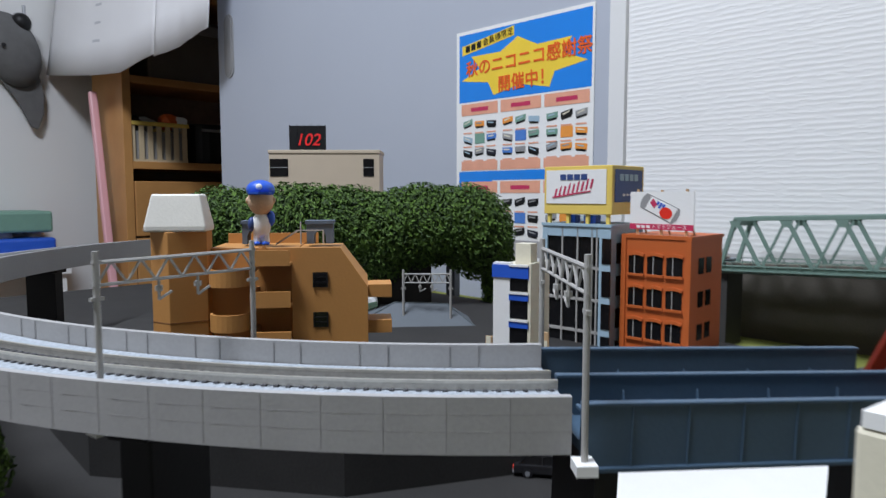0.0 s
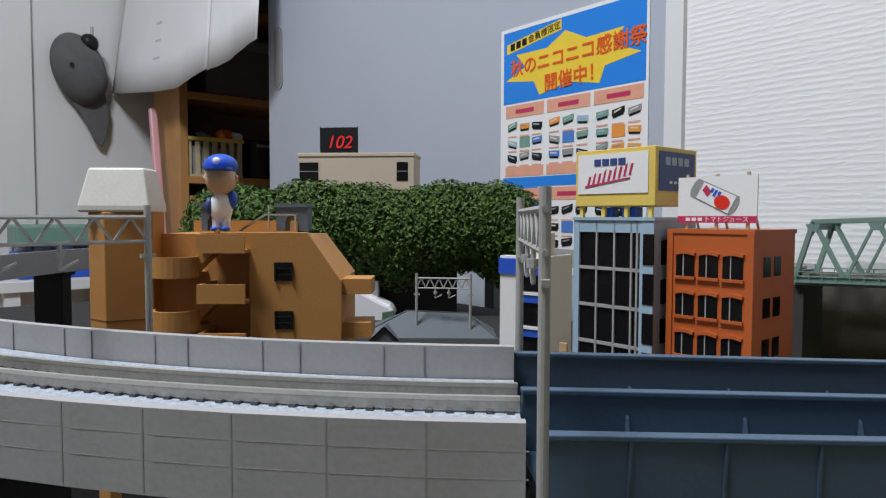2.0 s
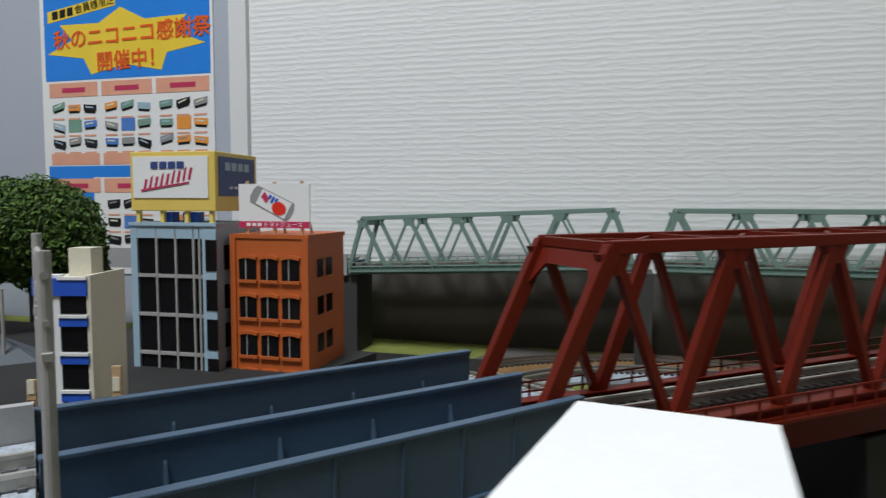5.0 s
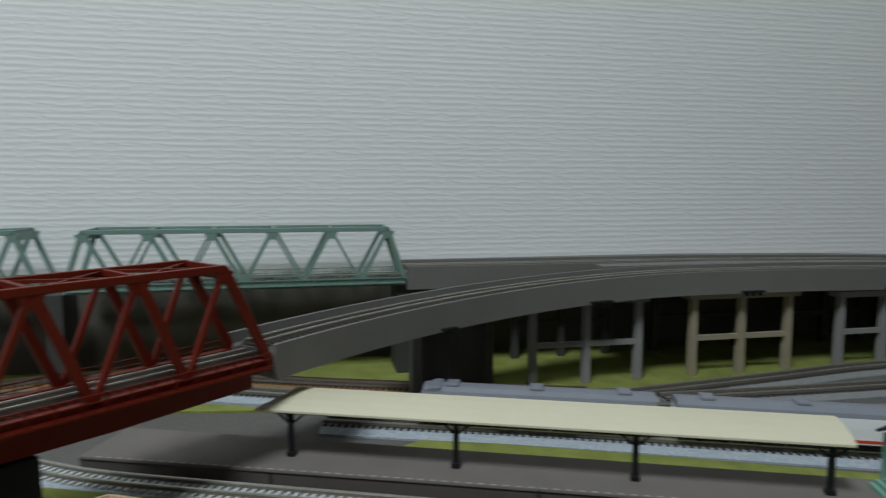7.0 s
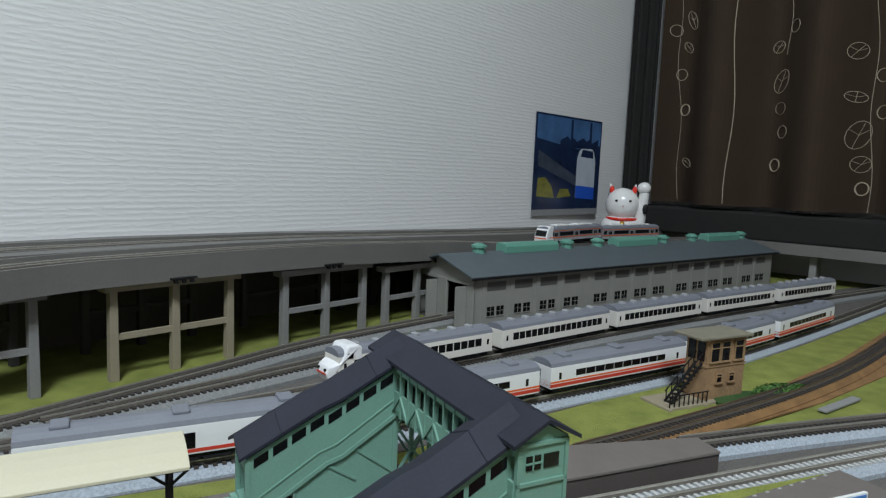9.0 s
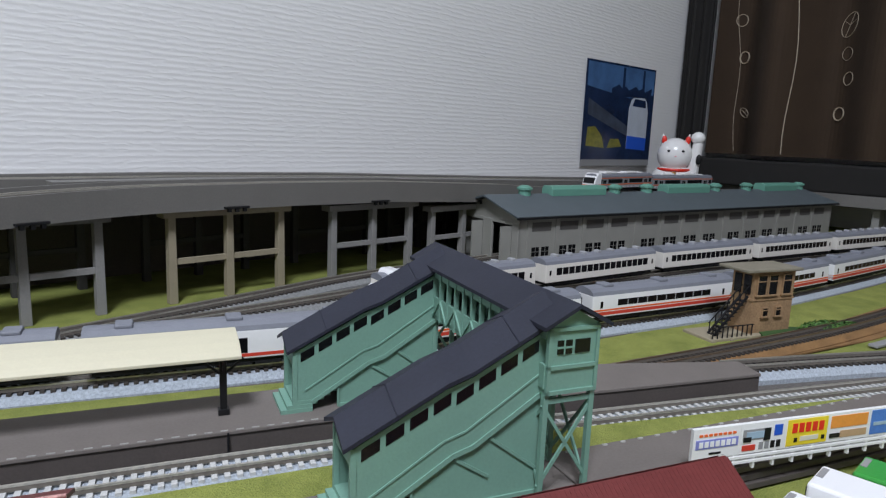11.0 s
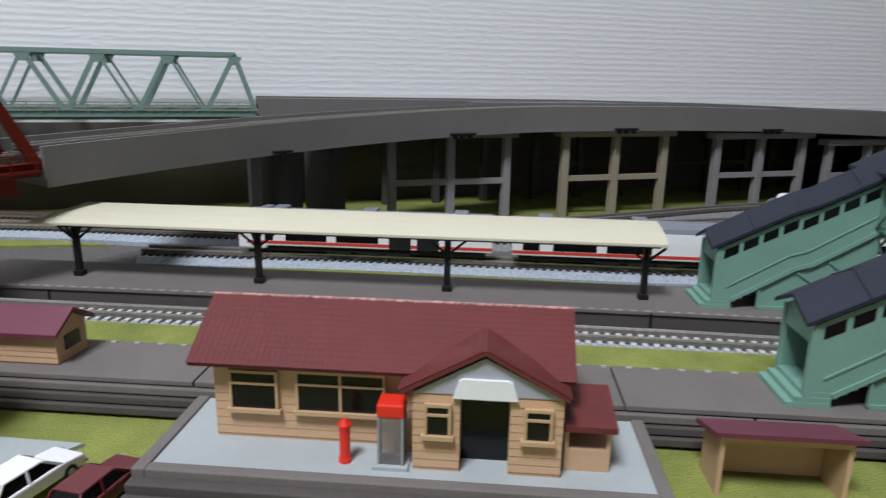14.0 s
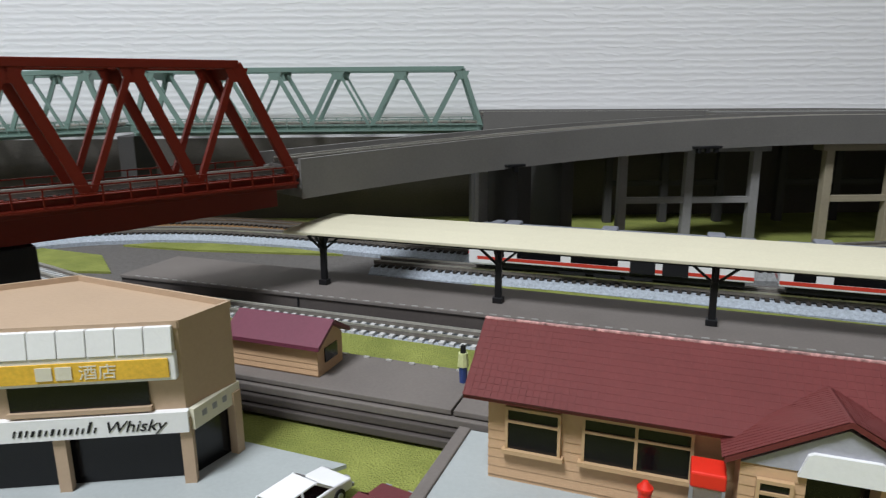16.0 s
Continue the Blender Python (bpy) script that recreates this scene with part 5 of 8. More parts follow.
box(bm, -0.0485, -0.0372, -0.1190, -0.1180, 0.0030, 0.0090)
part("counter", bm, TANW, sh_)
for u in (-0.0482, -0.0378):
    bm = B()
    box(bm, u - 0.0004, u + 0.0006, -0.1325, -0.1315, 0.0030, 0.0090)
    part("post", bm, TAN, sh_)
bm = B()
roof_slab(bm, (-0.0490, -0.1165, 0.0118), (-0.0360, -0.1165, 0.0118), (-0.0360, -0.1345, 0.0088), (-0.0490, -0.1345, 0.0088), 0.0016)
part("roof", bm, MAROON, sh_)
# black plate on the back wall paints the kiosk's shaded inside
bm = B()
box(bm, -0.0478, -0.0380, -0.1200, -0.1192, 0.0035, 0.0088)
part("opening", bm, BLACK, sh_)

pb_ = thing("post_box", st(-0.1018, -0.1333, BZ) @ Matrix.Diagonal((0.9, 0.9, 1.2, 1.0)), "bright red round pillar post box", "post box")
bm = B()
rod(bm, (0, 0, 0), (0, 0, 0.0010), 0.0019, 16)
rod(bm, (0, 0, 0.0010), (0, 0, 0.0082), 0.00155, 16)
part("body", bm, SHRED, pb_)
bm = B()
rod(bm, (0, 0, 0.0082), (0, 0, 0.0088), 0.0019, 16)
rod(bm, (0, 0, 0.0088), (0, 0, 0.0100), 0.0017, 16, 0.0006)
part("cap", bm, SHRED, pb_)
pbx = thing("phone_booth", st(-0.0898, -0.1323, BZ) @ Matrix.Diagonal((1.0, 1.0, 1.25, 1.0)), "clear phone booth with a bright red roof", "phone booth")
glass = material("booth_glass", (0.55, 0.50, 0.48), 0.15, spots=0.05)
glass.node_tree.nodes["Principled BSDF"].inputs["Transmission Weight"].default_value = 0.75
bm = B()
box(bm, -0.0030, 0.0030, -0.0030, 0.0030, 0.0008, 0.0112)
part("glass_box", bm, glass, pbx)
bm = B()
box(bm, -0.0045, 0.0045, -0.0045, 0.0045, 0, 0.0008)
part("base", bm, BASEG, pbx)
bm = B()
box(bm, -0.0034, 0.0034, -0.0034, 0.0034, 0.0112, 0.0140)
part("roof", bm, SHRED, pbx, bevel=0.0004)
for sx in (-1, 1):
    for sy in (-1, 1):
        bm = B()
        box(bm, sx * 0.0030 - 0.0003, sx * 0.0030 + 0.0003, sy * 0.0030 - 0.0003, sy * 0.0030 + 0.0003, 0.0008, 0.0112)
        part("frame_post", bm, GREY, pbx)

# bicycle shelter
she = thing("shelter", st(-0.0060, -0.1245, GROUND), "small tan open shelter with a plum roof on the grass", "shelter")
for u in (0.0006, 0.0324):
    bm = B()
    prism(bm, [(0, 0), (0.0130, 0), (0.0130, 0.0134), (0, 0.0172)], u - 0.0006, u + 0.0006, "x")
    part("side_wall", bm, TANW, she)
bm = B()
box(bm, 0.0012, 0.0318, 0.0118, 0.0130, 0, 0.0134)
part("back_wall", bm, TANW, she)
clapboard(she, 0.0012, 0.0318, 0.0118, 0.0005, 0.0130, TANW, 6)
bm = B()
box(bm, 0.0012, 0.0318, 0, 0.0010, 0.0154, 0.0171)
part("lintel", bm, TAN, she)
bm = B()
roof_slab(bm, (-0.0020, 0.0145, 0.0131), (0.0350, 0.0145, 0.0131), (0.0350, -0.0020, 0.0179), (-0.0020, -0.0020, 0.0179), 0.0013)
part("roof", bm, PLUM, she)

# second maroon house
h2 = thing("goods_house", ST.copy(), "tan house with a broad maroon gable roof", "house")
bm = B()
box(bm, 0.0435, 0.1195, -0.1565, -0.1220, GROUND, 0.0150)
part("wall", bm, TANW, h2)
clapboard(h2, -0.1565, -0.1220, 0.0435, GROUND + 0.001, 0.0145, TANW, 12, axis="x", name="board")
bm = B()
prism(bm, [(-0.1565, 0.0150), (-0.1220, 0.0150), (-0.1393, 0.0275)], 0.0430, 0.1195, "x")
part("gable", bm, GREY, h2, "grey boarded gable")
ra, rb = (0.0405, -0.1393, 0.0285), (0.1230, -0.1393, 0.0285)
bm = B()
roof_slab(bm, ra, rb, (0.1230, -0.1600, 0.0145), (0.0405, -0.1600, 0.0145))
roof_slab(bm, ra, rb, (0.1230, -0.1185, 0.0145), (0.0405, -0.1185, 0.0145))
part("roof", bm, MAROON, h2)
tiled_slope(h2, ra, rb, (0.1230, -0.1600, 0.0145), (0.0405, -0.1600, 0.0145), 12, 58, MAROON)
tiled_slope(h2, ra, rb, (0.1230, -0.1185, 0.0145), (0.0405, -0.1185, 0.0145), 12, 58, MAROON)
bm = B()
box(bm, 0.0425, 0.0435, -0.1500, -0.1440, GROUND + 0.002, 0.0100)
part("door", bm, GLASS_D, h2)

# hut on the platform
hut = thing("platform_hut", st(-0.2380, -0.0940, 0) @ Matrix.Diagonal((1.1, 1.3, 1.22, 1.0)), "tan clapboard hut with plum gable roof on the platform", "hut")
bm = B()
box(bm, 0, 0.030, 0, 0.0120, 0, 0.0088)
part("wall", bm, TANW, hut)
clapboard(hut, 0, 0.030, 0, 0.0005, 0.0085, TANW, 5)
bm = B()
prism(bm, [(0, 0.0088), (0.0120, 0.0088), (0.0060, 0.0130)], 0, 0.030, "x")
part("gable", bm, TANW, hut)
bm = B()
for e in (-0.0020, 0.0140):
    roof_slab(bm, (-0.0018, 0.0060, 0.0132), (0.0318, 0.0060, 0.0132), (0.0318, e, 0.0082), (-0.0018, e, 0.0082))
part("roof", bm, PLUM, hut)
bm = B()
box(bm, 0.0300, 0.0304, 0.0030, 0.0090, 0.0030, 0.0070)
part("window", bm, GLASS_D, hut)

# waiting figure: a plain painted figurine
bm = B()
for k, (z0, z1, r0, r1) in enumerate(((0, 0.0050, 0.0011, 0.0013), (0.0050, 0.0090, 0.0017, 0.0014), (0.0090, 0.0112, 0.0009, 0.0007))):
    n0 = len(bm.faces)
    rod(bm, (0, 0, z0), (0, 0, z1), r0, 10, r1)
    bm.faces.ensure_lookup_table()
    for f in bm.faces[n0:]:
        f.material_index = k
me = bpy.data.meshes.new("figurine")
bm.to_mesh(me)
bm.free()
for mt in (NAVY, material("figurine_jacket", (0.55, 0.58, 0.28), 0.6, spots=0.2, scale=500), BLACK):
    me.materials.append(mt)
ob = new("figurine", me)
ob.matrix_world = st(-0.1602, -0.0815, 0) @ Matrix.Scale(1.1, 4)
tagged(ob, "tiny painted figurine in a pale yellow jacket on the platform", "figurine")

# ---- engine shed ----
SH = at(0.603, 0.371, GROUND, -11.8)
SL, SW, SE, SR = 0.565, 0.098, 0.054, 0.068
shed = thing("engine_shed", SH, "long grey engine shed with slate roof and teal ridge vents", "shed")
bm = B()
box(bm, 0.0, SL, 0.0, 0.0015, 0, SE)
part("long_wall", bm, SHEDW, shed)
bm = B()
box(bm, 0.0, SL, SW - 0.0015, SW, 0, SE)
part("long_wall", bm, SHEDW, shed)
bm = B()
prism(bm, [(0, 0), (SW, 0), (SW, SE), (SW / 2, SR - 0.001), (0, SE)], SL - 0.0015, SL, "x")
part("gable_wall", bm, SHEDW, shed)
bm = B()
prism(bm, [(0, 0.046), (SW, 0.046), (SW, SE), (SW / 2, SR - 0.001), (0, SE)], 0, 0.0015, "x")
part("gable_wall", bm, SHEDW, shed)
for y0, y1 in ((0, 0.010), (0.0415, 0.0565), (0.088, SW)):
    bm = B()
    box(bm, -0.0012, 0.0016, y0, y1, 0, 0.0465)
    part("door_pillar", bm, SHEDW, shed, bevel=0.0005)
for y0, y1 in ((0.010, 0.0415), (0.0565, 0.088)):
    bm = B()
    box(bm, -0.0008, 0.0018, y0, y1, 0.0440, 0.0470)
    part("door_lintel", bm, SHEDW, shed)
    bm = B()
    prism(bm, [(y0, 0.0), (y0 + 0.0016, 0.0), (y0 + 0.0016, 0.043), (y0, 0.043)], -0.014, -0.0012, "x")
    part("open_door_leaf", bm, SHEDW, shed)
    bm = B()
    bar(bm, (-0.0135, y0 + 0.0020, 0.002), (-0.0020, y0 + 0.0020, 0.041), 0.0005, 0.0012)
    part("door_brace", bm, SHEDR, shed)
bm = B()
box(bm, 0.002, SL - 0.002, 0.002, SW - 0.002, 0.0, 0.0008)
part("floor_slab", bm, BALLAST_D, shed)
FROST = material("window_frosted", (0.085, 0.080, 0.075), 0.5, spots=0.15)
groups = [0.016 + 0.036 * i + (0.012 * (i // 4)) for i in range(15)]
for i, x in enumerate(groups):
    if x > SL - 0.03:
        break
    bm = B()
    box(bm, x, x + 0.024, -0.0003, 0.0008, 0.0385, 0.0472)
    part("upper_window", bm, FROST, shed, "frosted grey upper window")
    for k in (0.0005, 0.0128):
        bm = B()
        box(bm, x + k, x + k + 0.0092, -0.0003, 0.0008, 0.0140, 0.0230)
        part("lower_window", bm, GLASS_D, shed)
        bm = B()
        box(bm, x + k + 0.00445, x + k + 0.00475, -0.0005, -0.0003, 0.0140, 0.0230)
        box(bm, x + k, x + k + 0.0092, -0.0005, -0.0003, 0.0184, 0.0187)
        box(bm, x + k - 0.0005, x + k + 0.0097, -0.0009, 0.0, 0.0133, 0.0140)
        part("window_bar", bm, SHEDW, shed)
    bm = B()
    xp = x - 0.0065 - (0.006 if i and i % 4 == 0 else 0)
    box(bm, xp, xp + 0.004, -0.0010, 0.0, 0.0, SE - 0.002)
    part("pilaster", bm, SHEDW, shed)
for e in (-0.006, SW + 0.006):
    bm = B()
    k = (SR - SE) / (SW / 2)
    roof_slab(bm, (-0.008, SW / 2, SR), (SL + 0.006, SW / 2, SR), (SL + 0.006, e, SE - 0.006 * k), (-0.008, e, SE - 0.006 * k), 0.0016)
    part("roof", bm, SHEDR, shed)
    bm = B()
    box(bm, -0.008, SL + 0.006, e - 0.0008, e + 0.0008, SE - 0.006 * k - 0.0012, SE - 0.006 * k + 0.0010)
    part("eave_strip", bm, BLACK, shed, "black strip along the eave")
for kind_, vx in (("r", 0.045), ("l", 0.076), ("r", 0.178), ("r", 0.232), ("l", 0.262), ("r", 0.364), ("r", 0.432), ("l", 0.462), ("r", 0.560)):
    bm = B()
    if kind_ == "l":
        prism(bm, [(SW / 2 - 0.0085, SR - 0.001), (SW / 2 - 0.0085, SR + 0.0064), (SW / 2 - 0.0060, SR + 0.0096), (SW / 2 + 0.0060, SR + 0.0096), (SW / 2 + 0.0085, SR + 0.0064), (SW / 2 + 0.0085, SR - 0.001)], vx, vx + 0.080, "x")
        part("long_vent", bm, TEAL, shed, "long teal ridge vent", bevel=0.0006)
    else:
        rod(bm, (vx, SW / 2, SR - 0.001), (vx, SW / 2, SR + 0.0060), 0.0066, 14)
        rod(bm, (vx, SW / 2, SR + 0.0060), (vx, SW / 2, SR + 0.0082), 0.0084, 14)
        rod(bm, (vx, SW / 2, SR + 0.0082), (vx, SW / 2, SR + 0.0104), 0.0074, 14, 0.004)
        part("round_vent", bm, TEAL, shed, "round teal ridge vent")

# ---- signal tower on its slab ----
sheet("grass_wedge", [(0.14, 0.036), (0.20, 0.022), (0.30, 0.028), (0.42, 0.045), (0.55, 0.078), (0.75, 0.14), (0.95, 0.22), (0.80, 0.182), (0.56, 0.122), (0.38, 0.083), (0.24, 0.068)], GROUND + 0.0004, GROUND + 0.0016, GRASS, "light green grass between station track and siding")
sheet("grass_wedge_right", [(0.30, -0.003), (0.42, 0.012), (0.55, 0.040), (0.75, 0.10), (0.95, 0.17), (0.95, -0.05), (0.7, -0.06), (0.5, -0.028), (0.38, -0.010)], GROUND + 0.0004, GROUND + 0.0014, GRASS, "light green grass between the siding and branch track")
sheet("trackbed_siding", [(0.28, 0.000), (0.42, 0.012), (0.55, 0.036), (0.75, 0.09), (0.95, 0.15), (0.95, 0.215), (0.75, 0.142), (0.55, 0.078), (0.42, 0.047), (0.28, 0.027)], GROUND + 0.0012, GROUND + 0.0022, BALLAST_R, "rust-brown ballast along the siding")
BRK = material("tower_weathered_tan", (0.30, 0.19, 0.10), 0.75, spots=0.35, scale=120)
TROOF = material("tower_roof_drab", (0.21, 0.19, 0.14), 0.8, spots=0.2)
tw = thing("signal_tower", st(0.307, 0.040, GROUND, -1), "tan two-storey signal tower with dark outside stair on a concrete slab", "tower")
bm = B()
box(bm, -0.004, 0.074, 0.0, 0.026, 0, 0.0035)
part("base_slab", bm, PIER_T, tw, bevel=0.0006)
for i in range(5):
    bm = B()
    box(bm, -0.004 + 0.016 * i, -0.001 + 0.016 * i, -0.0012, 0.0, 0, 0.0028)
    part("slab_rib", bm, PIER_T, tw)
bm = B()
box(bm, 0.032, 0.069, 0.004, 0.022, 0.0035, 0.0460)
part("wall", bm, BRK, tw)
bm = B()
box(bm, 0.0315, 0.0695, 0.0034, 0.0226, 0.0260, 0.0275)
part("floor_band", bm, BRK, tw)
for x0 in (0.0350, 0.0450, 0.0580):
    window_unit(tw, x0, x0 + 0.0075, 0.004, 0.0300, 0.0430, frame_mat=BRK)
for x0 in (0.0420, 0.0540):
    window_unit(tw, x0, x0 + 0.0045, 0.004, 0.0150, 0.0205, frame_mat=BRK)
bm = B()
for y0 in (0.006, 0.014):
    box(bm, 0.0314, 0.0322, y0, y0 + 0.006, 0.0300, 0.0430)
part("side_window", bm, GLASS_D, tw)
bm = B()
box(bm, 0.0220, 0.0715, 0.0, 0.0260, 0.0460, 0.0480)
part("roof", bm, TROOF, tw, "flat drab roof", bevel=0.0005)
for i in range(10):
    bm = B()
    box(bm, 0.005 + 0.0024 * i, 0.008 + 0.0024 * i, 0.006, 0.0115, 0.0035 + 0.0024 * i, 0.0042 + 0.0024 * i)
    part("stair_tread", bm, UNDER, tw, "dark outside stair tread")
for y in (0.006, 0.0115):
    bm = B()
    bar(bm, (0.004, y, 0.004), (0.030, y, 0.029), 0.0007, 0.0016)
    bar(bm, (0.004, y, 0.011), (0.030, y, 0.036), 0.0006, 0.0006)
    for i in range(6):
        x = 0.005 + 0.0046 * i
        bar(bm, (x, y, 0.0045 + 0.0046 * i), (x, y, 0.0120 + 0.0046 * i), 0.0005, 0.0005)
    part("handrail", bm, UNDER, tw)
for i in range(9):
    bm = B()
    bar(bm, (-0.002 + 0.0042 * i, 0.001, 0.0035), (-0.002 + 0.0042 * i, 0.001, 0.0110), 0.0006, 0.0006)
    part("fence_post", bm, UNDER, tw)
bm = B()
bar(bm, (-0.003, 0.001, 0.0110), (0.033, 0.001, 0.0110), 0.0006, 0.0006)
part("fence_rail", bm, UNDER, tw)


# ---- leaves ----
def leaf_mass(name, centres, count, size, mat, label, category, seed, m=I4, parts_core=None):
    """Many small folded leaves over lumpy ellipsoids (x, y, z, rx, ry, rz)."""
    rnd = random.Random(seed)
    t = thing(name, m, label, category)
    verts, faces = [], []
    for i in range(count):
        x, y, z, rx, ry, rz = centres[i % len(centres)]
        d = Vector((rnd.gauss(0, 1), rnd.gauss(0, 1), rnd.gauss(0, 1))).normalized()
        k = rnd.uniform(0.86, 1.10)
        p = Vector((x + d.x * rx * k, y + d.y * ry * k, z + d.z * rz * k))
        q = (d + Vector((rnd.uniform(-.8, .8), rnd.uniform(-.8, .8), rnd.uniform(-.5, .9)))).normalized().to_track_quat("Z", "Y").to_matrix()
        s = size * rnd.uniform(0.6, 1.3)
        a = rnd.uniform(0, 6.28)
        c, w = Vector((math.cos(a), math.sin(a), 0)), Vector((-math.sin(a), math.cos(a), 0))
        n = len(verts)
        for v in (-c * s, w * s * 0.45 + Vector((0, 0, s * 0.25)), c * s, -w * s * 0.45 + Vector((0, 0, s * 0.25))):
            verts.append(tuple(p + q @ v))
        faces += [(n, n + 1, n + 2), (n, n + 2, n + 3)]
    me = bpy.data.meshes.new("foliage")
    me.from_pydata(verts, [], faces)
    me.materials.append(mat)
    fo = new("foliage", me)
    fo.parent = t
    fo["kind"] = "stuff"
    # dark green lumps: shade between the leaves put into a colour
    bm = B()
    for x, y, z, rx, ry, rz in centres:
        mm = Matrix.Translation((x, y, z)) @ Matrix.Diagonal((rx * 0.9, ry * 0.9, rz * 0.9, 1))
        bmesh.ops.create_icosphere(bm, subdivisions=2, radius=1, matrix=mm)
    part("shade_core", bm, parts_core or LEAF_SHADE, t)
    return t


def leaf_material(name, dark, light):
    m = material(name, light, 0.7, spots=0.0, bump=0)
    nt = m.node_tree
    mix = [n for n in nt.nodes if n.bl_idname == "ShaderNodeMix"][0]
    mix.inputs["A"].default_value, mix.inputs["B"].default_value = (*dark, 1), (*light, 1)
    geo = nt.nodes.new("ShaderNodeNewGeometry")
    nt.links.new(geo.outputs["Random Per Island"], mix.inputs["Factor"])
    return m


LEAF = leaf_material("hedge_leaf", (0.020, 0.050, 0.006), (0.095, 0.185, 0.020))
LEAF_B = leaf_material("bush_leaf", (0.03, 0.09, 0.015), (0.10, 0.22, 0.04))
LEAF_SHADE = material("hedge_inside_shade", (0.018, 0.035, 0.008), 0.9, spots=0.3, bump=0)
leaf_mass("bush", [(0, 0, 0.002, 0.022, 0.010, 0.0055), (0.016, -0.002, 0.002, 0.014, 0.008, 0.0045)], 1500, 0.0016, LEAF_B, "low bright green bush on the grass", "bush", 3, st(0.402, 0.034, GROUND + 0.002))
leaf_mass("bush", [(0, 0, 0.002, 0.014, 0.007, 0.0055), (0.012, 0.003, 0.002, 0.010, 0.006, 0.0045)], 900, 0.0016, LEAF_B, "low bright green bush beside the siding", "bush", 5, st(0.56, 0.005, GROUND + 0.002))
plank = thing("loose_rail_piece", st(0.40, -0.004, GROUND + 0.0025, 8), "grey straight piece lying beside the siding", "plate")
bm = B()
box(bm, 0, 0.050, 0, 0.006, 0, 0.0018)
part("plate", bm, GREY, plank, bevel=0.0004)

# dark mat beside the signal tower
bm = B()
prism(bm, [(0.566, 0.132), (0.578, 0.141), (0.600, 0.133), (0.617, 0.119), (0.608, 0.110), (0.588, 0.111), (0.568, 0.120)], GROUND + 0.0018, GROUND + 0.0042, "z")
structure("grass_mat_dark", bm, grass("grass_dark_green", (0.022, 0.060, 0.014), (0.060, 0.135, 0.030)), "dark green mat beside the signal tower", "ground")

# ---- curtain, picture, cat ----
def curtain_x(y):
    return 1.272 + 0.036 * math.sin(2 * 3.14159 * (0.50 - y) / 0.150) + 0.008 * math.sin(2 * 3.14159 * (0.52 - y) / 0.31 + 1)


cur = thing("curtain", at(0, 0), "brown pleated curtain embroidered with beige vines", "curtain")
bm = B()
n = 220
ys = [0.500 - 1.3 * i / n for i in range(n + 1)]
front = [(curtain_x(y), y) for y in ys]
prism(bm, front + [(x + 0.002, y) for x, y in front[::-1]], 0.100, 1.62, "z")
part("cloth", bm, CURTAIN, cur)
bm = B()
ys2 = [0.552 - 0.052 * i / 16 for i in range(17)]
edge_ = [(1.270 + 0.006 * math.sin(i * 1.1), y) for i, y in enumerate(ys2)]
prism(bm, edge_ + [(x + 0.003, y) for x, y in edge_[::-1]], 0.085, 1.62, "z")
part("edge_strip", bm, CURT_D, cur, "black strip beside the curtain at the corner")


def stitch(bm, pts, r=0.0012):
    """A raised thread along (y, z) on the cloth."""
    q = [Vector((curtain_x(y) - 0.0012, y, z)) for y, z in pts]
    rings = []
    for p in q:
        rings.append([bm.verts.new(p + Vector(o) * r / 2) for o in ((-1, 0, 0.6), (-1, 0, -0.6), (0.6, 0.8, 0), (0.6, -0.8, 0))])
    for a, b in zip(rings, rings[1:]):
        for i, k in ((0, 2), (2, 1), (1, 3), (3, 0)):
            bm.faces.new((a[i], a[k], b[k], b[i]))


def ring(bm, y, z, ry, rz, tilt=0.0, r=0.0012, n=14):
    c, s = math.cos(tilt), math.sin(tilt)
    pts = []
    for i in range(n + 1):
        a = 6.2832 * i / n
        p, q = ry * math.cos(a), rz * math.sin(a)
        pts.append((y + p * c - q * s, z + p * s + q * c))
    stitch(bm, pts, r)


# stems, each from its foot to its top
for j, (ya, za, yb, zb, r) in enumerate(((0.464, 0.105, 0.490, 0.62, 0.0010), (0.360, 0.104, 0.366, 0.80, 0.0018), (0.295, 0.346, 0.303, 0.70, 0.0012), (0.167, 0.100, 0.190, 0.62, 0.0014), (0.060, 0.105, 0.066, 0.70, 0.0014), (-0.05, 0.105, -0.045, 0.80, 0.0016))):
    bm = B()
    stitch(bm, [(ya + (yb - ya) * i / 24 + 0.0030 * math.sin(i * 0.7 + j), za + (zb - za) * i / 24) for i in range(25)], r)
    part("vine", bm, THREAD, cur, "beige stitched stem")
# rings and leaves: place, half sizes, thread
for y, z, r in ((0.472, 0.327, 0.0018), (0.462, 0.265, 0.0034), (0.484, 0.403, 0.0016), (0.293, 0.223, 0.0018), (0.301, 0.170, 0.0032), (0.286, 0.387, 0.0016), (0.300, 0.261, 0.0012), (0.177, 0.137, 0.0032), (0.166, 0.308, 0.0016), (0.161, 0.253, 0.0024), (0.305, 0.470, 0.0016), (0.05, 0.16, 0.003), (0.04, 0.25, 0.002), (0.075, 0.32, 0.002)):
    bm = B()
    ring(bm, y, z, 0.0082, 0.0100, r=r)
    part("stitched_circle", bm, THREAD, cur, "beige stitched ring")
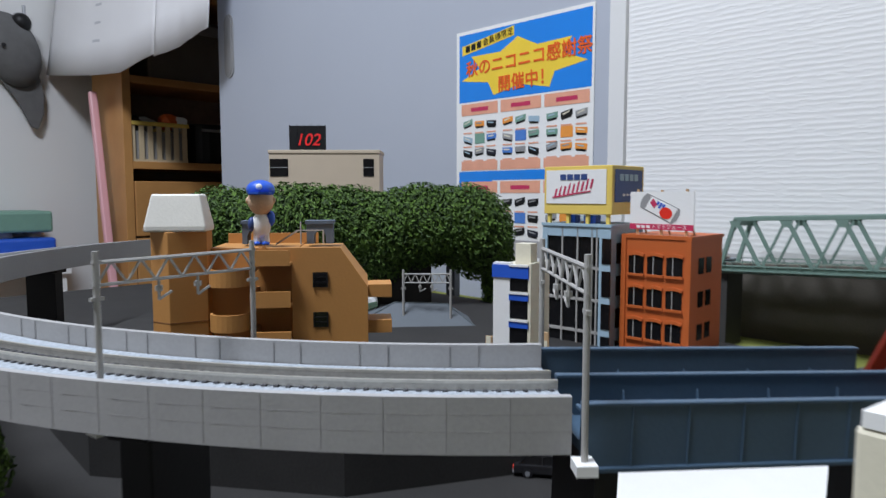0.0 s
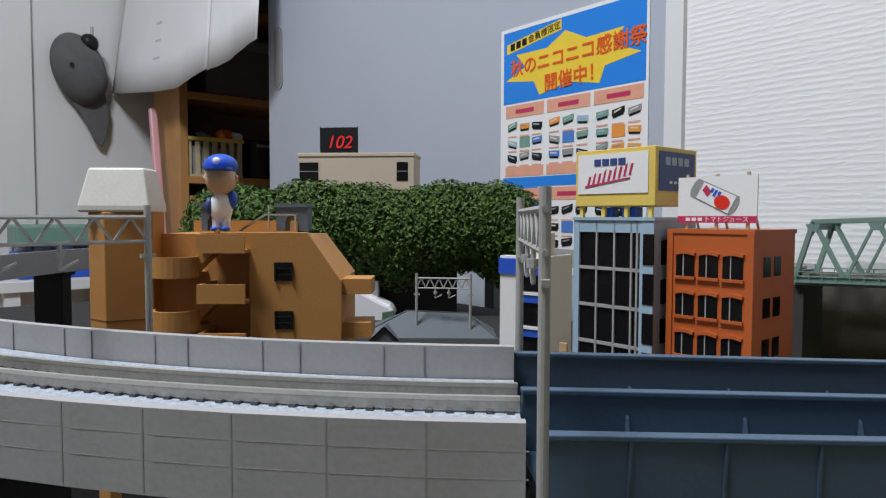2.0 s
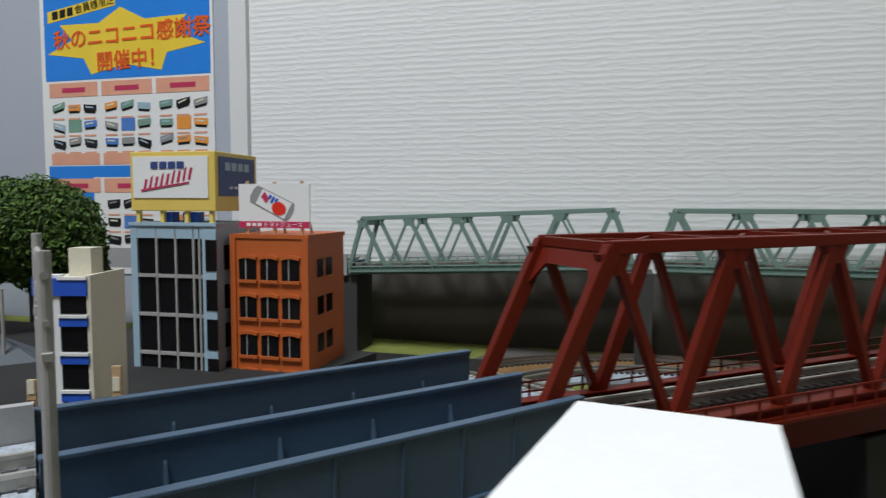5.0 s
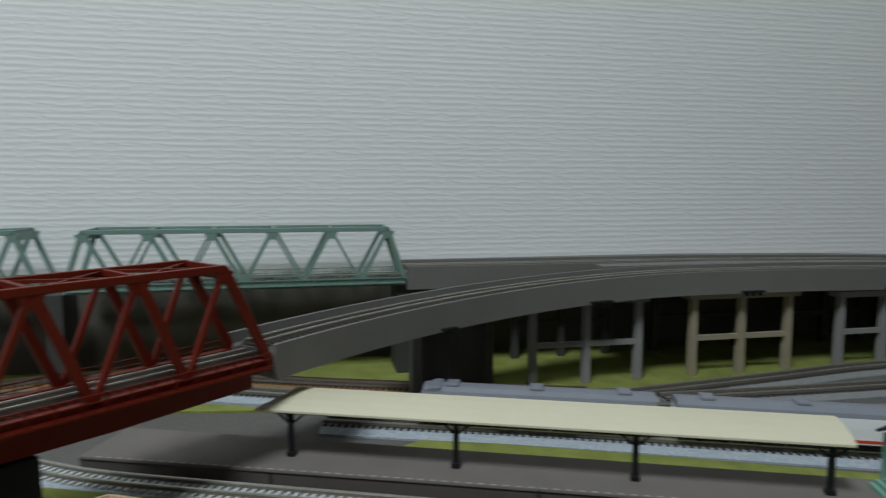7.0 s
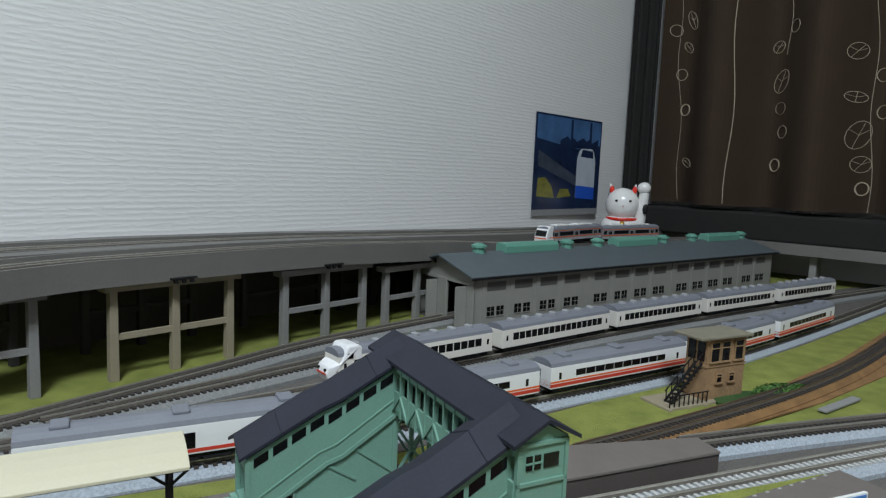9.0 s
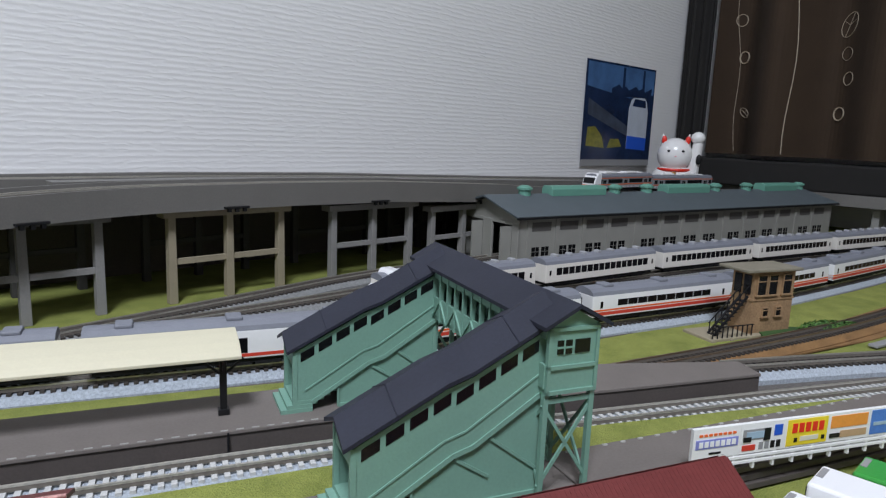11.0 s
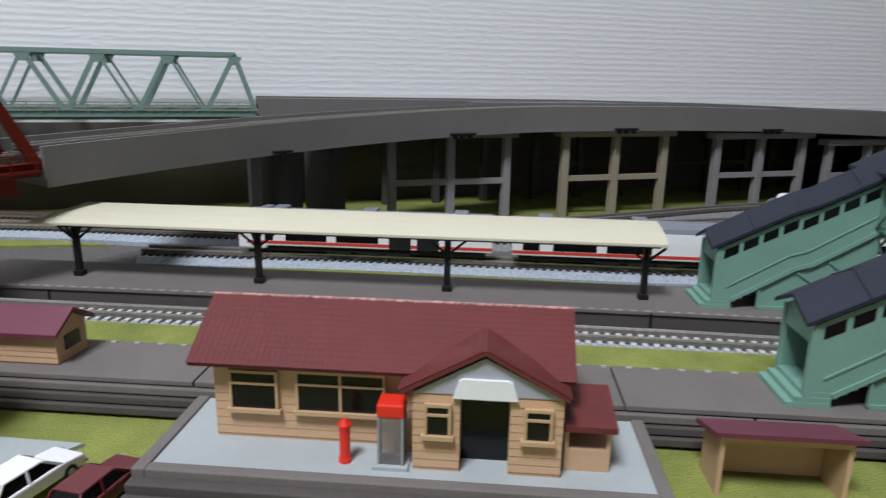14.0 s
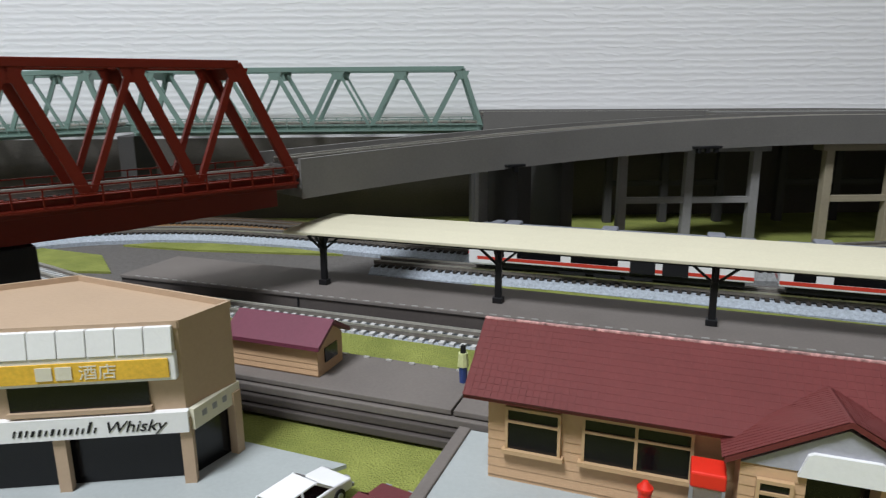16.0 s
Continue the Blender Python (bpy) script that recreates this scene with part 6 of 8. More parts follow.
for y, z, ry, rz, tilt in ((0.460, 0.420, 0.0075, 0.0175, -0.4), (0.464, 0.374, 0.0060, 0.0110, -0.6), (0.449, 0.171, 0.0065, 0.0125, -1.0), (0.311, 0.359, 0.0080, 0.0100, 0.5), (0.302, 0.304, 0.0110, 0.0190, 0.3), (0.197, 0.341, 0.0110, 0.0130, 0.6), (0.194, 0.274, 0.0130, 0.0080, 0.1), (0.187, 0.218, 0.0140, 0.0220, 0.3), (0.181, 0.174, 0.0125, 0.0125, 0.6), (0.08, 0.21, 0.012, 0.018, 0.3), (0.03, 0.36, 0.012, 0.018, -0.3)):
    bm = B()
    ring(bm, y, z, ry, rz, tilt, r=0.0014)
    lf = part("stitched_leaf", bm, THREAD, cur, "beige stitched leaf")
    bm = B()
    dy, dz = -math.sin(tilt) * rz, math.cos(tilt) * rz
    stitch(bm, [(y - dy, z - dz), (y, z), (y + dy * 0.9, z + dz * 0.9)], 0.0010)
    stitch(bm, [(y, z), (y + ry * 0.8, z + rz * 0.35)], 0.0010)
    stitch(bm, [(y, z), (y - ry * 0.8, z + rz * 0.35)], 0.0010)
    part("leaf_vein", bm, THREAD, lf)
sill = thing("window_sill_board", at(0, 0), "dark brown board under the curtain", "board")
bm = B()
box(bm, 1.236, 1.358, -0.9, 0.553, 0.0497, 0.092)
part("board", bm, CURT_D, sill, bevel=0.003)

PIC = at(0.976, 0.5575, 0.085, -1.5)
pic = thing("train_photo", PIC, "blue glossy photo of a white rounded express train", "picture")
PAPER = material("photo_navy", (0.012, 0.026, 0.070), 0.25, spots=0.6, scale=22, bump=0.02)
SKYB = material("photo_sky_blue", (0.06, 0.14, 0.30), 0.25, spots=0.5, scale=30, bump=0.02)
PALE = material("photo_pale", (0.50, 0.55, 0.62), 0.25, spots=0.2, scale=40, bump=0.02)
PW, PH = 0.199, 0.149
bm = B()
box(bm, 0, PW, -0.0008, 0, 0, PH)
part("print", bm, PAPER, pic)


def flat(parent, name, pts, y, mat, thick=0.0002, label=""):
    bm = B()
    prism(bm, pts, y - thick, y)
    return part(name, bm, mat, parent, label)


flat(pic, "sky", [(0.004, PH * 0.74), (PW * 0.30, PH * 0.70), (PW * 0.62, PH * 0.66), (PW - 0.003, PH * 0.72), (PW - 0.003, PH - 0.003), (0.004, PH - 0.003)], -0.0008, SKYB)
flat(pic, "track_blur", [(PW * 0.05, PH * 0.62), (PW * 0.66, PH * 0.34), (PW * 0.66, PH * 0.24), (PW * 0.05, PH * 0.46)], -0.0008, material("photo_slate", (0.055, 0.07, 0.10), 0.25, spots=0.5, scale=60, bump=0.02))
tp = [(PW * 0.62 + PW * 0.30 * a, PH * b) for a, b in ((0, .12), (0, .55), (.10, .64), (.30, .70), (.70, .70), (.90, .64), (1.0, .52), (1.0, .12))]
flat(pic, "train_front", tp, -0.0009, PALE)
flat(pic, "windscreen", [(PW * 0.67, PH * .58), (PW * 0.88, PH * .57), (PW * 0.87, PH * .65), (PW * 0.70, PH * .66)], -0.0011, PAPER)
flat(pic, "blue_skirt", [(PW * 0.62, PH * .12), (PW * 0.92, PH * .10), (PW * 0.92, PH * .24), (PW * 0.62, PH * .26)], -0.0011, BLUE)
YEL_D = material("photo_yellow", (0.20, 0.19, 0.03), 0.3, spots=0.7, scale=120, bump=0.02)
flat(pic, "flower_patch", [(PW * .05, PH * .14), (PW * .30, PH * .12), (PW * .26, PH * .24), (PW * .16, PH * .34), (PW * .06, PH * .33)], -0.0009, YEL_D)
flat(pic, "flower_patch", [(PW * .34, PH * .12), (PW * .55, PH * .14), (PW * .50, PH * .22), (PW * .38, PH * .22)], -0.0009, YEL_D)
for k in (0.50, 0.80):
    flat(pic, "mast", [(PW * k, PH * .72), (PW * (k + .035), PH * .72), (PW * (k + .03), PH * .97), (PW * k, PH * .97)], -0.0011, PAPER)
flat(pic, "tree_line", [(PW * .35 + PW * .6 * i / 12, PH * (.74 + .05 * ((i * 7) % 5) / 4)) for i in range(13)][::-1] + [(PW * .35, PH * .66), (PW * .95, PH * .68)], -0.00095, PAPER)
flat(pic, "margin", [(0, -0.010), (PW, -0.010), (PW, 0), (0, 0)], 0, GREY, 0.0008)


def blob(bm, c, r, mi, mats, sub=3, squash=None):
    n0 = len(bm.faces)
    rr = squash or (r, r, r)
    bmesh.ops.create_icosphere(bm, subdivisions=sub, radius=1, matrix=Matrix.Translation(c) @ Matrix.Diagonal((*rr, 1)))
    bm.faces.ensure_lookup_table()
    for f in bm.faces[n0:]:
        f.material_index = mi
        f.smooth = True


def one_piece(name, bm, mats, m, label, category):
    me = bpy.data.meshes.new(name)
    bm.to_mesh(me)
    bm.free()
    for x in mats:
        me.materials.append(x)
    ob = new(name, me)
    ob.matrix_world = m
    return tagged(ob, label, category)


GOLD = material("bell_gold", (0.75, 0.50, 0.12), 0.3, 0.9, spots=0.05)
GLAZE = material("cat_white_glaze", (0.82, 0.81, 0.79), 0.22, spots=0.03, bump=0.02)
bm = B()
blob(bm, (0, 0, 0.010), 0, 0, None, 3, (0.037, 0.028, 0.018))
blob(bm, (0, -0.003, 0.0410), 0, 0, None, 3, (0.0300, 0.0255, 0.0245))
for s in (-1, 1):
    n0 = len(bm.faces)
    rod(bm, (s * 0.0185, 0, 0.0555), (s * 0.0225, -0.001, 0.0710), 0.0078, 12, 0.0008)
    bm.faces.ensure_lookup_table()
    for f in bm.faces[n0:]:
        f.smooth = True
    blob(bm, (s * 0.0200, -0.0055, 0.0620), 0, 1, None, 2, (0.0045, 0.0024, 0.0062))
    blob(bm, (s * 0.0120, -0.0262, 0.0470), 0, 3, None, 2, (0.0026, 0.0012, 0.0016))
    blob(bm, (s * 0.016, -0.024, 0.005), 0, 0, None, 2, (0.010, 0.010, 0.007))
rod(bm, (0.032, 0.0, 0.014), (0.038, -0.002, 0.060), 0.0105, 14, 0.0085)
blob(bm, (0.0365, -0.004, 0.0660), 0, 0, None, 2, (0.0125, 0.0105, 0.0090))
for i in range(24):
    a0, a1 = 6.2832 * i / 24, 6.2832 * (i + 1) / 24
    n0 = len(bm.faces)
    rod(bm, (0.0262 * math.cos(a0), 0.0235 * math.sin(a0) - 0.003, 0.0205), (0.0262 * math.cos(a1), 0.0235 * math.sin(a1) - 0.003, 0.0205), 0.0022, 6)
    bm.faces.ensure_lookup_table()
    for f in bm.faces[n0:]:
        f.material_index = 1
blob(bm, (0, -0.0285, 0.0130), 0.005, 2, None, 2)
blob(bm, (0.0400, -0.0125, 0.0360), 0, 3, None, 2, (0.0050, 0.0020, 0.0075))
blob(bm, (0.0, -0.0285, 0.0395), 0, 4, None, 2, (0.0020, 0.0008, 0.0010))
one_piece("cat_statue", bm, [GLAZE, SHRED, GOLD, BLACK, PINK], at(1.1370, 0.4860, 0.0500, -60) @ Matrix.Diagonal((0.90, 0.90, 1.12, 1.0)), "white beckoning cat statue with red collar and gold bell", "statue")

# ---- billboard fence at the platform's end ----
fen = thing("billboard_fence", st(0.1471, -0.1035, 0.0, -5.2) @ Matrix.Diagonal((0.87, 1.0, 0.72, 1.0)), "white post fence carrying five bright advertisement panels", "fence")
PANW = 0.0235
for i in range(12):
    bm = B()
    box(bm, 0.0105 * i, 0.0105 * i + 0.0011, -0.0006, 0.0006, 0, 0.0075 if i % 2 else 0.0085)
    part("post", bm, WHITE, fen)
for z in (0.0035, 0.0062):
    bm = B()
    box(bm, 0, 0.120, -0.0010, 0.0002, z, z + 0.0014)
    part("rail", bm, WHITE, fen)
PURP = material("print_violet", (0.22, 0.24, 0.55), 0.5, spots=0.15, scale=300)
bright_y = material("print_yellow", (0.80, 0.62, 0.03), 0.5, spots=0.08, scale=300)
bright_o = material("print_orange", (0.80, 0.30, 0.05), 0.5, spots=0.08, scale=300)
bright_b = material("print_blue", (0.07, 0.20, 0.55), 0.5, spots=0.12, scale=300)
for i, mat in enumerate((WHITE, WHITE, bright_y, IVORY, bright_b)):
    x0 = 0.0236 * i
    bm = B()
    box(bm, x0, x0 + PANW, -0.0007, 0.0007, 0.0085, 0.0245)
    pan = part("panel", bm, WHITE, fen)
    def q(name, a, b, c, d, mt, y=-0.0007):
        bm = B()
        box(bm, x0 + PANW * a, x0 + PANW * b, y - 0.0002, y, 0.0085 + 0.016 * c, 0.0085 + 0.016 * d)
        part(name, bm, mt, pan)
    if i == 0:
        q("print_block", .06, .95, .34, .64, PURP)
        for k in range(7):
            q("letter_bar", .12 + .115 * k, .20 + .115 * k, .40, .58, WHITE, -0.0009)
        for k in range(8):
            q("letter_bar", .12 + .10 * k, .19 + .10 * k, .74, .82, CARO)
        q("letter_bar", .35, .60, .14, .20, BLACK)
    elif i == 1:
        q("print_block", .05, .66, .45, .80, GREY)
        q("print_block", .12, .55, .50, .72, LBLUE, -0.0009)
        q("print_block", .05, .22, .40, .56, BLACK, -0.0010)
        q("print_block", .50, .64, .40, .80, BLACK, -0.0010)
        q("print_spot", .74, .92, .50, .86, BLUE)
        q("letter_bar", .05, .34, .10, .28, CARR)
        for k in range(4):
            q("letter_bar", .42 + .13 * k, .51 + .13 * k, .10, .34, BLACK if k > 1 else GREY)
    elif i == 2:
        q("print_block", .03, .97, .06, .95, bright_y)
        for k in range(5):
            q("letter_bar", .14 + .155 * k, .25 + .155 * k, .50, .82, SHRED, -0.0009)
        q("letter_bar", .34, .76, .20, .36, IVORY, -0.0009)
        for k in (.20, .84):
            q("print_spot", k, k + .07, .18, .32, BLACK, -0.0009)
    elif i == 3:
        q("print_block", .05, .95, .48, .90, bright_o)
        q("letter_bar", .30, .95, .12, .36, TAN)
        q("print_block", .04, .28, .16, .30, BLACK, -0.0009)
    else:
        q("print_block", .04, .96, .08, .94, bright_b)
        q("letter_bar", .10, .80, .40, .52, LBLUE, -0.0009)

# ---- corner store, cars ----
STUC = material("store_tan", (0.46, 0.33, 0.22), 0.6, spots=0.05)
SIGN_Y = material("sign_amber", (0.78, 0.47, 0.05), 0.5, spots=0.22, scale=45)
store = thing("corner_store", st(-0.2155, -0.1414, GROUND), "tan corner store with white crenellated awning and yellow sign", "shop")
fa = math.atan2(-0.1549 + 0.1414, -0.2415 + 0.2155)
FR = Matrix.Rotation(fa, 4, "Z")
ftop = 0.046
fx = lambda s, d=0.0: FR @ Vector((s, d, 0))
poly = [(0, 0), (0.002, 0.0177), (-0.0595, 0.0234), (-0.083, -0.004), tuple(fx(0.085)[:2])]
bm = B()
prism(bm, poly, 0.020, ftop - 0.0015, "z")
part("upper_wall", bm, STUC, store)
bm = B()
for (ax, ay), (bx, by) in zip(poly, poly[1:] + poly[:1]):
    bar(bm, (ax, ay, ftop - 0.0008), (bx, by, ftop - 0.0008), 0.0009, 0.0020)
part("parapet", bm, STUC, store)
inner = [(-0.002, 0.002), (0.0, 0.0157), (-0.058, 0.0214), (-0.079, -0.004), tuple((fx(0.082) + Vector((0, 0.003, 0)))[:2])]
bm = B()
prism(bm, inner, 0.0005, 0.020, "z")
part("shop_glass", bm, GLASS_D, store, "dark shop windows")
# front face parts run along the face; local -y is outwards after the turn
def face(name, s0, s1, o0, o1, z0, z1, mat, label="", bevel=0.0):
    bm = B()
    box(bm, s0, s1, o0, o1, z0, z1, FR)
    return part(name, bm, mat, store, label, bevel)
for s in (-0.0012, 0.030, 0.060):
    face("pillar", s, s + 0.0030, -0.0012, 0.0012, 0, 0.020, STUC)
bm = B()
box(bm, 0.0005, 0.0030, 0.0150, 0.0180, 0, 0.020)
part("pillar", bm, STUC, store)
fas = face("fascia", -0.0008, 0.085, -0.0, 0.0022, 0.0165, 0.0222, WHITE, "white sign band with dark script bars")
def shop_letters(text, right, left, z, size, mat, parent, o, shear=0.0):
    """Raised letters on the front face between two stretches along it."""
    cu = bpy.data.curves.new("lettering", "FONT")
    cu.body, cu.size, cu.extrude, cu.shear = text, size, 0.0001, shear
    cu.materials.append(mat)
    ob = new("lettering", cu)
    bpy.context.view_layer.update()
    wide = ob.dimensions.x
    m = FR @ Matrix.Translation((left, o, z)) @ Matrix.Rotation(math.pi, 4, "Z") @ Matrix.Rotation(math.pi / 2, 4, "X")
    ob.parent = parent
    ob.matrix_basis = m @ Matrix.Diagonal(((left - right) / max(wide, 1e-4), 1, 1, 1))
    return ob


shop_letters("Whisky", 0.0055, 0.0200, 0.0177, 0.0044, BLACK, fas, 0.0023, 0.35)
rnd = random.Random(4)
s = 0.0220
while s < 0.062:
    w = rnd.uniform(0.0004, 0.0008)
    h = rnd.choice((0.0014, 0.0015, 0.0017, 0.0030))
    if not 0.042 < s < 0.0455:
        bm = B()
        prism(bm, [(s, 0.0180), (s + w, 0.0180), (s + w - 0.35 * h, 0.0180 + h), (s - 0.35 * h, 0.0180 + h)], 0.0022, 0.0024, "y", FR)
        part("letter_bar", bm, BLACK, fas)
    s += w + 0.0009
for y0 in (0.003, 0.007, 0.011):
    bm = B()
    box(bm, 0.0022, 0.0026, y0, y0 + 0.0016, 0.0190, 0.0206)
    part("letter_bar", bm, GREY, fas)
bm = B()
box(bm, 0.0006, 0.0024, 0.0, 0.0185, 0.0165, 0.0222)
part("fascia", bm, IVORY, store)
face("upper_window", 0.0085, 0.042, 0.0, 0.0008, 0.0240, 0.0305, GLASS_D)
face("window_sill", 0.0080, 0.0425, 0.0, 0.0018, 0.0228, 0.0240, STUC)
face("sign_frame", 0.0008, 0.078, 0.0, 0.0024, 0.0312, 0.0385, WHITE, "white sign frame", 0.0003)
sgn = face("sign_panel", 0.0024, 0.076, 0.0024, 0.0028, 0.0322, 0.0372, SIGN_Y, "yellow sign panel with pale bars")
shop_letters("酒店", 0.0150, 0.0238, 0.0331, 0.0042, IVORY, sgn, 0.0029)
for k in range(2):
    bm = B()
    box(bm, 0.0252 + 0.0046 * k, 0.0290 + 0.0046 * k, 0.0028, 0.0031, 0.0330, 0.0364, FR)
    part("letter_bar", bm, IVORY, sgn)
for k in range(3):
    bm = B()
    box(bm, 0.046 + 0.0052 * k, 0.0490 + 0.0052 * k, 0.0028, 0.0031, 0.0336, 0.0360, FR)
    part("letter_bar", bm, TAN, sgn)
for k in range(11):
    s0 = 0.0012 + 0.0068 * k
    bm = B()
    prism(bm, [(0.0, 0.0386), (0.0028, 0.0386), (0.0018, 0.0452), (0.0, 0.0452)], s0, s0 + 0.0065, "x", FR)
    part("awning_block", bm, WHITE, store, bevel=0.0001)
sheet("pavement", [(-0.181, -0.1207), (-0.193, -0.137), (-0.196, -0.20), (-0.34, -0.20), (-0.30, -0.118)], GROUND - 0.0005, GROUND + 0.0012, BASEG, "grey pavement slab round the corner store")


def saloon(m, paint, label):
    c = thing("car", m, label, "car", group="parked cars")
    bm = B()
    prism(bm, [(-0.0148, 0.0016), (-0.0148, 0.0048), (-0.0140, 0.0056), (0.0075, 0.0058), (0.0145, 0.0050), (0.0149, 0.0030), (0.0147, 0.0016)], -0.0056, 0.0056)
    part("body", bm, paint, c, bevel=0.0006)
    bm = B()
    lo = [(-0.0125, -0.0050, 0.0056), (0.0070, -0.0050, 0.0057), (0.0070, 0.0050, 0.0057), (-0.0125, 0.0050, 0.0056)]
    hi = [(-0.0095, -0.0042, 0.0090), (0.0022, -0.0042, 0.0092), (0.0022, 0.0042, 0.0092), (-0.0095, 0.0042, 0.0090)]
    vs = [bm.verts.new(p) for p in lo + hi]
    for f in ((0, 1, 2, 3), (4, 5, 6, 7), (0, 1, 5, 4), (1, 2, 6, 5), (2, 3, 7, 6), (3, 0, 4, 7)):
        bm.faces.new([vs[i] for i in f])
    part("cabin_glass", bm, GLASS_D, c)
    bm = B()
    box(bm, -0.0098, 0.0024, -0.0044, 0.0044, 0.0089, 0.0096)
    part("roof", bm, paint, c, bevel=0.0004)
    for s in (-1, 1):
        for a, b in (((-0.0128, 0.0056), (-0.0096, 0.0092)), ((-0.0030, 0.0056), (-0.0030, 0.0092)), ((0.0072, 0.0056), (0.0022, 0.0092))):
            bm = B()
            bar(bm, (a[0], s * 0.0051, a[1]), (b[0], s * 0.0043, b[1]), 0.0005, 0.0007)
            part("roof_pillar", bm, paint, c)
        for x in (-0.0090, 0.0092):
            bm = B()
            rod(bm, (x, s * 0.0042, 0.0020), (x, s * 0.0060, 0.0020), 0.0021, 14)
            w = part("wheel", bm, UNDER, c)
            bm = B()
            rod(bm, (x, s * 0.0060, 0.0020), (x, s * 0.0062, 0.0020), 0.0011, 10)
            part("hubcap", bm, SILVER, w)
        bm = B()
        box(bm, 0.0147, 0.0152, s * 0.0036 - 0.0009, s * 0.0036 + 0.0009, 0.0034, 0.0046)
        part("headlight", bm, SILVER, c)
        bm = B()
        box(bm, -0.0152, -0.0147, s * 0.0040 - 0.0009, s * 0.0040 + 0.0009, 0.0034, 0.0046)
        part("tail_light", bm, CARR, c)
    for x in (-0.0153, 0.0148):
        bm = B()
        box(bm, x, x + 0.0006, -0.0057, 0.0057, 0.0020, 0.0030)
        part("bumper", bm, SILVER, c)
    return c


saloon(st(-0.1810, -0.1440, GROUND + 0.0012, 77) @ Matrix.Scale(0.92, 4), CARW, "white toy saloon car parked beside the store")
saloon(st(-0.1625, -0.1440, GROUND + 0.0002, 81) @ Matrix.Scale(0.92, 4), material("car_maroon", (0.13, 0.02, 0.025), 0.35, spots=0.05), "dark maroon toy saloon car parked on the grass")


def boxy_van(m, paint, label, length, height):
    v = thing("van", m, label, "van", group="parked vans")
    bm = B()
    box(bm, -0.009, 0.009, -length, 0, 0.003, height)
    part("body", bm, paint, v, bevel=0.0010)
    for s in (-1, 1):
        for y in (-0.008, -length + 0.010):
            bm = B()
            rod(bm, (s * 0.0075, y, 0.0030), (s * 0.0092, y, 0.0030), 0.0030, 12)
            part("wheel", bm, UNDER, v)
    bm = B()
    box(bm, -0.0075, 0.0075, -0.0002, 0.0004, height * 0.55, height * 0.88)
    part("rear_window", bm, GLASS_D, v)
    bm = B()
    box(bm, -0.0020, 0.0060, -0.0028, -0.0008, height, height + 0.0003)
    part("roof_mark", bm, GREY, v)
    return v


boxy_van(st(0.1585, -0.1315, GROUND, 20), CARW, "low white toy van parked before the fence", 0.045, 0.017)
boxy_van(st(0.1790, -0.1275, GROUND, 22), CARW, "tall white toy van parked before the fence", 0.050, 0.0200)
boxy_van(st(0.2060, -0.1245, GROUND, 22), material("van_green", (0.04, 0.30, 0.05), 0.4, spots=0.05), "bright green toy van parked before the fence", 0.050, 0.0175)

# tall cream block in front of the girder bridge
bl = thing("office_block", at(0, 0, GROUND), "tall cream block with a white flat roof", "building")
pl = [(-0.202, 0.052), (-0.196, 0.085), (-0.174, 0.082), (-0.178, 0.050)]
bm = B()
prism(bm, pl, 0, 0.096, "z")
part("wall", bm, IVORY, bl, bevel=0.001)
bm = B()
prism(bm, [(x * 0.995, y) for x, y in pl], 0.096, 0.0985, "z")
part("roof", bm, WHITE, bl)

# ---- apartment block inside the loop ----
AP = at(-0.469, 0.0525, GROUND, 51.8)
apt = thing("apartment_block", AP, "ochre apartment block with balconies and a round open stair", "apartment building")
bm = B()
prism(bm, [(0, 0.0050), (0.0092, -0.0020), (0.0240, 0.0050), (0.0240, 0.016), (0, 0.016)], 0, 0.1136, "z")
part("stair_tower", bm, APT, apt, bevel=0.0004)
bm = B()
prism(bm, [(-0.0001, 0.0049), (0.0092, -0.00215), (0.0241, 0.0049), (0.0238, 0.012), (0.0002, 0.012)], 0.0735, 0.0739, "z")
part("joint_line", bm, material("apartment_groove", (0.20, 0.09, 0.03), 0.7), apt)
bm = B()
lo = [(-0.0010, -0.0010), (0.0250, -0.0010), (0.0250, 0.016), (-0.0010, 0.016)]
hi = [(0.0018, 0.0020), (0.0222, 0.0020), (0.0222, 0.014), (0.0018, 0.014)]
vs = [bm.verts.new((x, y, 0.1136)) for x, y in lo] + [bm.verts.new((x, y, 0.1160)) for x, y in lo] + [bm.verts.new((x, y, 0.1300)) for x, y in hi]
for k in (0, 4):
    for i in range(4):
        bm.faces.new((vs[k + i], vs[k + (i + 1) % 4], vs[k + 4 + (i + 1) % 4], vs[k + 4 + i]))
bm.faces.new(vs[:4][::-1])
bm.faces.new(vs[8:])
part("tower_cap", bm, material("tank_ivory", (0.74, 0.72, 0.65), 0.5, spots=0.05), apt, "white tapered water tank cap", bevel=0.0008)
top = 0.1064
bm = B()
box(bm, 0.0238, 0.0630, 0.012, 0.045, 0, top - 0.001)
part("main_wall", bm, APT, apt)
bm = B()
prism(bm, [(0.0610, 0), (0.0947, 0), (0.0947, 0.0885), (0.0824, top), (0.0430, top), (0.0430, top - 0.0068), (0.0610, top - 0.0068)], 0.0, 0.0025)
part("front_wall", bm, APT, apt, bevel=0.0002)
bm = B()
prism(bm, [(0.0610, 0), (0.0947, 0), (0.0947, 0.0885), (0.0824, top - 0.0015), (0.0610, top - 0.0015)], 0.0026, 0.045)
part("side_block", bm, APT, apt)
bm = B()
box(bm, 0.0257, 0.0700, 0.0430, 0.0450, top - 0.001, top + 0.004)
part("back_parapet", bm, APT, apt)
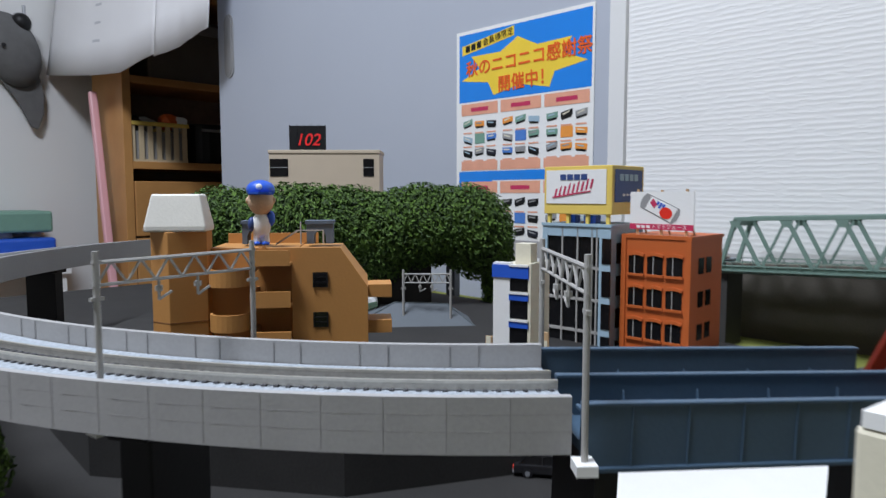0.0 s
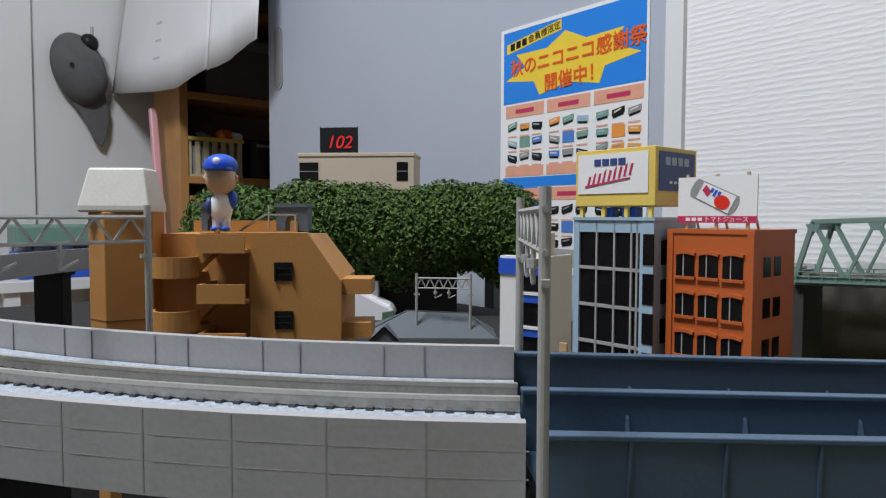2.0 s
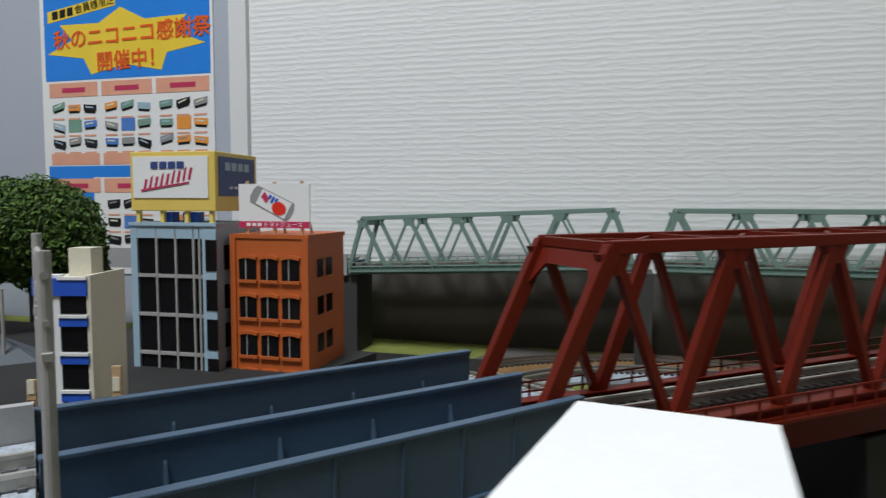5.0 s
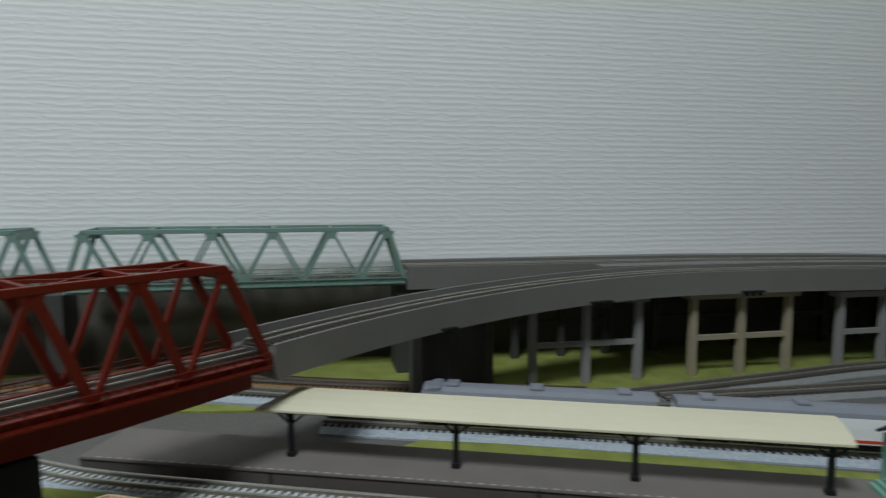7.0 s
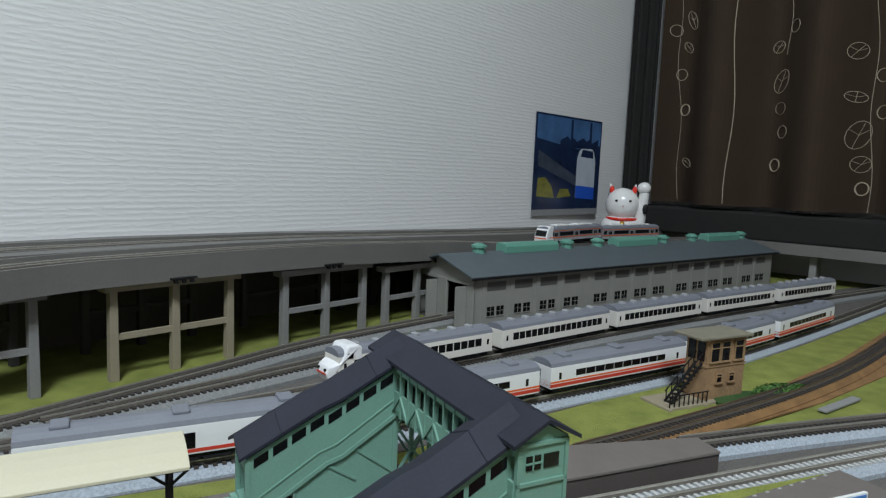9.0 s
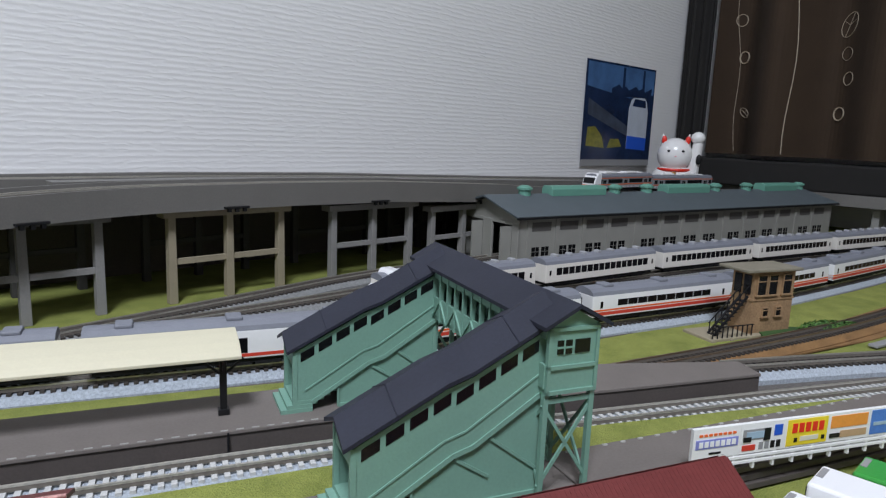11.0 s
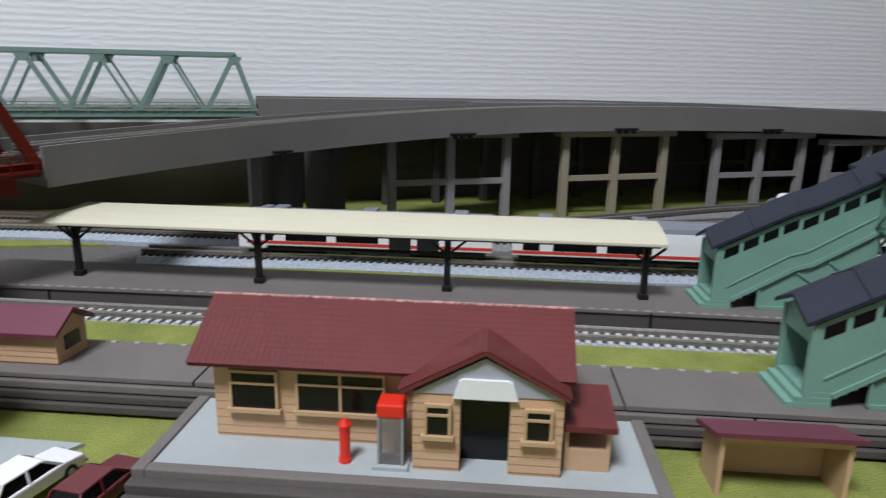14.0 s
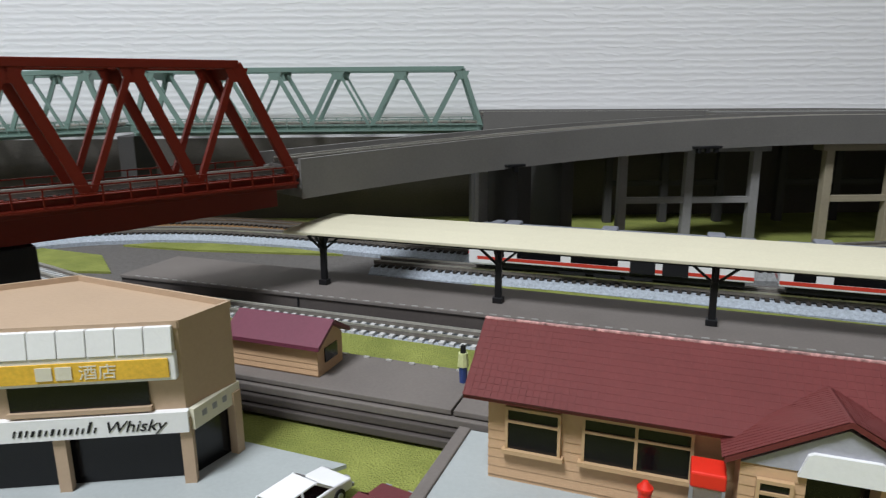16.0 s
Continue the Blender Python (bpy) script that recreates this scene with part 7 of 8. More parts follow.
for z0, z1 in ((0.0990, 0.1058), (0.0808, 0.0877), (0.0630, 0.0700), (0.0450, 0.0520), (0.0270, 0.0340)):
    bm = B()
    box(bm, 0.0440, 0.0612, -0.0060, 0.0120, z0, z0 + 0.0012)
    box(bm, 0.0440, 0.0612, -0.0072, -0.0058, z0, z1)
    box(bm, 0.0440, 0.0454, -0.0058, 0.0120, z0, z1)
    part("balcony", bm, APT, apt)
for z0, z1 in ((0.0900, 0.0975), (0.0705, 0.0780), (0.0510, 0.0585), (0.0315, 0.0390)):
    bm = B()
    pts = [(0.0345 + 0.0085 * math.cos(a), -0.001 + 0.0085 * math.sin(a)) for a in [3.1416 + 3.1416 * i / 12 for i in range(13)]]
    inn = [(0.0345 + 0.0073 * math.cos(a), -0.001 + 0.0073 * math.sin(a)) for a in [3.1416 + 3.1416 * i / 12 for i in range(13)]]
    prism(bm, pts + inn[::-1], z0, z1, "z")
    prism(bm, inn + [(0.0418, 0.012), (0.0272, 0.012)], z0, z0 + 0.0012, "z")
    part("stair_landing", bm, APT, apt)
    bm = B()
    prism(bm, [(0.0380, z0 - 0.0010), (0.0500, z0 + 0.0108), (0.0500, z0 + 0.0178), (0.0380, z0 + 0.0062)], -0.0008, 0.0008)
    part("stair_parapet", bm, APT, apt)
    bm = B()
    prism(bm, [(0.0380, z0 - 0.0010), (0.0500, z0 + 0.0108), (0.0500, z0 + 0.0120), (0.0380, z0 + 0.0005)], 0.0008, 0.0095)
    part("stair_flight", bm, APT, apt)
for z0 in (0.0885, 0.0705, 0.0525, 0.0345):
    bm = B()
    box(bm, 0.0708, 0.0764, -0.0004, 0.0006, z0, z0 + 0.0068)
    w = part("window", bm, GLASS_D, apt)
    for bx0, bx1, by0, by1, bz0, bz1 in ((0.0706, 0.0766, -0.0008, -0.0004, 0.0022, 0.0026), (0.0706, 0.0766, -0.0008, -0.0004, 0.0044, 0.0048), (0.0703, 0.0708, -0.0010, 0, 0, 0.0068), (0.0764, 0.0769, -0.0010, 0, 0, 0.0068)):
        bm = B()
        box(bm, bx0, bx1, by0, by1, z0 + bz0, z0 + bz1)
        part("window_bar", bm, BLACK, w)
for z0 in (0.0830, 0.0665, 0.050):
    bm = B()
    box(bm, 0.0947, 0.1055, 0.004, 0.020, z0, z0 + 0.0058)
    part("side_balcony", bm, APT, apt)
SLATE = material("roof_box_slate", (0.10, 0.13, 0.17), 0.55, spots=0.06)
for x0, w in ((0.0362, 0.0085), (0.0660, 0.0125)):
    rb_ = thing("roof_box", AP @ at(x0, 0.022, top + 0.0), "slate-blue plastic box on the apartment roof", "box", group="roof boxes")
    bm = B()
    prism(bm, [(0, 0), (w * 0.28, 0), (w * 0.28, 0.004), (w * 0.4, 0.0062), (w * 0.6, 0.0062), (w * 0.72, 0.004), (w * 0.72, 0), (w, 0), (w, 0.0105), (0, 0.0105)], 0, 0.010)
    part("shell", bm, SLATE, rb_)
    bm = B()
    box(bm, -0.0006, w + 0.0006, -0.0006, 0.0106, 0.0095, 0.0110)
    part("rim", bm, SLATE, rb_)
rail_ = thing("roof_rail", AP @ at(0.052, 0.020, top), "thin grey rail on the apartment roof", "rail")
bm = B()
bar(bm, (0, 0, 0.0), (0.010, 0, 0.0065), 0.0006, 0.0008)
bar(bm, (0.010, 0, 0.0065), (0.022, 0, 0.0065), 0.0006, 0.0006)
rod(bm, (0.0115, 0, 0), (0.0115, 0, 0.0105), 0.0004, 6)
rod(bm, (0.022, 0, 0), (0.022, 0, 0.0065), 0.0004, 6)
part("tube", bm, POLE, rail_)

SKIN = material("doll_tan", (0.55, 0.38, 0.25), 0.5, spots=0.12, scale=200)
bm = B()
blob(bm, (0, 0, 0.0235), 0, 0, None, 3, (0.0068, 0.0064, 0.0080))
blob(bm, (0, 0.0003, 0.0290), 0, 1, None, 3, (0.0074, 0.0072, 0.0052))
n0 = len(bm.faces)
prism(bm, [(-0.0060, -0.0030), (-0.0052, -0.0100), (0, -0.0118), (0.0052, -0.0100), (0.0060, -0.0030)], 0.0270, 0.0279, "z")
bm.faces.ensure_lookup_table()
for f in bm.faces[n0:]:
    f.material_index = 1
blob(bm, (0, -0.0064, 0.0305), 0, 2, None, 2, (0.0017, 0.0009, 0.0017))
blob(bm, (0, 0, 0.0105), 0, 2, None, 2, (0.0052, 0.0040, 0.0075))
blob(bm, (-0.0048, -0.001, 0.0110), 0, 3, None, 2, (0.0020, 0.0024, 0.0040))
blob(bm, (0.0050, 0.0, 0.0140), 0, 1, None, 2, (0.0022, 0.0022, 0.0042))
for s in (-1, 1):
    n0 = len(bm.faces)
    rod(bm, (s * 0.0020, 0, 0), (s * 0.0020, 0, 0.006), 0.0021, 8)
    blob(bm, (s * 0.0022, -0.0020, 0.0010), 0, 1, None, 1, (0.0024, 0.0036, 0.0012))
    blob(bm, (s * 0.0066, 0.0, 0.0235), 0, 0, None, 1, (0.0012, 0.0014, 0.0020))
    bm.faces.ensure_lookup_table()
    for f in bm.faces[n0:n0 + 10]:
        f.material_index = 2
one_piece("doll", bm, [SKIN, BLUE, WHITE, NAVY], AP @ at(0.0460, 0.016, top, 2) @ Matrix.Scale(0.88, 4), "small bobblehead doll with a blue cap on the roof", "doll")

# added black block: hides the building feet, paints the dark under the curve
bm = B()
prism(bm, [(-0.50, 0.035), (-0.40, 0.105), (-0.36, 0.18), (-0.335, 0.28), (-0.32, 0.34), (-0.42, 0.36), (-0.62, 0.36), (-0.75, 0.20), (-0.60, 0.04)], GROUND, 0.028, "z")
structure("town_dark_block", bm, bpy.data.materials["baseboard_black"], "added black block hiding the feet of the small town", "ground")
bm = B()
prism(bm, [(-0.345, 0.205), (-0.315, 0.175), (-0.225, 0.265), (-0.262, 0.300)], GROUND + 0.001, GROUND + 0.0016, "z")
pp = thing("paper_sheet", at(0, 0), "blank white paper sheet lying under the girder", "paper")
part("paper", bm, WHITE, pp)

# ---- blue glass office with its sign box ----
GB = at(-0.4258, 0.279, GROUND, 2.5)
gl = thing("glass_office", GB, "light blue office block with dark glass windows", "office building")
W_, D_, H_ = 0.0470, 0.040, 0.1107
bm = B()
box(bm, 0.0006, W_ - 0.0006, 0.0006, D_, 0, H_ - 0.001)
part("glass", bm, GLASS_D, gl)
cols = (0.0, 0.0036, 0.0142, 0.0248, 0.0346, 0.0378, 0.0396)
bm = B()
box(bm, 0, 0.0036, -0.0008, 0.004, 0, H_)
part("corner_post", bm, LBLUE, gl)
bm = B()
box(bm, 0.0396, W_, -0.0008, D_, 0, H_)
part("side_wall", bm, LBLUE, gl)
for x in cols[2:6]:
    bm = B()
    box(bm, x - 0.0005, x + 0.0005, -0.0006, 0.001, 0, H_)
    part("mullion", bm, POLE, gl)
for k in range(6):
    z = H_ - 0.0045 - 0.0193 * k
    bm = B()
    box(bm, 0.0036, 0.0396, -0.0006, 0.001, max(z - 0.0016, 0), max(z, 0.001) if k else H_)
    part("floor_band", bm, POLE if k else LBLUE, gl)
bm = B()
box(bm, -0.0006, W_ + 0.0006, -0.0014, D_ + 0.0006, H_, H_ + 0.0016)
part("roof_edge", bm, LBLUE, gl)
for k in range(5):
    z = H_ - 0.0215 - 0.0193 * k
    bm = B()
    box(bm, W_ - 0.0055, W_ + 0.0003, -0.0012, -0.0006, z, z + 0.0150)
    part("narrow_window", bm, GLASS_D, gl)
    for y0 in (0.006, 0.020):
        bm = B()
        box(bm, W_ - 0.001, W_ + 0.0004, y0, y0 + 0.010, max(z, 0.001), z + 0.0120)
        part("side_window", bm, GLASS_D, gl)
sg = thing("sign_box", GB @ at(-0.0004, 0.001, H_ + 0.0016), "yellow rooftop sign box with a white and a navy panel", "sign")
for x in (0.003, 0.0165, 0.030, 0.0435):
    bm = B()
    box(bm, x - 0.0010, x + 0.0010, 0.001, 0.0030, 0, 0.0058)
    part("leg", bm, YELLOW, sg)
bm = B()
box(bm, 0.014, 0.020, 0.004, 0.010, 0, 0.0050)
box(bm, 0.026, 0.034, 0.004, 0.010, 0, 0.0050)
part("roof_equipment", bm, BLUE, sg)
bm = B()
box(bm, 0, 0.0466, 0, 0.040, 0.0056, 0.0345)
part("frame", bm, YELLOW, sg, bevel=0.0004)
bm = B()
box(bm, 0.0018, 0.0430, -0.0005, 0.001, 0.0120, 0.0322)
pn = part("front_panel", bm, WHITE, sg, "white panel with a navy bar and crimson strokes")
CRIM = material("print_crimson", (0.52, 0.03, 0.10), 0.5, spots=0.05)
for k in range(4):
    bm = B()
    box(bm, 0.0120 + 0.0048 * k, 0.0160 + 0.0048 * k, -0.0008, -0.0005, 0.0262, 0.0296)
    part("letter_bar", bm, NAVY, pn)
rnd = random.Random(9)
for k in range(9):
    bm = B()
    x = 0.0075 + 0.0031 * k
    z = 0.0165 + 0.0007 * k
    prism(bm, [(x, z - 0.001), (x + 0.0012, z - 0.001), (x + 0.0026, z + 0.0045 + 0.0012 * (k % 2)), (x + 0.0014, z + 0.0045)], -0.0008, -0.0005)
    part("stroke", bm, CRIM, pn)
bm = B()
prism(bm, [(0.0065, 0.0152), (0.0330, 0.0192), (0.0330, 0.0199), (0.0065, 0.0161)], -0.0009, -0.0006)
part("stroke", bm, CRIM, pn)
bm = B()
box(bm, 0.0460, 0.0471, 0.003, 0.037, 0.0130, 0.0322)
sp_ = part("side_panel", bm, NAVY, sg, "navy panel with a pale bar")
for k in range(4):
    bm = B()
    box(bm, 0.0471, 0.0474, 0.008 + 0.0060 * k, 0.0125 + 0.0060 * k, 0.0255, 0.0295)
    part("letter_bar", bm, LBLUE, sp_)
for k in range(3):
    bm = B()
    box(bm, 0.0471, 0.0474, 0.012 + 0.0045 * k, 0.0145 + 0.0045 * k, 0.0165, 0.0178)
    part("letter_bar", bm, WHITE, sp_)

# ---- orange block with the can billboard ----
OR = at(-0.3762, 0.2891, GROUND, 1.0)
org = thing("orange_block", OR, "orange brick office block with arched dark windows", "office building")
OW, OD, OH = 0.0410, 0.0430, 0.1060
bm = B()
box(bm, 0, OW, 0, OD, 0, OH)
part("wall", bm, ORANGE, org)
bm = B()
box(bm, -0.0006, OW + 0.0006, -0.0006, OD + 0.0006, OH - 0.0012, OH + 0.0008)
part("roof_edge", bm, ORANGE, org)
for x0, x1 in ((-0.0004, 0.0026), (OW - 0.0026, OW + 0.0004)):
    bm = B()
    box(bm, x0, x1, -0.0008, 0.0, 0, OH - 0.001)
    part("pilaster", bm, ORANGE, org)
for r in range(5):
    for k in range(3):
        x0, z0 = 0.0042 + 0.0115 * k, OH - 0.0215 - 0.0187 * r
        bm = B()
        w = 0.0094
        arch = [(x0 + w * i / 8, z0 + 0.0106 + 0.0008 * math.sin(3.1416 * i / 8)) for i in range(9)]
        prism(bm, [(x0, z0)] + arch + [(x0 + w, z0)], -0.0003, 0.0006)
        wn = part("window", bm, GLASS_D, org)
        bm = B()
        outer = [(x0 - 0.0006 + (w + 0.0012) * i / 8, z0 + 0.0114 + 0.0010 * math.sin(3.1416 * i / 8)) for i in range(9)]
        prism(bm, outer + [(x, z - 0.0007) for x, z in arch[::-1]], -0.0012, 0.0)
        part("arch", bm, ORANGE, wn)
        bm = B()
        box(bm, x0 - 0.0006, x0 + w + 0.0006, -0.0014, 0.0, z0 - 0.0014, z0)
        part("sill", bm, ORANGE, wn)
        bm = B()
        box(bm, x0 + w * 0.38, x0 + w * 0.38 + 0.0005, -0.0005, 0.0, z0, z0 + 0.0105)
        part("mullion", bm, POLE, wn)
    for y0 in (0.010, 0.0205):
        bm = B()
        z0 = OH - 0.0215 - 0.0187 * r
        box(bm, OW - 0.0006, OW + 0.0003, y0, y0 + 0.0070, z0 + 0.001, z0 + 0.0100)
        part("side_window", bm, GLASS_D, org)
can = thing("can_billboard", OR @ at(0.0022, 0.004, OH + 0.0008, 0) @ Matrix.Diagonal((1.08, 1.0, 1.0, 1.0)), "white rooftop billboard with a tilted drink can", "billboard")
for x in (0.004, 0.0175, 0.031):
    bm = B()
    box(bm, x - 0.0006, x + 0.0006, 0.0006, 0.0018, 0, 0.0260 if x != 0.0175 else 0.0255)
    part("post", bm, TAN, can)
    bm = B()
    bar(bm, (x, 0.012, 0), (x, 0.0012, 0.022), 0.0008, 0.0008)
    part("strut", bm, TAN, can)
bm = B()
box(bm, 0, 0.0352, 0, 0.0008, 0.0030, 0.0245)
bd = part("board", bm, WHITE, can)
flat(bd, "red_strip", [(0, 0.0030), (0.0352, 0.0030), (0.0352, 0.0062), (0, 0.0062)], 0, CRIM, 0.0002)
for k in range(3):
    flat(bd, "letter_bar", [(0.0040 + 0.0028 * k, 0.0038), (0.0060 + 0.0028 * k, 0.0038), (0.0060 + 0.0028 * k, 0.0054), (0.0040 + 0.0028 * k, 0.0054)], -0.0002, WHITE, 0.0002)
cc, ang = Vector((0.0172, 0.0150)), radians(-27)
def canp(pts):
    return [(cc.x + a * math.cos(ang) - b * math.sin(ang), cc.y + a * math.sin(ang) + b * math.cos(ang)) for a, b in pts]
flat(bd, "can", canp([(-0.0105, -0.0045), (0.0095, -0.0048), (0.0108, -0.002), (0.0108, 0.002), (0.0095, 0.0048), (-0.0105, 0.0045), (-0.0116, 0.002), (-0.0116, -0.002)]), 0, GREY, 0.0002)
flat(bd, "can_label", canp([(-0.0075, -0.0040), (0.0085, -0.0043), (0.0085, 0.0043), (-0.0075, 0.0040)]), -0.0002, WHITE, 0.0002)
flat(bd, "red_spot", canp([(0.0040 + 0.0036 * math.cos(a), -0.0008 + 0.0032 * math.sin(a)) for a in [6.2832 * i / 14 for i in range(14)]]), -0.0004, SHRED, 0.0002)
flat(bd, "red_mark", canp([(-0.0065, 0.0004), (-0.0030, -0.0014), (-0.0024, 0.0014), (-0.0060, 0.0034)]), -0.0004, CRIM, 0.0002)
for k in range(3):
    flat(bd, "blue_mark", canp([(-0.0030 + 0.0018 * k, 0.0012 - 0.0012 * (k % 2)), (-0.0018 + 0.0018 * k, 0.0012 - 0.0012 * (k % 2)), (-0.0018 + 0.0018 * k, 0.0032), (-0.0030 + 0.0018 * k, 0.0032)]), -0.0004, BLUE, 0.0002)

# ---- narrow white block with blue bands ----
NB = at(-0.387, 0.186, GROUND, 15)
nb = thing("narrow_block", NB, "narrow ivory block with bright blue floor bands", "office building")
bm = B()
box(bm, 0.0010, 0.0190, 0.0010, 0.0244, 0, 0.0955)
part("wall", bm, IVORY, nb)
bm = B()
box(bm, 0, 0.0088, 0, 0.004, 0, 0.0970)
part("stair_shaft", bm, WHITE, nb)
bm = B()
box(bm, 0.0182, 0.0197, 0, 0.0244, 0, 0.0970)
part("side_wall", bm, IVORY, nb)
for k in range(6):
    z1 = 0.0960 - 0.0133 * k
    bm = B()
    box(bm, 0.0086 if k else -0.0004, 0.0186, -0.0006, 0.001, z1 - (0.0036 if k else 0.0062), z1)
    part("blue_band", bm, BLUE, nb)
    bm = B()
    box(bm, 0.0090, 0.0180, 0.0002, 0.0012, max(z1 - 0.0125, 0), z1 - (0.0036 if k else 0.0062))
    part("window", bm, GLASS_D, nb)
    bm = B()
    box(bm, 0.0086, 0.0186, -0.0010, 0.001, max(z1 - 0.0006, 0), z1 + 0.0004)
    part("ledge", bm, WHITE, nb)
bm = B()
box(bm, 0.009, 0.017, 0.006, 0.014, 0.0955, 0.1060)
part("roof_house", bm, IVORY, nb)
for x, y in ((-0.0040, 0.0), (0.0240, 0.004)):
    vsn = thing("street_sign", NB @ at(x, y, 0), "tall narrow yellow shop sign with brown bars", "sign", group="street signs")
    bm = B()
    box(bm, 0, 0.0032, 0, 0.0014, 0.030, 0.0640 if x > 0 else 0.060)
    pn = part("panel", bm, TAN, vsn)
    for k in range(4):
        bm = B()
        box(bm, 0.0004, 0.0028, -0.0003, 0, 0.0335 + 0.0072 * k, 0.0385 + 0.0072 * k)
        part("letter_bar", bm, IVORY if k % 2 else MAROON, pn)
    bm = B()
    box(bm, 0.0010, 0.0022, 0.0002, 0.0012, 0, 0.030)
    part("pole", bm, TAN, vsn)

# ---- hedge, house, white nose, beige block behind ----
hc = []
for i in range(3, 15):
    f = i / 14
    x, y = -0.715 + 0.160 * f, 0.150 + 0.195 * f
    hc.append((x, y, 0.090 + 0.003 * math.sin(i * 1.1), 0.032, 0.032, 0.032 + 0.002 * math.sin(i * 2.3)))
hc += [(-0.548, 0.352, 0.085, 0.030, 0.028, 0.036), (-0.536, 0.366, 0.045, 0.013, 0.013, 0.052), (-0.64, 0.245, 0.080, 0.030, 0.030, 0.030), (-0.60, 0.29, 0.078, 0.030, 0.030, 0.032)]
leaf_mass("hedge", hc, 78000, 0.0021, LEAF, "dense dark green artificial hedge of tiny leaves", "hedge", 21)
# block under the hedge, its deep shade painted as near-black
hst = thing("hedge_stand", at(-0.64, 0.248, GROUND, 50.6), "stand under the hedge, near-black colour standing for deep shade", "stand")
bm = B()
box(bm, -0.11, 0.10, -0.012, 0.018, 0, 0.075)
part("block", bm, material("stand_shade_black", (0.02, 0.018, 0.016), 0.8), hst)

GREYR = material("house_roof_grey", (0.085, 0.10, 0.115), 0.6, spots=0.08)
hh = thing("small_house", at(-0.515, 0.259, GROUND, 50), "small house with grey hip roof and dark front gable", "house")
bm = B()
box(bm, -0.054, 0.034, -0.018, 0.018, 0, 0.0365)
part("wall", bm, POLE, hh)
bm = B()
lo = [(-0.060, -0.024, 0.0360), (0.040, -0.024, 0.0360), (0.040, 0.024, 0.0360), (-0.060, 0.024, 0.0360)]
hi = [(-0.020, 0.0, 0.0540), (0.017, 0.0, 0.0525)]
vs = [bm.verts.new(p) for p in lo + hi]
for f in ((0, 1, 5, 4), (1, 2, 5), (2, 3, 4, 5), (3, 0, 4), (3, 2, 1, 0)):
    bm.faces.new([vs[i] for i in f])
part("hip_roof", bm, GREYR, hh)
bm = B()
for p, q in (((-0.020, 0.0, 0.0540), (0.017, 0.0, 0.0525)), ((0.017, 0.0, 0.0525), (0.040, -0.024, 0.0360)), ((-0.020, 0.0, 0.0540), (-0.060, -0.024, 0.0360))):
    bar(bm, p, q, 0.0009, 0.0007)
part("ridge_tiles", bm, SHEDR, hh)
bm = B()
prism(bm, [(-0.046, 0.0340), (-0.018, 0.0340), (-0.032, 0.0475)], -0.0270, -0.004)
part("front_gable", bm, SHEDR, hh, "dark grey front gable")
bm = B()
for e in (-0.047, -0.017):
    bar(bm, (e, -0.0276, 0.0335), (-0.032, -0.0276, 0.0482), 0.0012, 0.0010)
part("gable_edge", bm, BLACK, hh)
# unclear white shape; outline and distance chosen to fit the camera's view
nose = thing("bullet_train_nose", at(-0.582, 0.273, 0.0315, 50), "unclear white shape behind the flats, built as a toy train nose", "train")
bm = B()
prism(bm, [(-0.070, 0.0150), (-0.0396, 0.0165), (-0.0268, 0.0188), (-0.0220, 0.0160), (-0.0108, 0.0100), (-0.0036, 0.0068), (-0.0004, 0.0028), (0.0, -0.0020), (-0.0108, -0.0062), (-0.0248, -0.0104), (-0.0388, -0.0140), (-0.070, -0.0180)], -0.011, 0.011)
part("body", bm, CARW, nose, bevel=0.0025)
bm = B()
prism(bm, [(-0.0090, 0.0022), (-0.0012, 0.0034), (0.0002, -0.0008), (-0.0090, -0.0046)], -0.0114, 0.0114)
part("windscreen", bm, material("windscreen_green", (0.10, 0.16, 0.11), 0.25, spots=0.4, scale=300), nose, "greenish dark windscreen", bevel=0.0008)
bm = B()
box(bm, -0.0420, -0.0385, -0.0116, -0.0110, 0.0010, 0.0130)
part("side_mark", bm, SHRED, nose)
bm = B()
box(bm, -0.0250, -0.0125, 0.0010, 0.0100, 0.0080, 0.0225)
part("roof_box", bm, GREY, nose, bevel=0.0006)
bm = B()
box(bm, -0.066, -0.028, -0.009, 0.009, GROUND - 0.0315, -0.0105)
part("stand", bm, GREY, nose)
gantry(-0.5173, 0.2427, -0.4942, 0.2658, GROUND + 0.030, 0.0660)

BEIGE = material("beige_block", (0.52, 0.43, 0.32), 0.6, spots=0.04)
bb = thing("beige_block", at(-0.845, 0.332, GROUND, 45), "long beige model block with dark end windows", "office building")
bm = B()
box(bm, 0, 0.124, 0, 0.05, 0, 0.1790)
part("wall", bm, BEIGE, bb)
bm = B()
box(bm, -0.001, 0.125, -0.001, 0.051, 0.1755, 0.1795)
part("roof_edge", bm, BEIGE, bb, bevel=0.0006)
for x0, x1 in ((0.001, 0.0215), (0.106, 0.118)):
    bm = B()
    box(bm, x0, x1, -0.0006, 0.001, 0.1500, 0.1695)
    part("window", bm, GLASS_D, bb)
    bm = B()
    box(bm, x0, x1, -0.0010, -0.0006, 0.1595, 0.1602)
    part("window_bar", bm, GREY, bb)
dg = thing("digit_sign", at(-0.830, 0.350, GROUND + 0.1795, 45) @ Matrix.Scale(0.52, 4), "black lattice sign with glowing red strokes", "sign")
bm = B()
box(bm, 0, 0.078, 0, 0.004, 0, 0.052)
part("board", bm, BLACK, dg)
for k in range(6):
    bm = B()
    box(bm, 0.078 * k / 5 - 0.0006, 0.078 * k / 5 + 0.0006, -0.0012, 0, 0, 0.054)
    part("lattice_bar", bm, UNDER, dg)
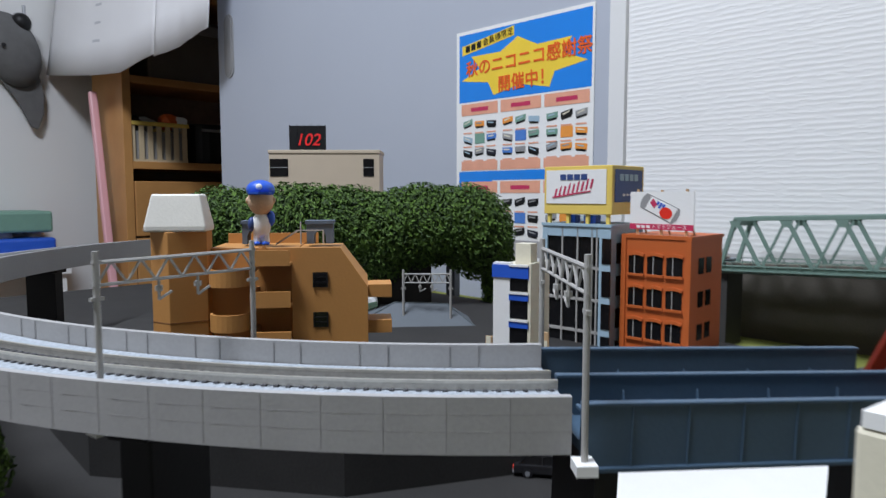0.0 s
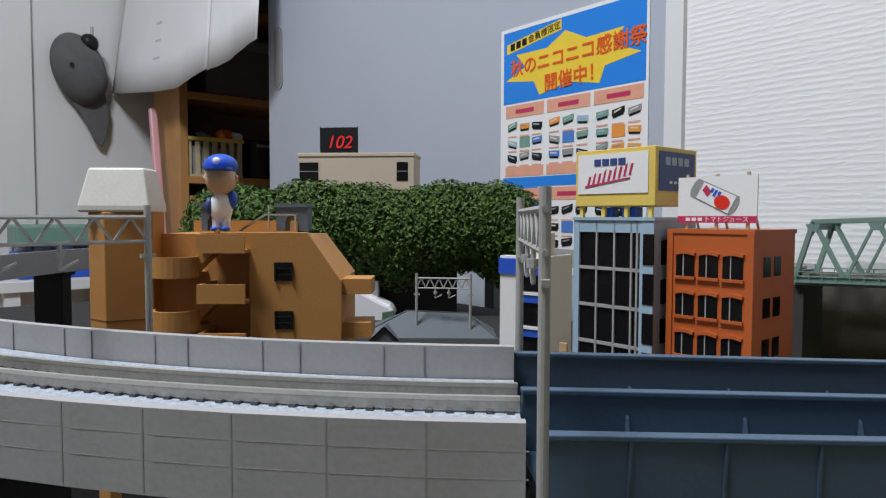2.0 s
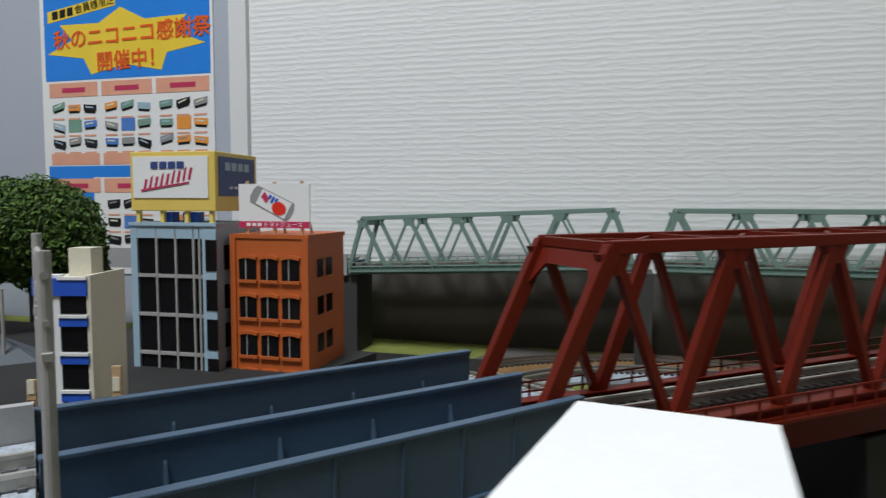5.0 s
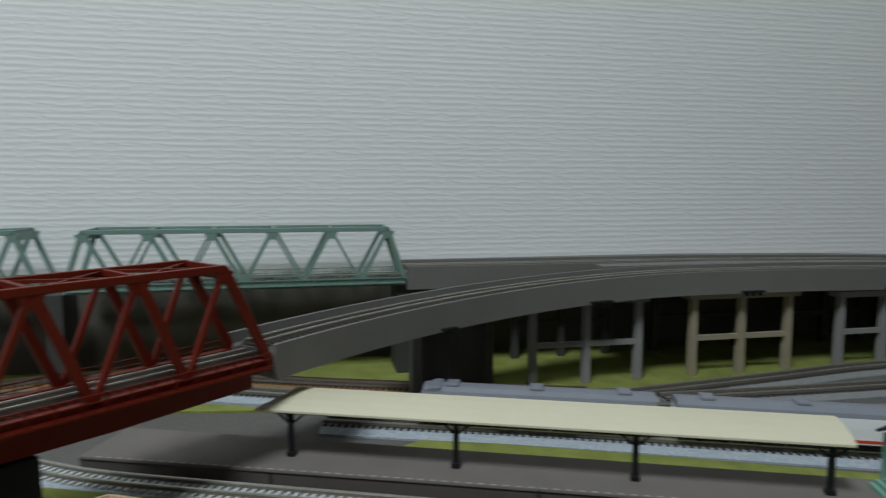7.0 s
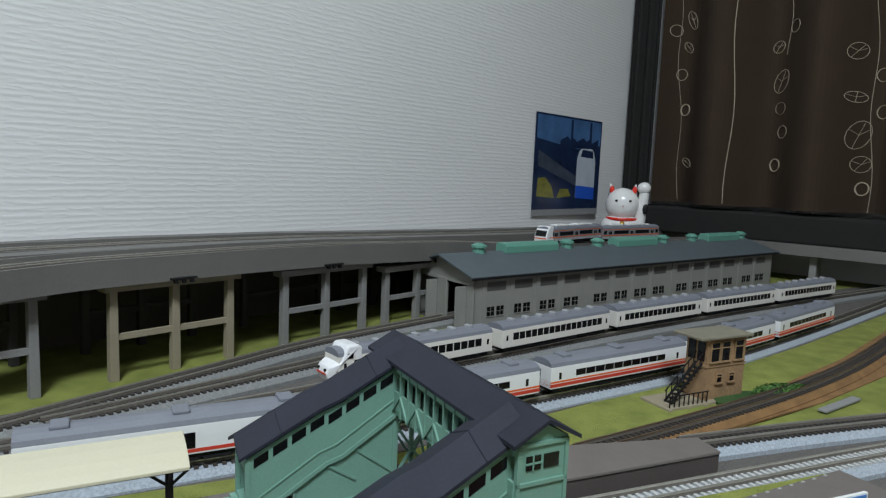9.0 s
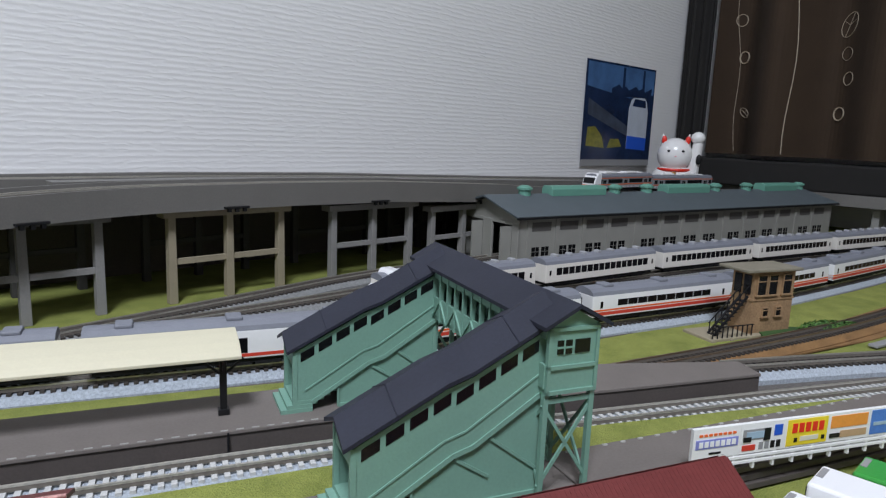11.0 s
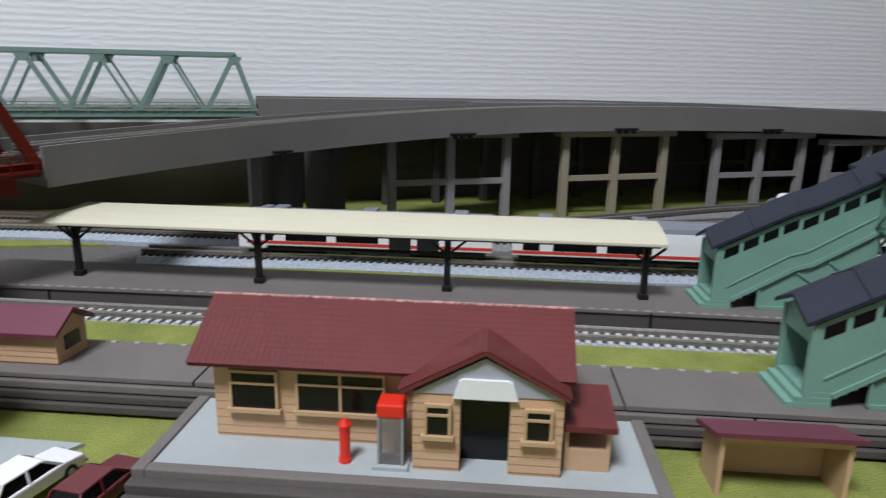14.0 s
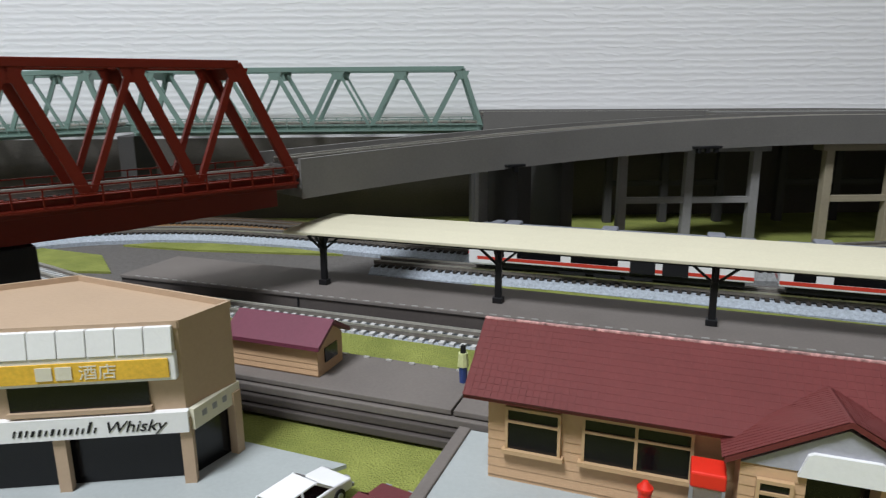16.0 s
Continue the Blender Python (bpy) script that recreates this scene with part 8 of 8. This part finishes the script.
GLOWR = material("red_strokes", (0.80, 0.03, 0.03), 0.4, bump=0)
# ---- flyer on the sliding door ----
FLY = at(-0.782, 0.5715, 0.036)
fly = thing("flyer", FLY, "sale flyer with a yellow star on blue, taped up", "poster")
FW, FH = 0.206, 0.288
SKY = material("flyer_blue", (0.010, 0.22, 0.72), 0.4, spots=0.08, scale=15, bump=0)
STAR = material("flyer_yellow", (0.85, 0.60, 0.05), 0.4, spots=0.08, scale=15, bump=0)
TXT = material("flyer_orange_red", (0.80, 0.12, 0.015), 0.4, spots=0.06, scale=15, bump=0)
PEACH = material("flyer_peach", (0.75, 0.36, 0.24), 0.4, spots=0.12, scale=40, bump=0)
bm = B()
box(bm, 0, FW, -0.0008, 0, 0, FH)
part("paper", bm, WHITE, fly)


def fq(name, a, b, c, d, mat, y=-0.0008, label="", lean=0.0):
    return flat(fly, name, [(FW * a, FH * c), (FW * b, FH * (c + lean)), (FW * b, FH * (d + lean)), (FW * a, FH * d)], y, mat, 0.0002, label)


fq("blue_panel", .025, .985, .690, .985, SKY)
fq("blue_panel", .025, .985, .345, .385, SKY)
star = []
for i in range(14):
    a = 6.2832 * i / 14 + 0.25
    r = 1.0 if i % 2 else 0.66
    star.append((FW * (.50 + .47 * r * math.cos(a)), FH * (.815 + .118 * r * math.sin(a))))
flat(fly, "star", star, -0.0010, STAR, 0.0002)
fq("strip", .05, .46, .895, .935, STAR, -0.0010, "yellow slanted strip with dark bars", 0.045)
for k in range(3):
    fq("letter_bar", .08 + .046 * k, .115 + .046 * k, .906 + .0046 * k, .934 + .0046 * k, BLACK, -0.0012, "", 0.003)


def lettering(text, x, z, size, mat, parent, y=-0.0017, tilt=0.0, offset=0.010):
    cu = bpy.data.curves.new("lettering", "FONT")
    cu.body, cu.size, cu.extrude, cu.offset = text, size, 0.00005, size * offset
    cu.materials.append(mat)
    ob = new("lettering", cu)
    ob.parent = parent
    ob.matrix_basis = pose(x, y, z) @ Matrix.Rotation(radians(-tilt), 4, "Y") @ Matrix.Rotation(math.pi / 2, 4, "X")
    return ob


# heavy print: each line struck four times, a hair apart
for k, (dx, dz) in enumerate(((-0.0005, 0), (0.0005, 0), (0, -0.0004), (0, 0.0004))):
    lettering("秋のニコニコ感謝祭", FW * 0.085 + dx, FH * 0.805 + dz, 0.0208, TXT, fly, -0.0015 - 0.0001 * k, 1.5, 0.0)
    lettering("開催中！", FW * 0.34 + dx, FH * 0.722 + dz, 0.0208, TXT, fly, -0.0015 - 0.0001 * k, 1.5, 0.0)
lettering("トマトジュース", 0.0124, 0.0037, 0.0028, WHITE, bd, -0.0003, 0.0, 0.0)
lettering("会員様限定", FW * 0.222, FH * 0.923, 0.0098, BLACK, fly, -0.0016, 8.7, 0.0)
rnd = random.Random(2)
tones = [BLACK, UNDER, GREY, BLACK, OB_R, material("print_oxide", (0.30, 0.05, 0.04), 0.4), bright_b, bright_o, OB_G, LBLUE]
for row, (z0, z1) in enumerate(((0.390, 0.682), (0.045, 0.340))):
    for c in range(3):
        x0 = 0.045 + 0.318 * c
        if row == 1 and c == 0:
            fq("blue_corner", .025, .30, .26, .345, SKY, -0.0009)
        fq("head_strip", x0, x0 + .295, z1 - .05, z1, PEACH, -0.0010)
        fq("letter_bar", x0 + .08, x0 + .22, z1 - .035, z1 - .018, CRIM, -0.0012)
        fq("foot_strip", x0, x0 + .295, z0, z0 + .04, PEACH, -0.0010)
        for j in range(3):
            for i in range(3):
                xa = x0 + .012 + .096 * i
                za = z0 + .052 + (z1 - z0 - .11) / 3 * j
                h = (z1 - z0 - .11) / 3 * 0.86
                mt = rnd.choice(tones)
                if (i, j) == (1, 1):
                    fq("thumbnail", xa + .004, xa + .084, za + h * .08, za + h * .92, (OB_G, bright_b, bright_o)[c], -0.0010)
                else:
                    tilt = rnd.uniform(-.25, .25) * h
                    fq("thumbnail", xa + .004, xa + .080, za + h * .34, za + h * .78, mt, -0.0010, "", tilt)
                    fq("thumbnail_shade", xa + .010, xa + .074, za + h * .20, za + h * .36, BLACK, -0.0010, "", tilt)
                    fq("thumbnail_mark", xa + .016, xa + .060, za + h * .56, za + h * .66, rnd.choice((GREY, LBLUE, IVORY)), -0.0012, "", tilt)
                fq("caption_bar", xa + .005, xa + .075, za - .012, za - .006, PEACH, -0.0010)

o = lettering("102", 0.012, 0.010, 0.036, GLOWR, dg)
o.data.shear = 0.25

# ---- bookcase and things by the closet ----
bk = thing("bookcase", at(-2.06, 0.53, -0.75), "brown wooden bookcase with open shelves", "bookcase")
DARKW = material("bookcase_inside", (0.24, 0.17, 0.12), 0.7, spots=0.2)
for y0 in (0.0, 0.48):
    bm = B()
    box(bm, 0, 0.21, y0, y0 + 0.020, 0, 1.55)
    part("side_panel", bm, WOOD, bk, bevel=0.001)
bm = B()
box(bm, 0, 0.012, 0.020, 0.48, 0, 1.55)
part("back_panel", bm, DARKW, bk)
for z in (0.30, 0.60, 0.930, 1.136, 1.36):
    bm = B()
    box(bm, 0.012, 0.21, 0.020, 0.48, z, z + 0.018)
    part("shelf", bm, WOOD, bk, bevel=0.001)
for z0, z1 in ((0.63, 0.76), (0.765, 0.90)):
    bm = B()
    box(bm, 0.195, 0.212, 0.022, 0.478, z0, z1)
    d_ = part("drawer_front", bm, WOOD, bk, bevel=0.002)
    bm = B()
    rod(bm, (0.212, 0.25, (z0 + z1) / 2), (0.224, 0.25, (z0 + z1) / 2), 0.010, 12)
    part("knob", bm, WOOD, d_)
BASK = material("basket_straw", (0.62, 0.50, 0.32), 0.5, spots=0.1)
ba = thing("basket", at(-1.945, 0.617, 0.198), "straw-coloured plastic basket with a yellow rim on the shelf", "basket")
bm = B()
for s0, s1, w in ((-0.072, -0.068, 1), (0.068, 0.072, 1)):
    for i in range(8):
        x = -0.080 + 0.022 * i
        box(bm, x, x + 0.012, s0, s1, 0.006, 0.088)
for i in range(7):
    y = -0.070 + 0.0215 * i
    box(bm, 0.086, 0.090, y, y + 0.012, 0.006, 0.088)
part("slats", bm, BASK, ba)["kind"] = "stuff"
bm = B()
box(bm, -0.085, 0.090, -0.072, 0.072, 0, 0.006)
part("bottom", bm, BASK, ba)
bm = B()
box(bm, -0.082, 0.084, -0.066, 0.066, 0.006, 0.075)
part("lining", bm, GREY, ba)
for a in ((-0.088, 0.094, -0.076, -0.068), (-0.088, 0.094, 0.068, 0.076), (0.086, 0.094, -0.068, 0.068), (-0.088, -0.080, -0.068, 0.068)):
    bm = B()
    box(bm, *a, 0.088, 0.098)
    part("rim", bm, YELLOW, ba, bevel=0.002)
rnd = random.Random(6)
for k, (mt, lab) in enumerate(((CARO, "crumpled orange packet in the basket"), (WHITE, "crumpled white packet in the basket"), (GREY, "grey packet in the basket"), (BLACK, "black packet in the basket"))):
    bm = B()
    bmesh.ops.create_icosphere(bm, subdivisions=2, radius=0.03)
    for v in bm.verts:
        v.co *= rnd.uniform(0.75, 1.15)
        v.co.z *= 0.7
    p_ = thing("packet", at(-1.885, (0.655, 0.675, 0.59, 0.565)[k], (0.300, 0.296, 0.292, 0.290)[k]), lab, "packet", group="packets in the basket")
    part("wrapper", bm, mt, p_)
crate = thing("storage_box", at(-2.03, 0.60, 0.404), "dull grey fabric storage box on the top shelf", "box")
bm = B()
box(bm, 0, 0.165, 0, 0.32, 0, 0.16)
part("body", bm, material("box_taupe", (0.16, 0.145, 0.13), 0.9, spots=0.15, scale=20), crate, bevel=0.006)
bm = B()
box(bm, 0.164, 0.168, 0.02, 0.30, 0.125, 0.150)
part("rim", bm, GREY, crate)
pot = thing("black_pot", at(-1.94, 0.775, 0.198), "black pot with a chrome handle on the shelf", "pot")
bm = B()
rod(bm, (0, 0, 0), (0, 0, 0.105), 0.070, 24)
part("body", bm, BLACK, pot, bevel=0.004)
bm = B()
rod(bm, (0.072, -0.04, 0.088), (0.072, 0.04, 0.088), 0.004, 8)
part("handle", bm, SILVER, pot)

FAINT = material("faint_print", (0.56, 0.57, 0.60), 0.9)
for j, (a, b, za, zb) in enumerate((((-2.135, 0.447), (-1.570, 0.500), 0.425, 0.375), ((-1.566, 0.498), (-1.340, 0.503), 0.398, 0.418))):
    sh = thing("hanging_sheet", at(0, 0), "white cloth sheet with faint grey print hanging by the closet", "sheet", group="hanging sheets")
    bm = B()
    n, m_ = 28, 10
    grid = []
    for k in range(m_ + 1):
        w = k / m_
        row = []
        for i in range(n + 1):
            f = i / n
            wav = 0.0020 * math.sin(f * 9 + j) + 0.0008 * math.sin(f * 23 + w * 3)
            zz = za + (zb - za) * f + (0.030 * max(0, f - 0.72) / 0.28 if j == 0 else 0) - 0.006 * math.sin(f * 3.14)
            y = (a[1] + (b[1] - a[1]) * f) * (1 - w) + 0.556 * w
            row.append(bm.verts.new((a[0] + (b[0] - a[0]) * f, y - wav * (1 - w), zz * (1 - w) + 1.16 * w)))
        grid.append(row)
    for r0, r1 in zip(grid, grid[1:]):
        for i in range(n):
            bm.faces.new((r0[i], r0[i + 1], r1[i + 1], r1[i]))
    o = part("cloth", bm, CLOTH, sh, smooth=True)
    so = o.modifiers.new("thickness", "SOLIDIFY")
    so.thickness = 0.0012
    for k in range(4):
        for i in range(3):
            bm = B()
            f0, f1 = 0.30 + 0.13 * i, 0.40 + 0.13 * i
            w = 0.10 + 0.055 * k
            if j == 0 and k < 3:
                qs = []
                for f, u in ((f0, w), (f1, w), (f1, w + 0.008), (f0, w + 0.008)):
                    lz = za + (zb - za) * f - 0.006 * math.sin(f * 3.14)
                    ly = (a[1] + (b[1] - a[1]) * f) * (1 - u) + 0.556 * u - (0.0020 * math.sin(f * 9 + j) + 0.0008 * math.sin(f * 23 + u * 3)) * (1 - u)
                    qs.append(Vector((a[0] + (b[0] - a[0]) * f, ly, lz * (1 - u) + 1.16 * u)))
                fr = [bm.verts.new(q + Vector((0, -0.0010, 0))) for q in qs]
                bk_ = [bm.verts.new(q) for q in qs]
                bm.faces.new(fr)
                bm.faces.new(bk_[::-1])
                for e_ in range(4):
                    bm.faces.new((fr[e_], bk_[e_], bk_[(e_ + 1) % 4], fr[(e_ + 1) % 4]))
                part("letter_bar", bm, FAINT, sh)
            else:
                bm.free()

capo = thing("cap", at(-2.148, 0.370, 0.30, 0), "dark grey felt baseball cap hanging on a wall hook", "cap")
bm = B()
bmesh.ops.create_icosphere(bm, subdivisions=4, radius=1, matrix=Matrix.Translation((0.030, -0.004, 0.175)) @ Matrix.Rotation(radians(18), 4, "X") @ Matrix.Diagonal((0.050, 0.062, 0.092, 1)))
part("crown", bm, FELT, capo, smooth=True)
bm = B()
prism(bm, [(-0.030, 0.105), (0.055, 0.130), (0.066, 0.070), (0.062, 0.020), (0.048, -0.018), (0.032, -0.010), (0.005, 0.050)], 0.020, 0.028, "x")
part("brim", bm, FELT, capo, bevel=0.003)
bm = B()
rod(bm, (0.080, -0.03, 0.175), (0.083, -0.03, 0.175), 0.005, 10)
part("eyelet", bm, BLACK, capo)
# black lump: the hollow's shade painted on the crown
bm = B()
bmesh.ops.create_icosphere(bm, subdivisions=3, radius=1, matrix=Matrix.Translation((0.052, 0.016, 0.240)) @ Matrix.Rotation(radians(18), 4, "X") @ Matrix.Diagonal((0.020, 0.022, 0.024, 1)))
part("strap_opening", bm, BLACK, capo, "black lump standing for the shaded strap opening", smooth=True)
bm = B()
rod(bm, (0.0, 0.028, 0.262), (0.030, 0.028, 0.262), 0.004, 8)
rod(bm, (0.030, 0.028, 0.254), (0.030, 0.028, 0.288), 0.004, 8)
part("hook", bm, SILVER, capo)
st_ = thing("pink_stick", at(0, 0), "pale pink plastic stick leaning by the bookcase", "stick")
bm = B()
bar(bm, (-1.953, 0.497, 0.368), (-1.736, 0.497, -0.75), 0.018, 0.018)
part("shaft", bm, PINK, st_, bevel=0.004)
tb = thing("side_table", at(-2.14, 0.16, -0.75), "low pale side table by the wall", "table")
bm = B()
box(bm, 0, 0.24, 0, 0.26, 0.68, 0.705)
part("tabletop", bm, WHITE, tb, bevel=0.002)
for x in (0.01, 0.20):
    for y in (0.01, 0.22):
        bm = B()
        box(bm, x, x + 0.03, y, y + 0.03, 0, 0.68)
        part("leg", bm, WHITE, tb)
bx = thing("blue_bin", at(-2.10, 0.20, -0.045), "bright blue plastic bin holding pale things", "bin")
bm = B()
box(bm, 0, 0.16, 0, 0.20, 0, 0.060)
part("shell", bm, BLUE, bx, bevel=0.006)
for k in range(5):
    bm = B()
    bmesh.ops.create_icosphere(bm, subdivisions=2, radius=0.024, matrix=Matrix.Translation((0.05 + 0.02 * (k % 3), 0.03 + 0.036 * k, 0.062)))
    part("cloth_bundle", bm, CLOTH, bx, smooth=True)
gx_ = thing("green_tray", at(-2.12, 0.20, 0.028), "pale green plastic tray on the blue bin", "tray")
bm = B()
box(bm, 0, 0.16, 0, 0.20, 0, 0.050)
part("shell", bm, OB_G, gx_, bevel=0.006)
for k, (y0, y1) in enumerate(((-0.62, -0.02), (-0.01, 0.265))):
    dw = thing("door_%d" % (k + 2), at(-2.15, 0, -0.75), "plain white flush door panel in the side wall", "door", kind="structure")
    bm = B()
    box(bm, 0.0005, 0.014, y0, y1, 0, 2.0)
    part("door_leaf", bm, PLAIN, dw, bevel=0.002)

# ---- clutter on the dark board under the curve ----
saloon(at(-0.352, 0.186, GROUND + 0.001, 35) @ Matrix.Scale(1.1, 4), material("car_black", (0.015, 0.015, 0.017), 0.25), "black toy car parked under the curve")
for tx, ty, hh_, seed in ((-0.452, -0.020, 0.052, 31), (-0.490, -0.030, 0.044, 32)):
    tr = leaf_mass("tree", [(0, 0, hh_ * 0.62, hh_ * 0.28, hh_ * 0.28, hh_ * 0.26), (hh_ * 0.10, 0.002, hh_ * 0.84, hh_ * 0.18, hh_ * 0.18, hh_ * 0.18), (-hh_ * 0.12, -0.002, hh_ * 0.48, hh_ * 0.20, hh_ * 0.20, hh_ * 0.16)], 2200, 0.0018, LEAF, "small dark green model tree on the dark board", "tree", seed, at(tx, ty, GROUND + 0.001))
    bm = B()
    rod(bm, (0, 0, 0), (0, 0, hh_ * 0.6), 0.0022, 8, 0.0010)
    part("trunk", bm, PLAT_S, tr)
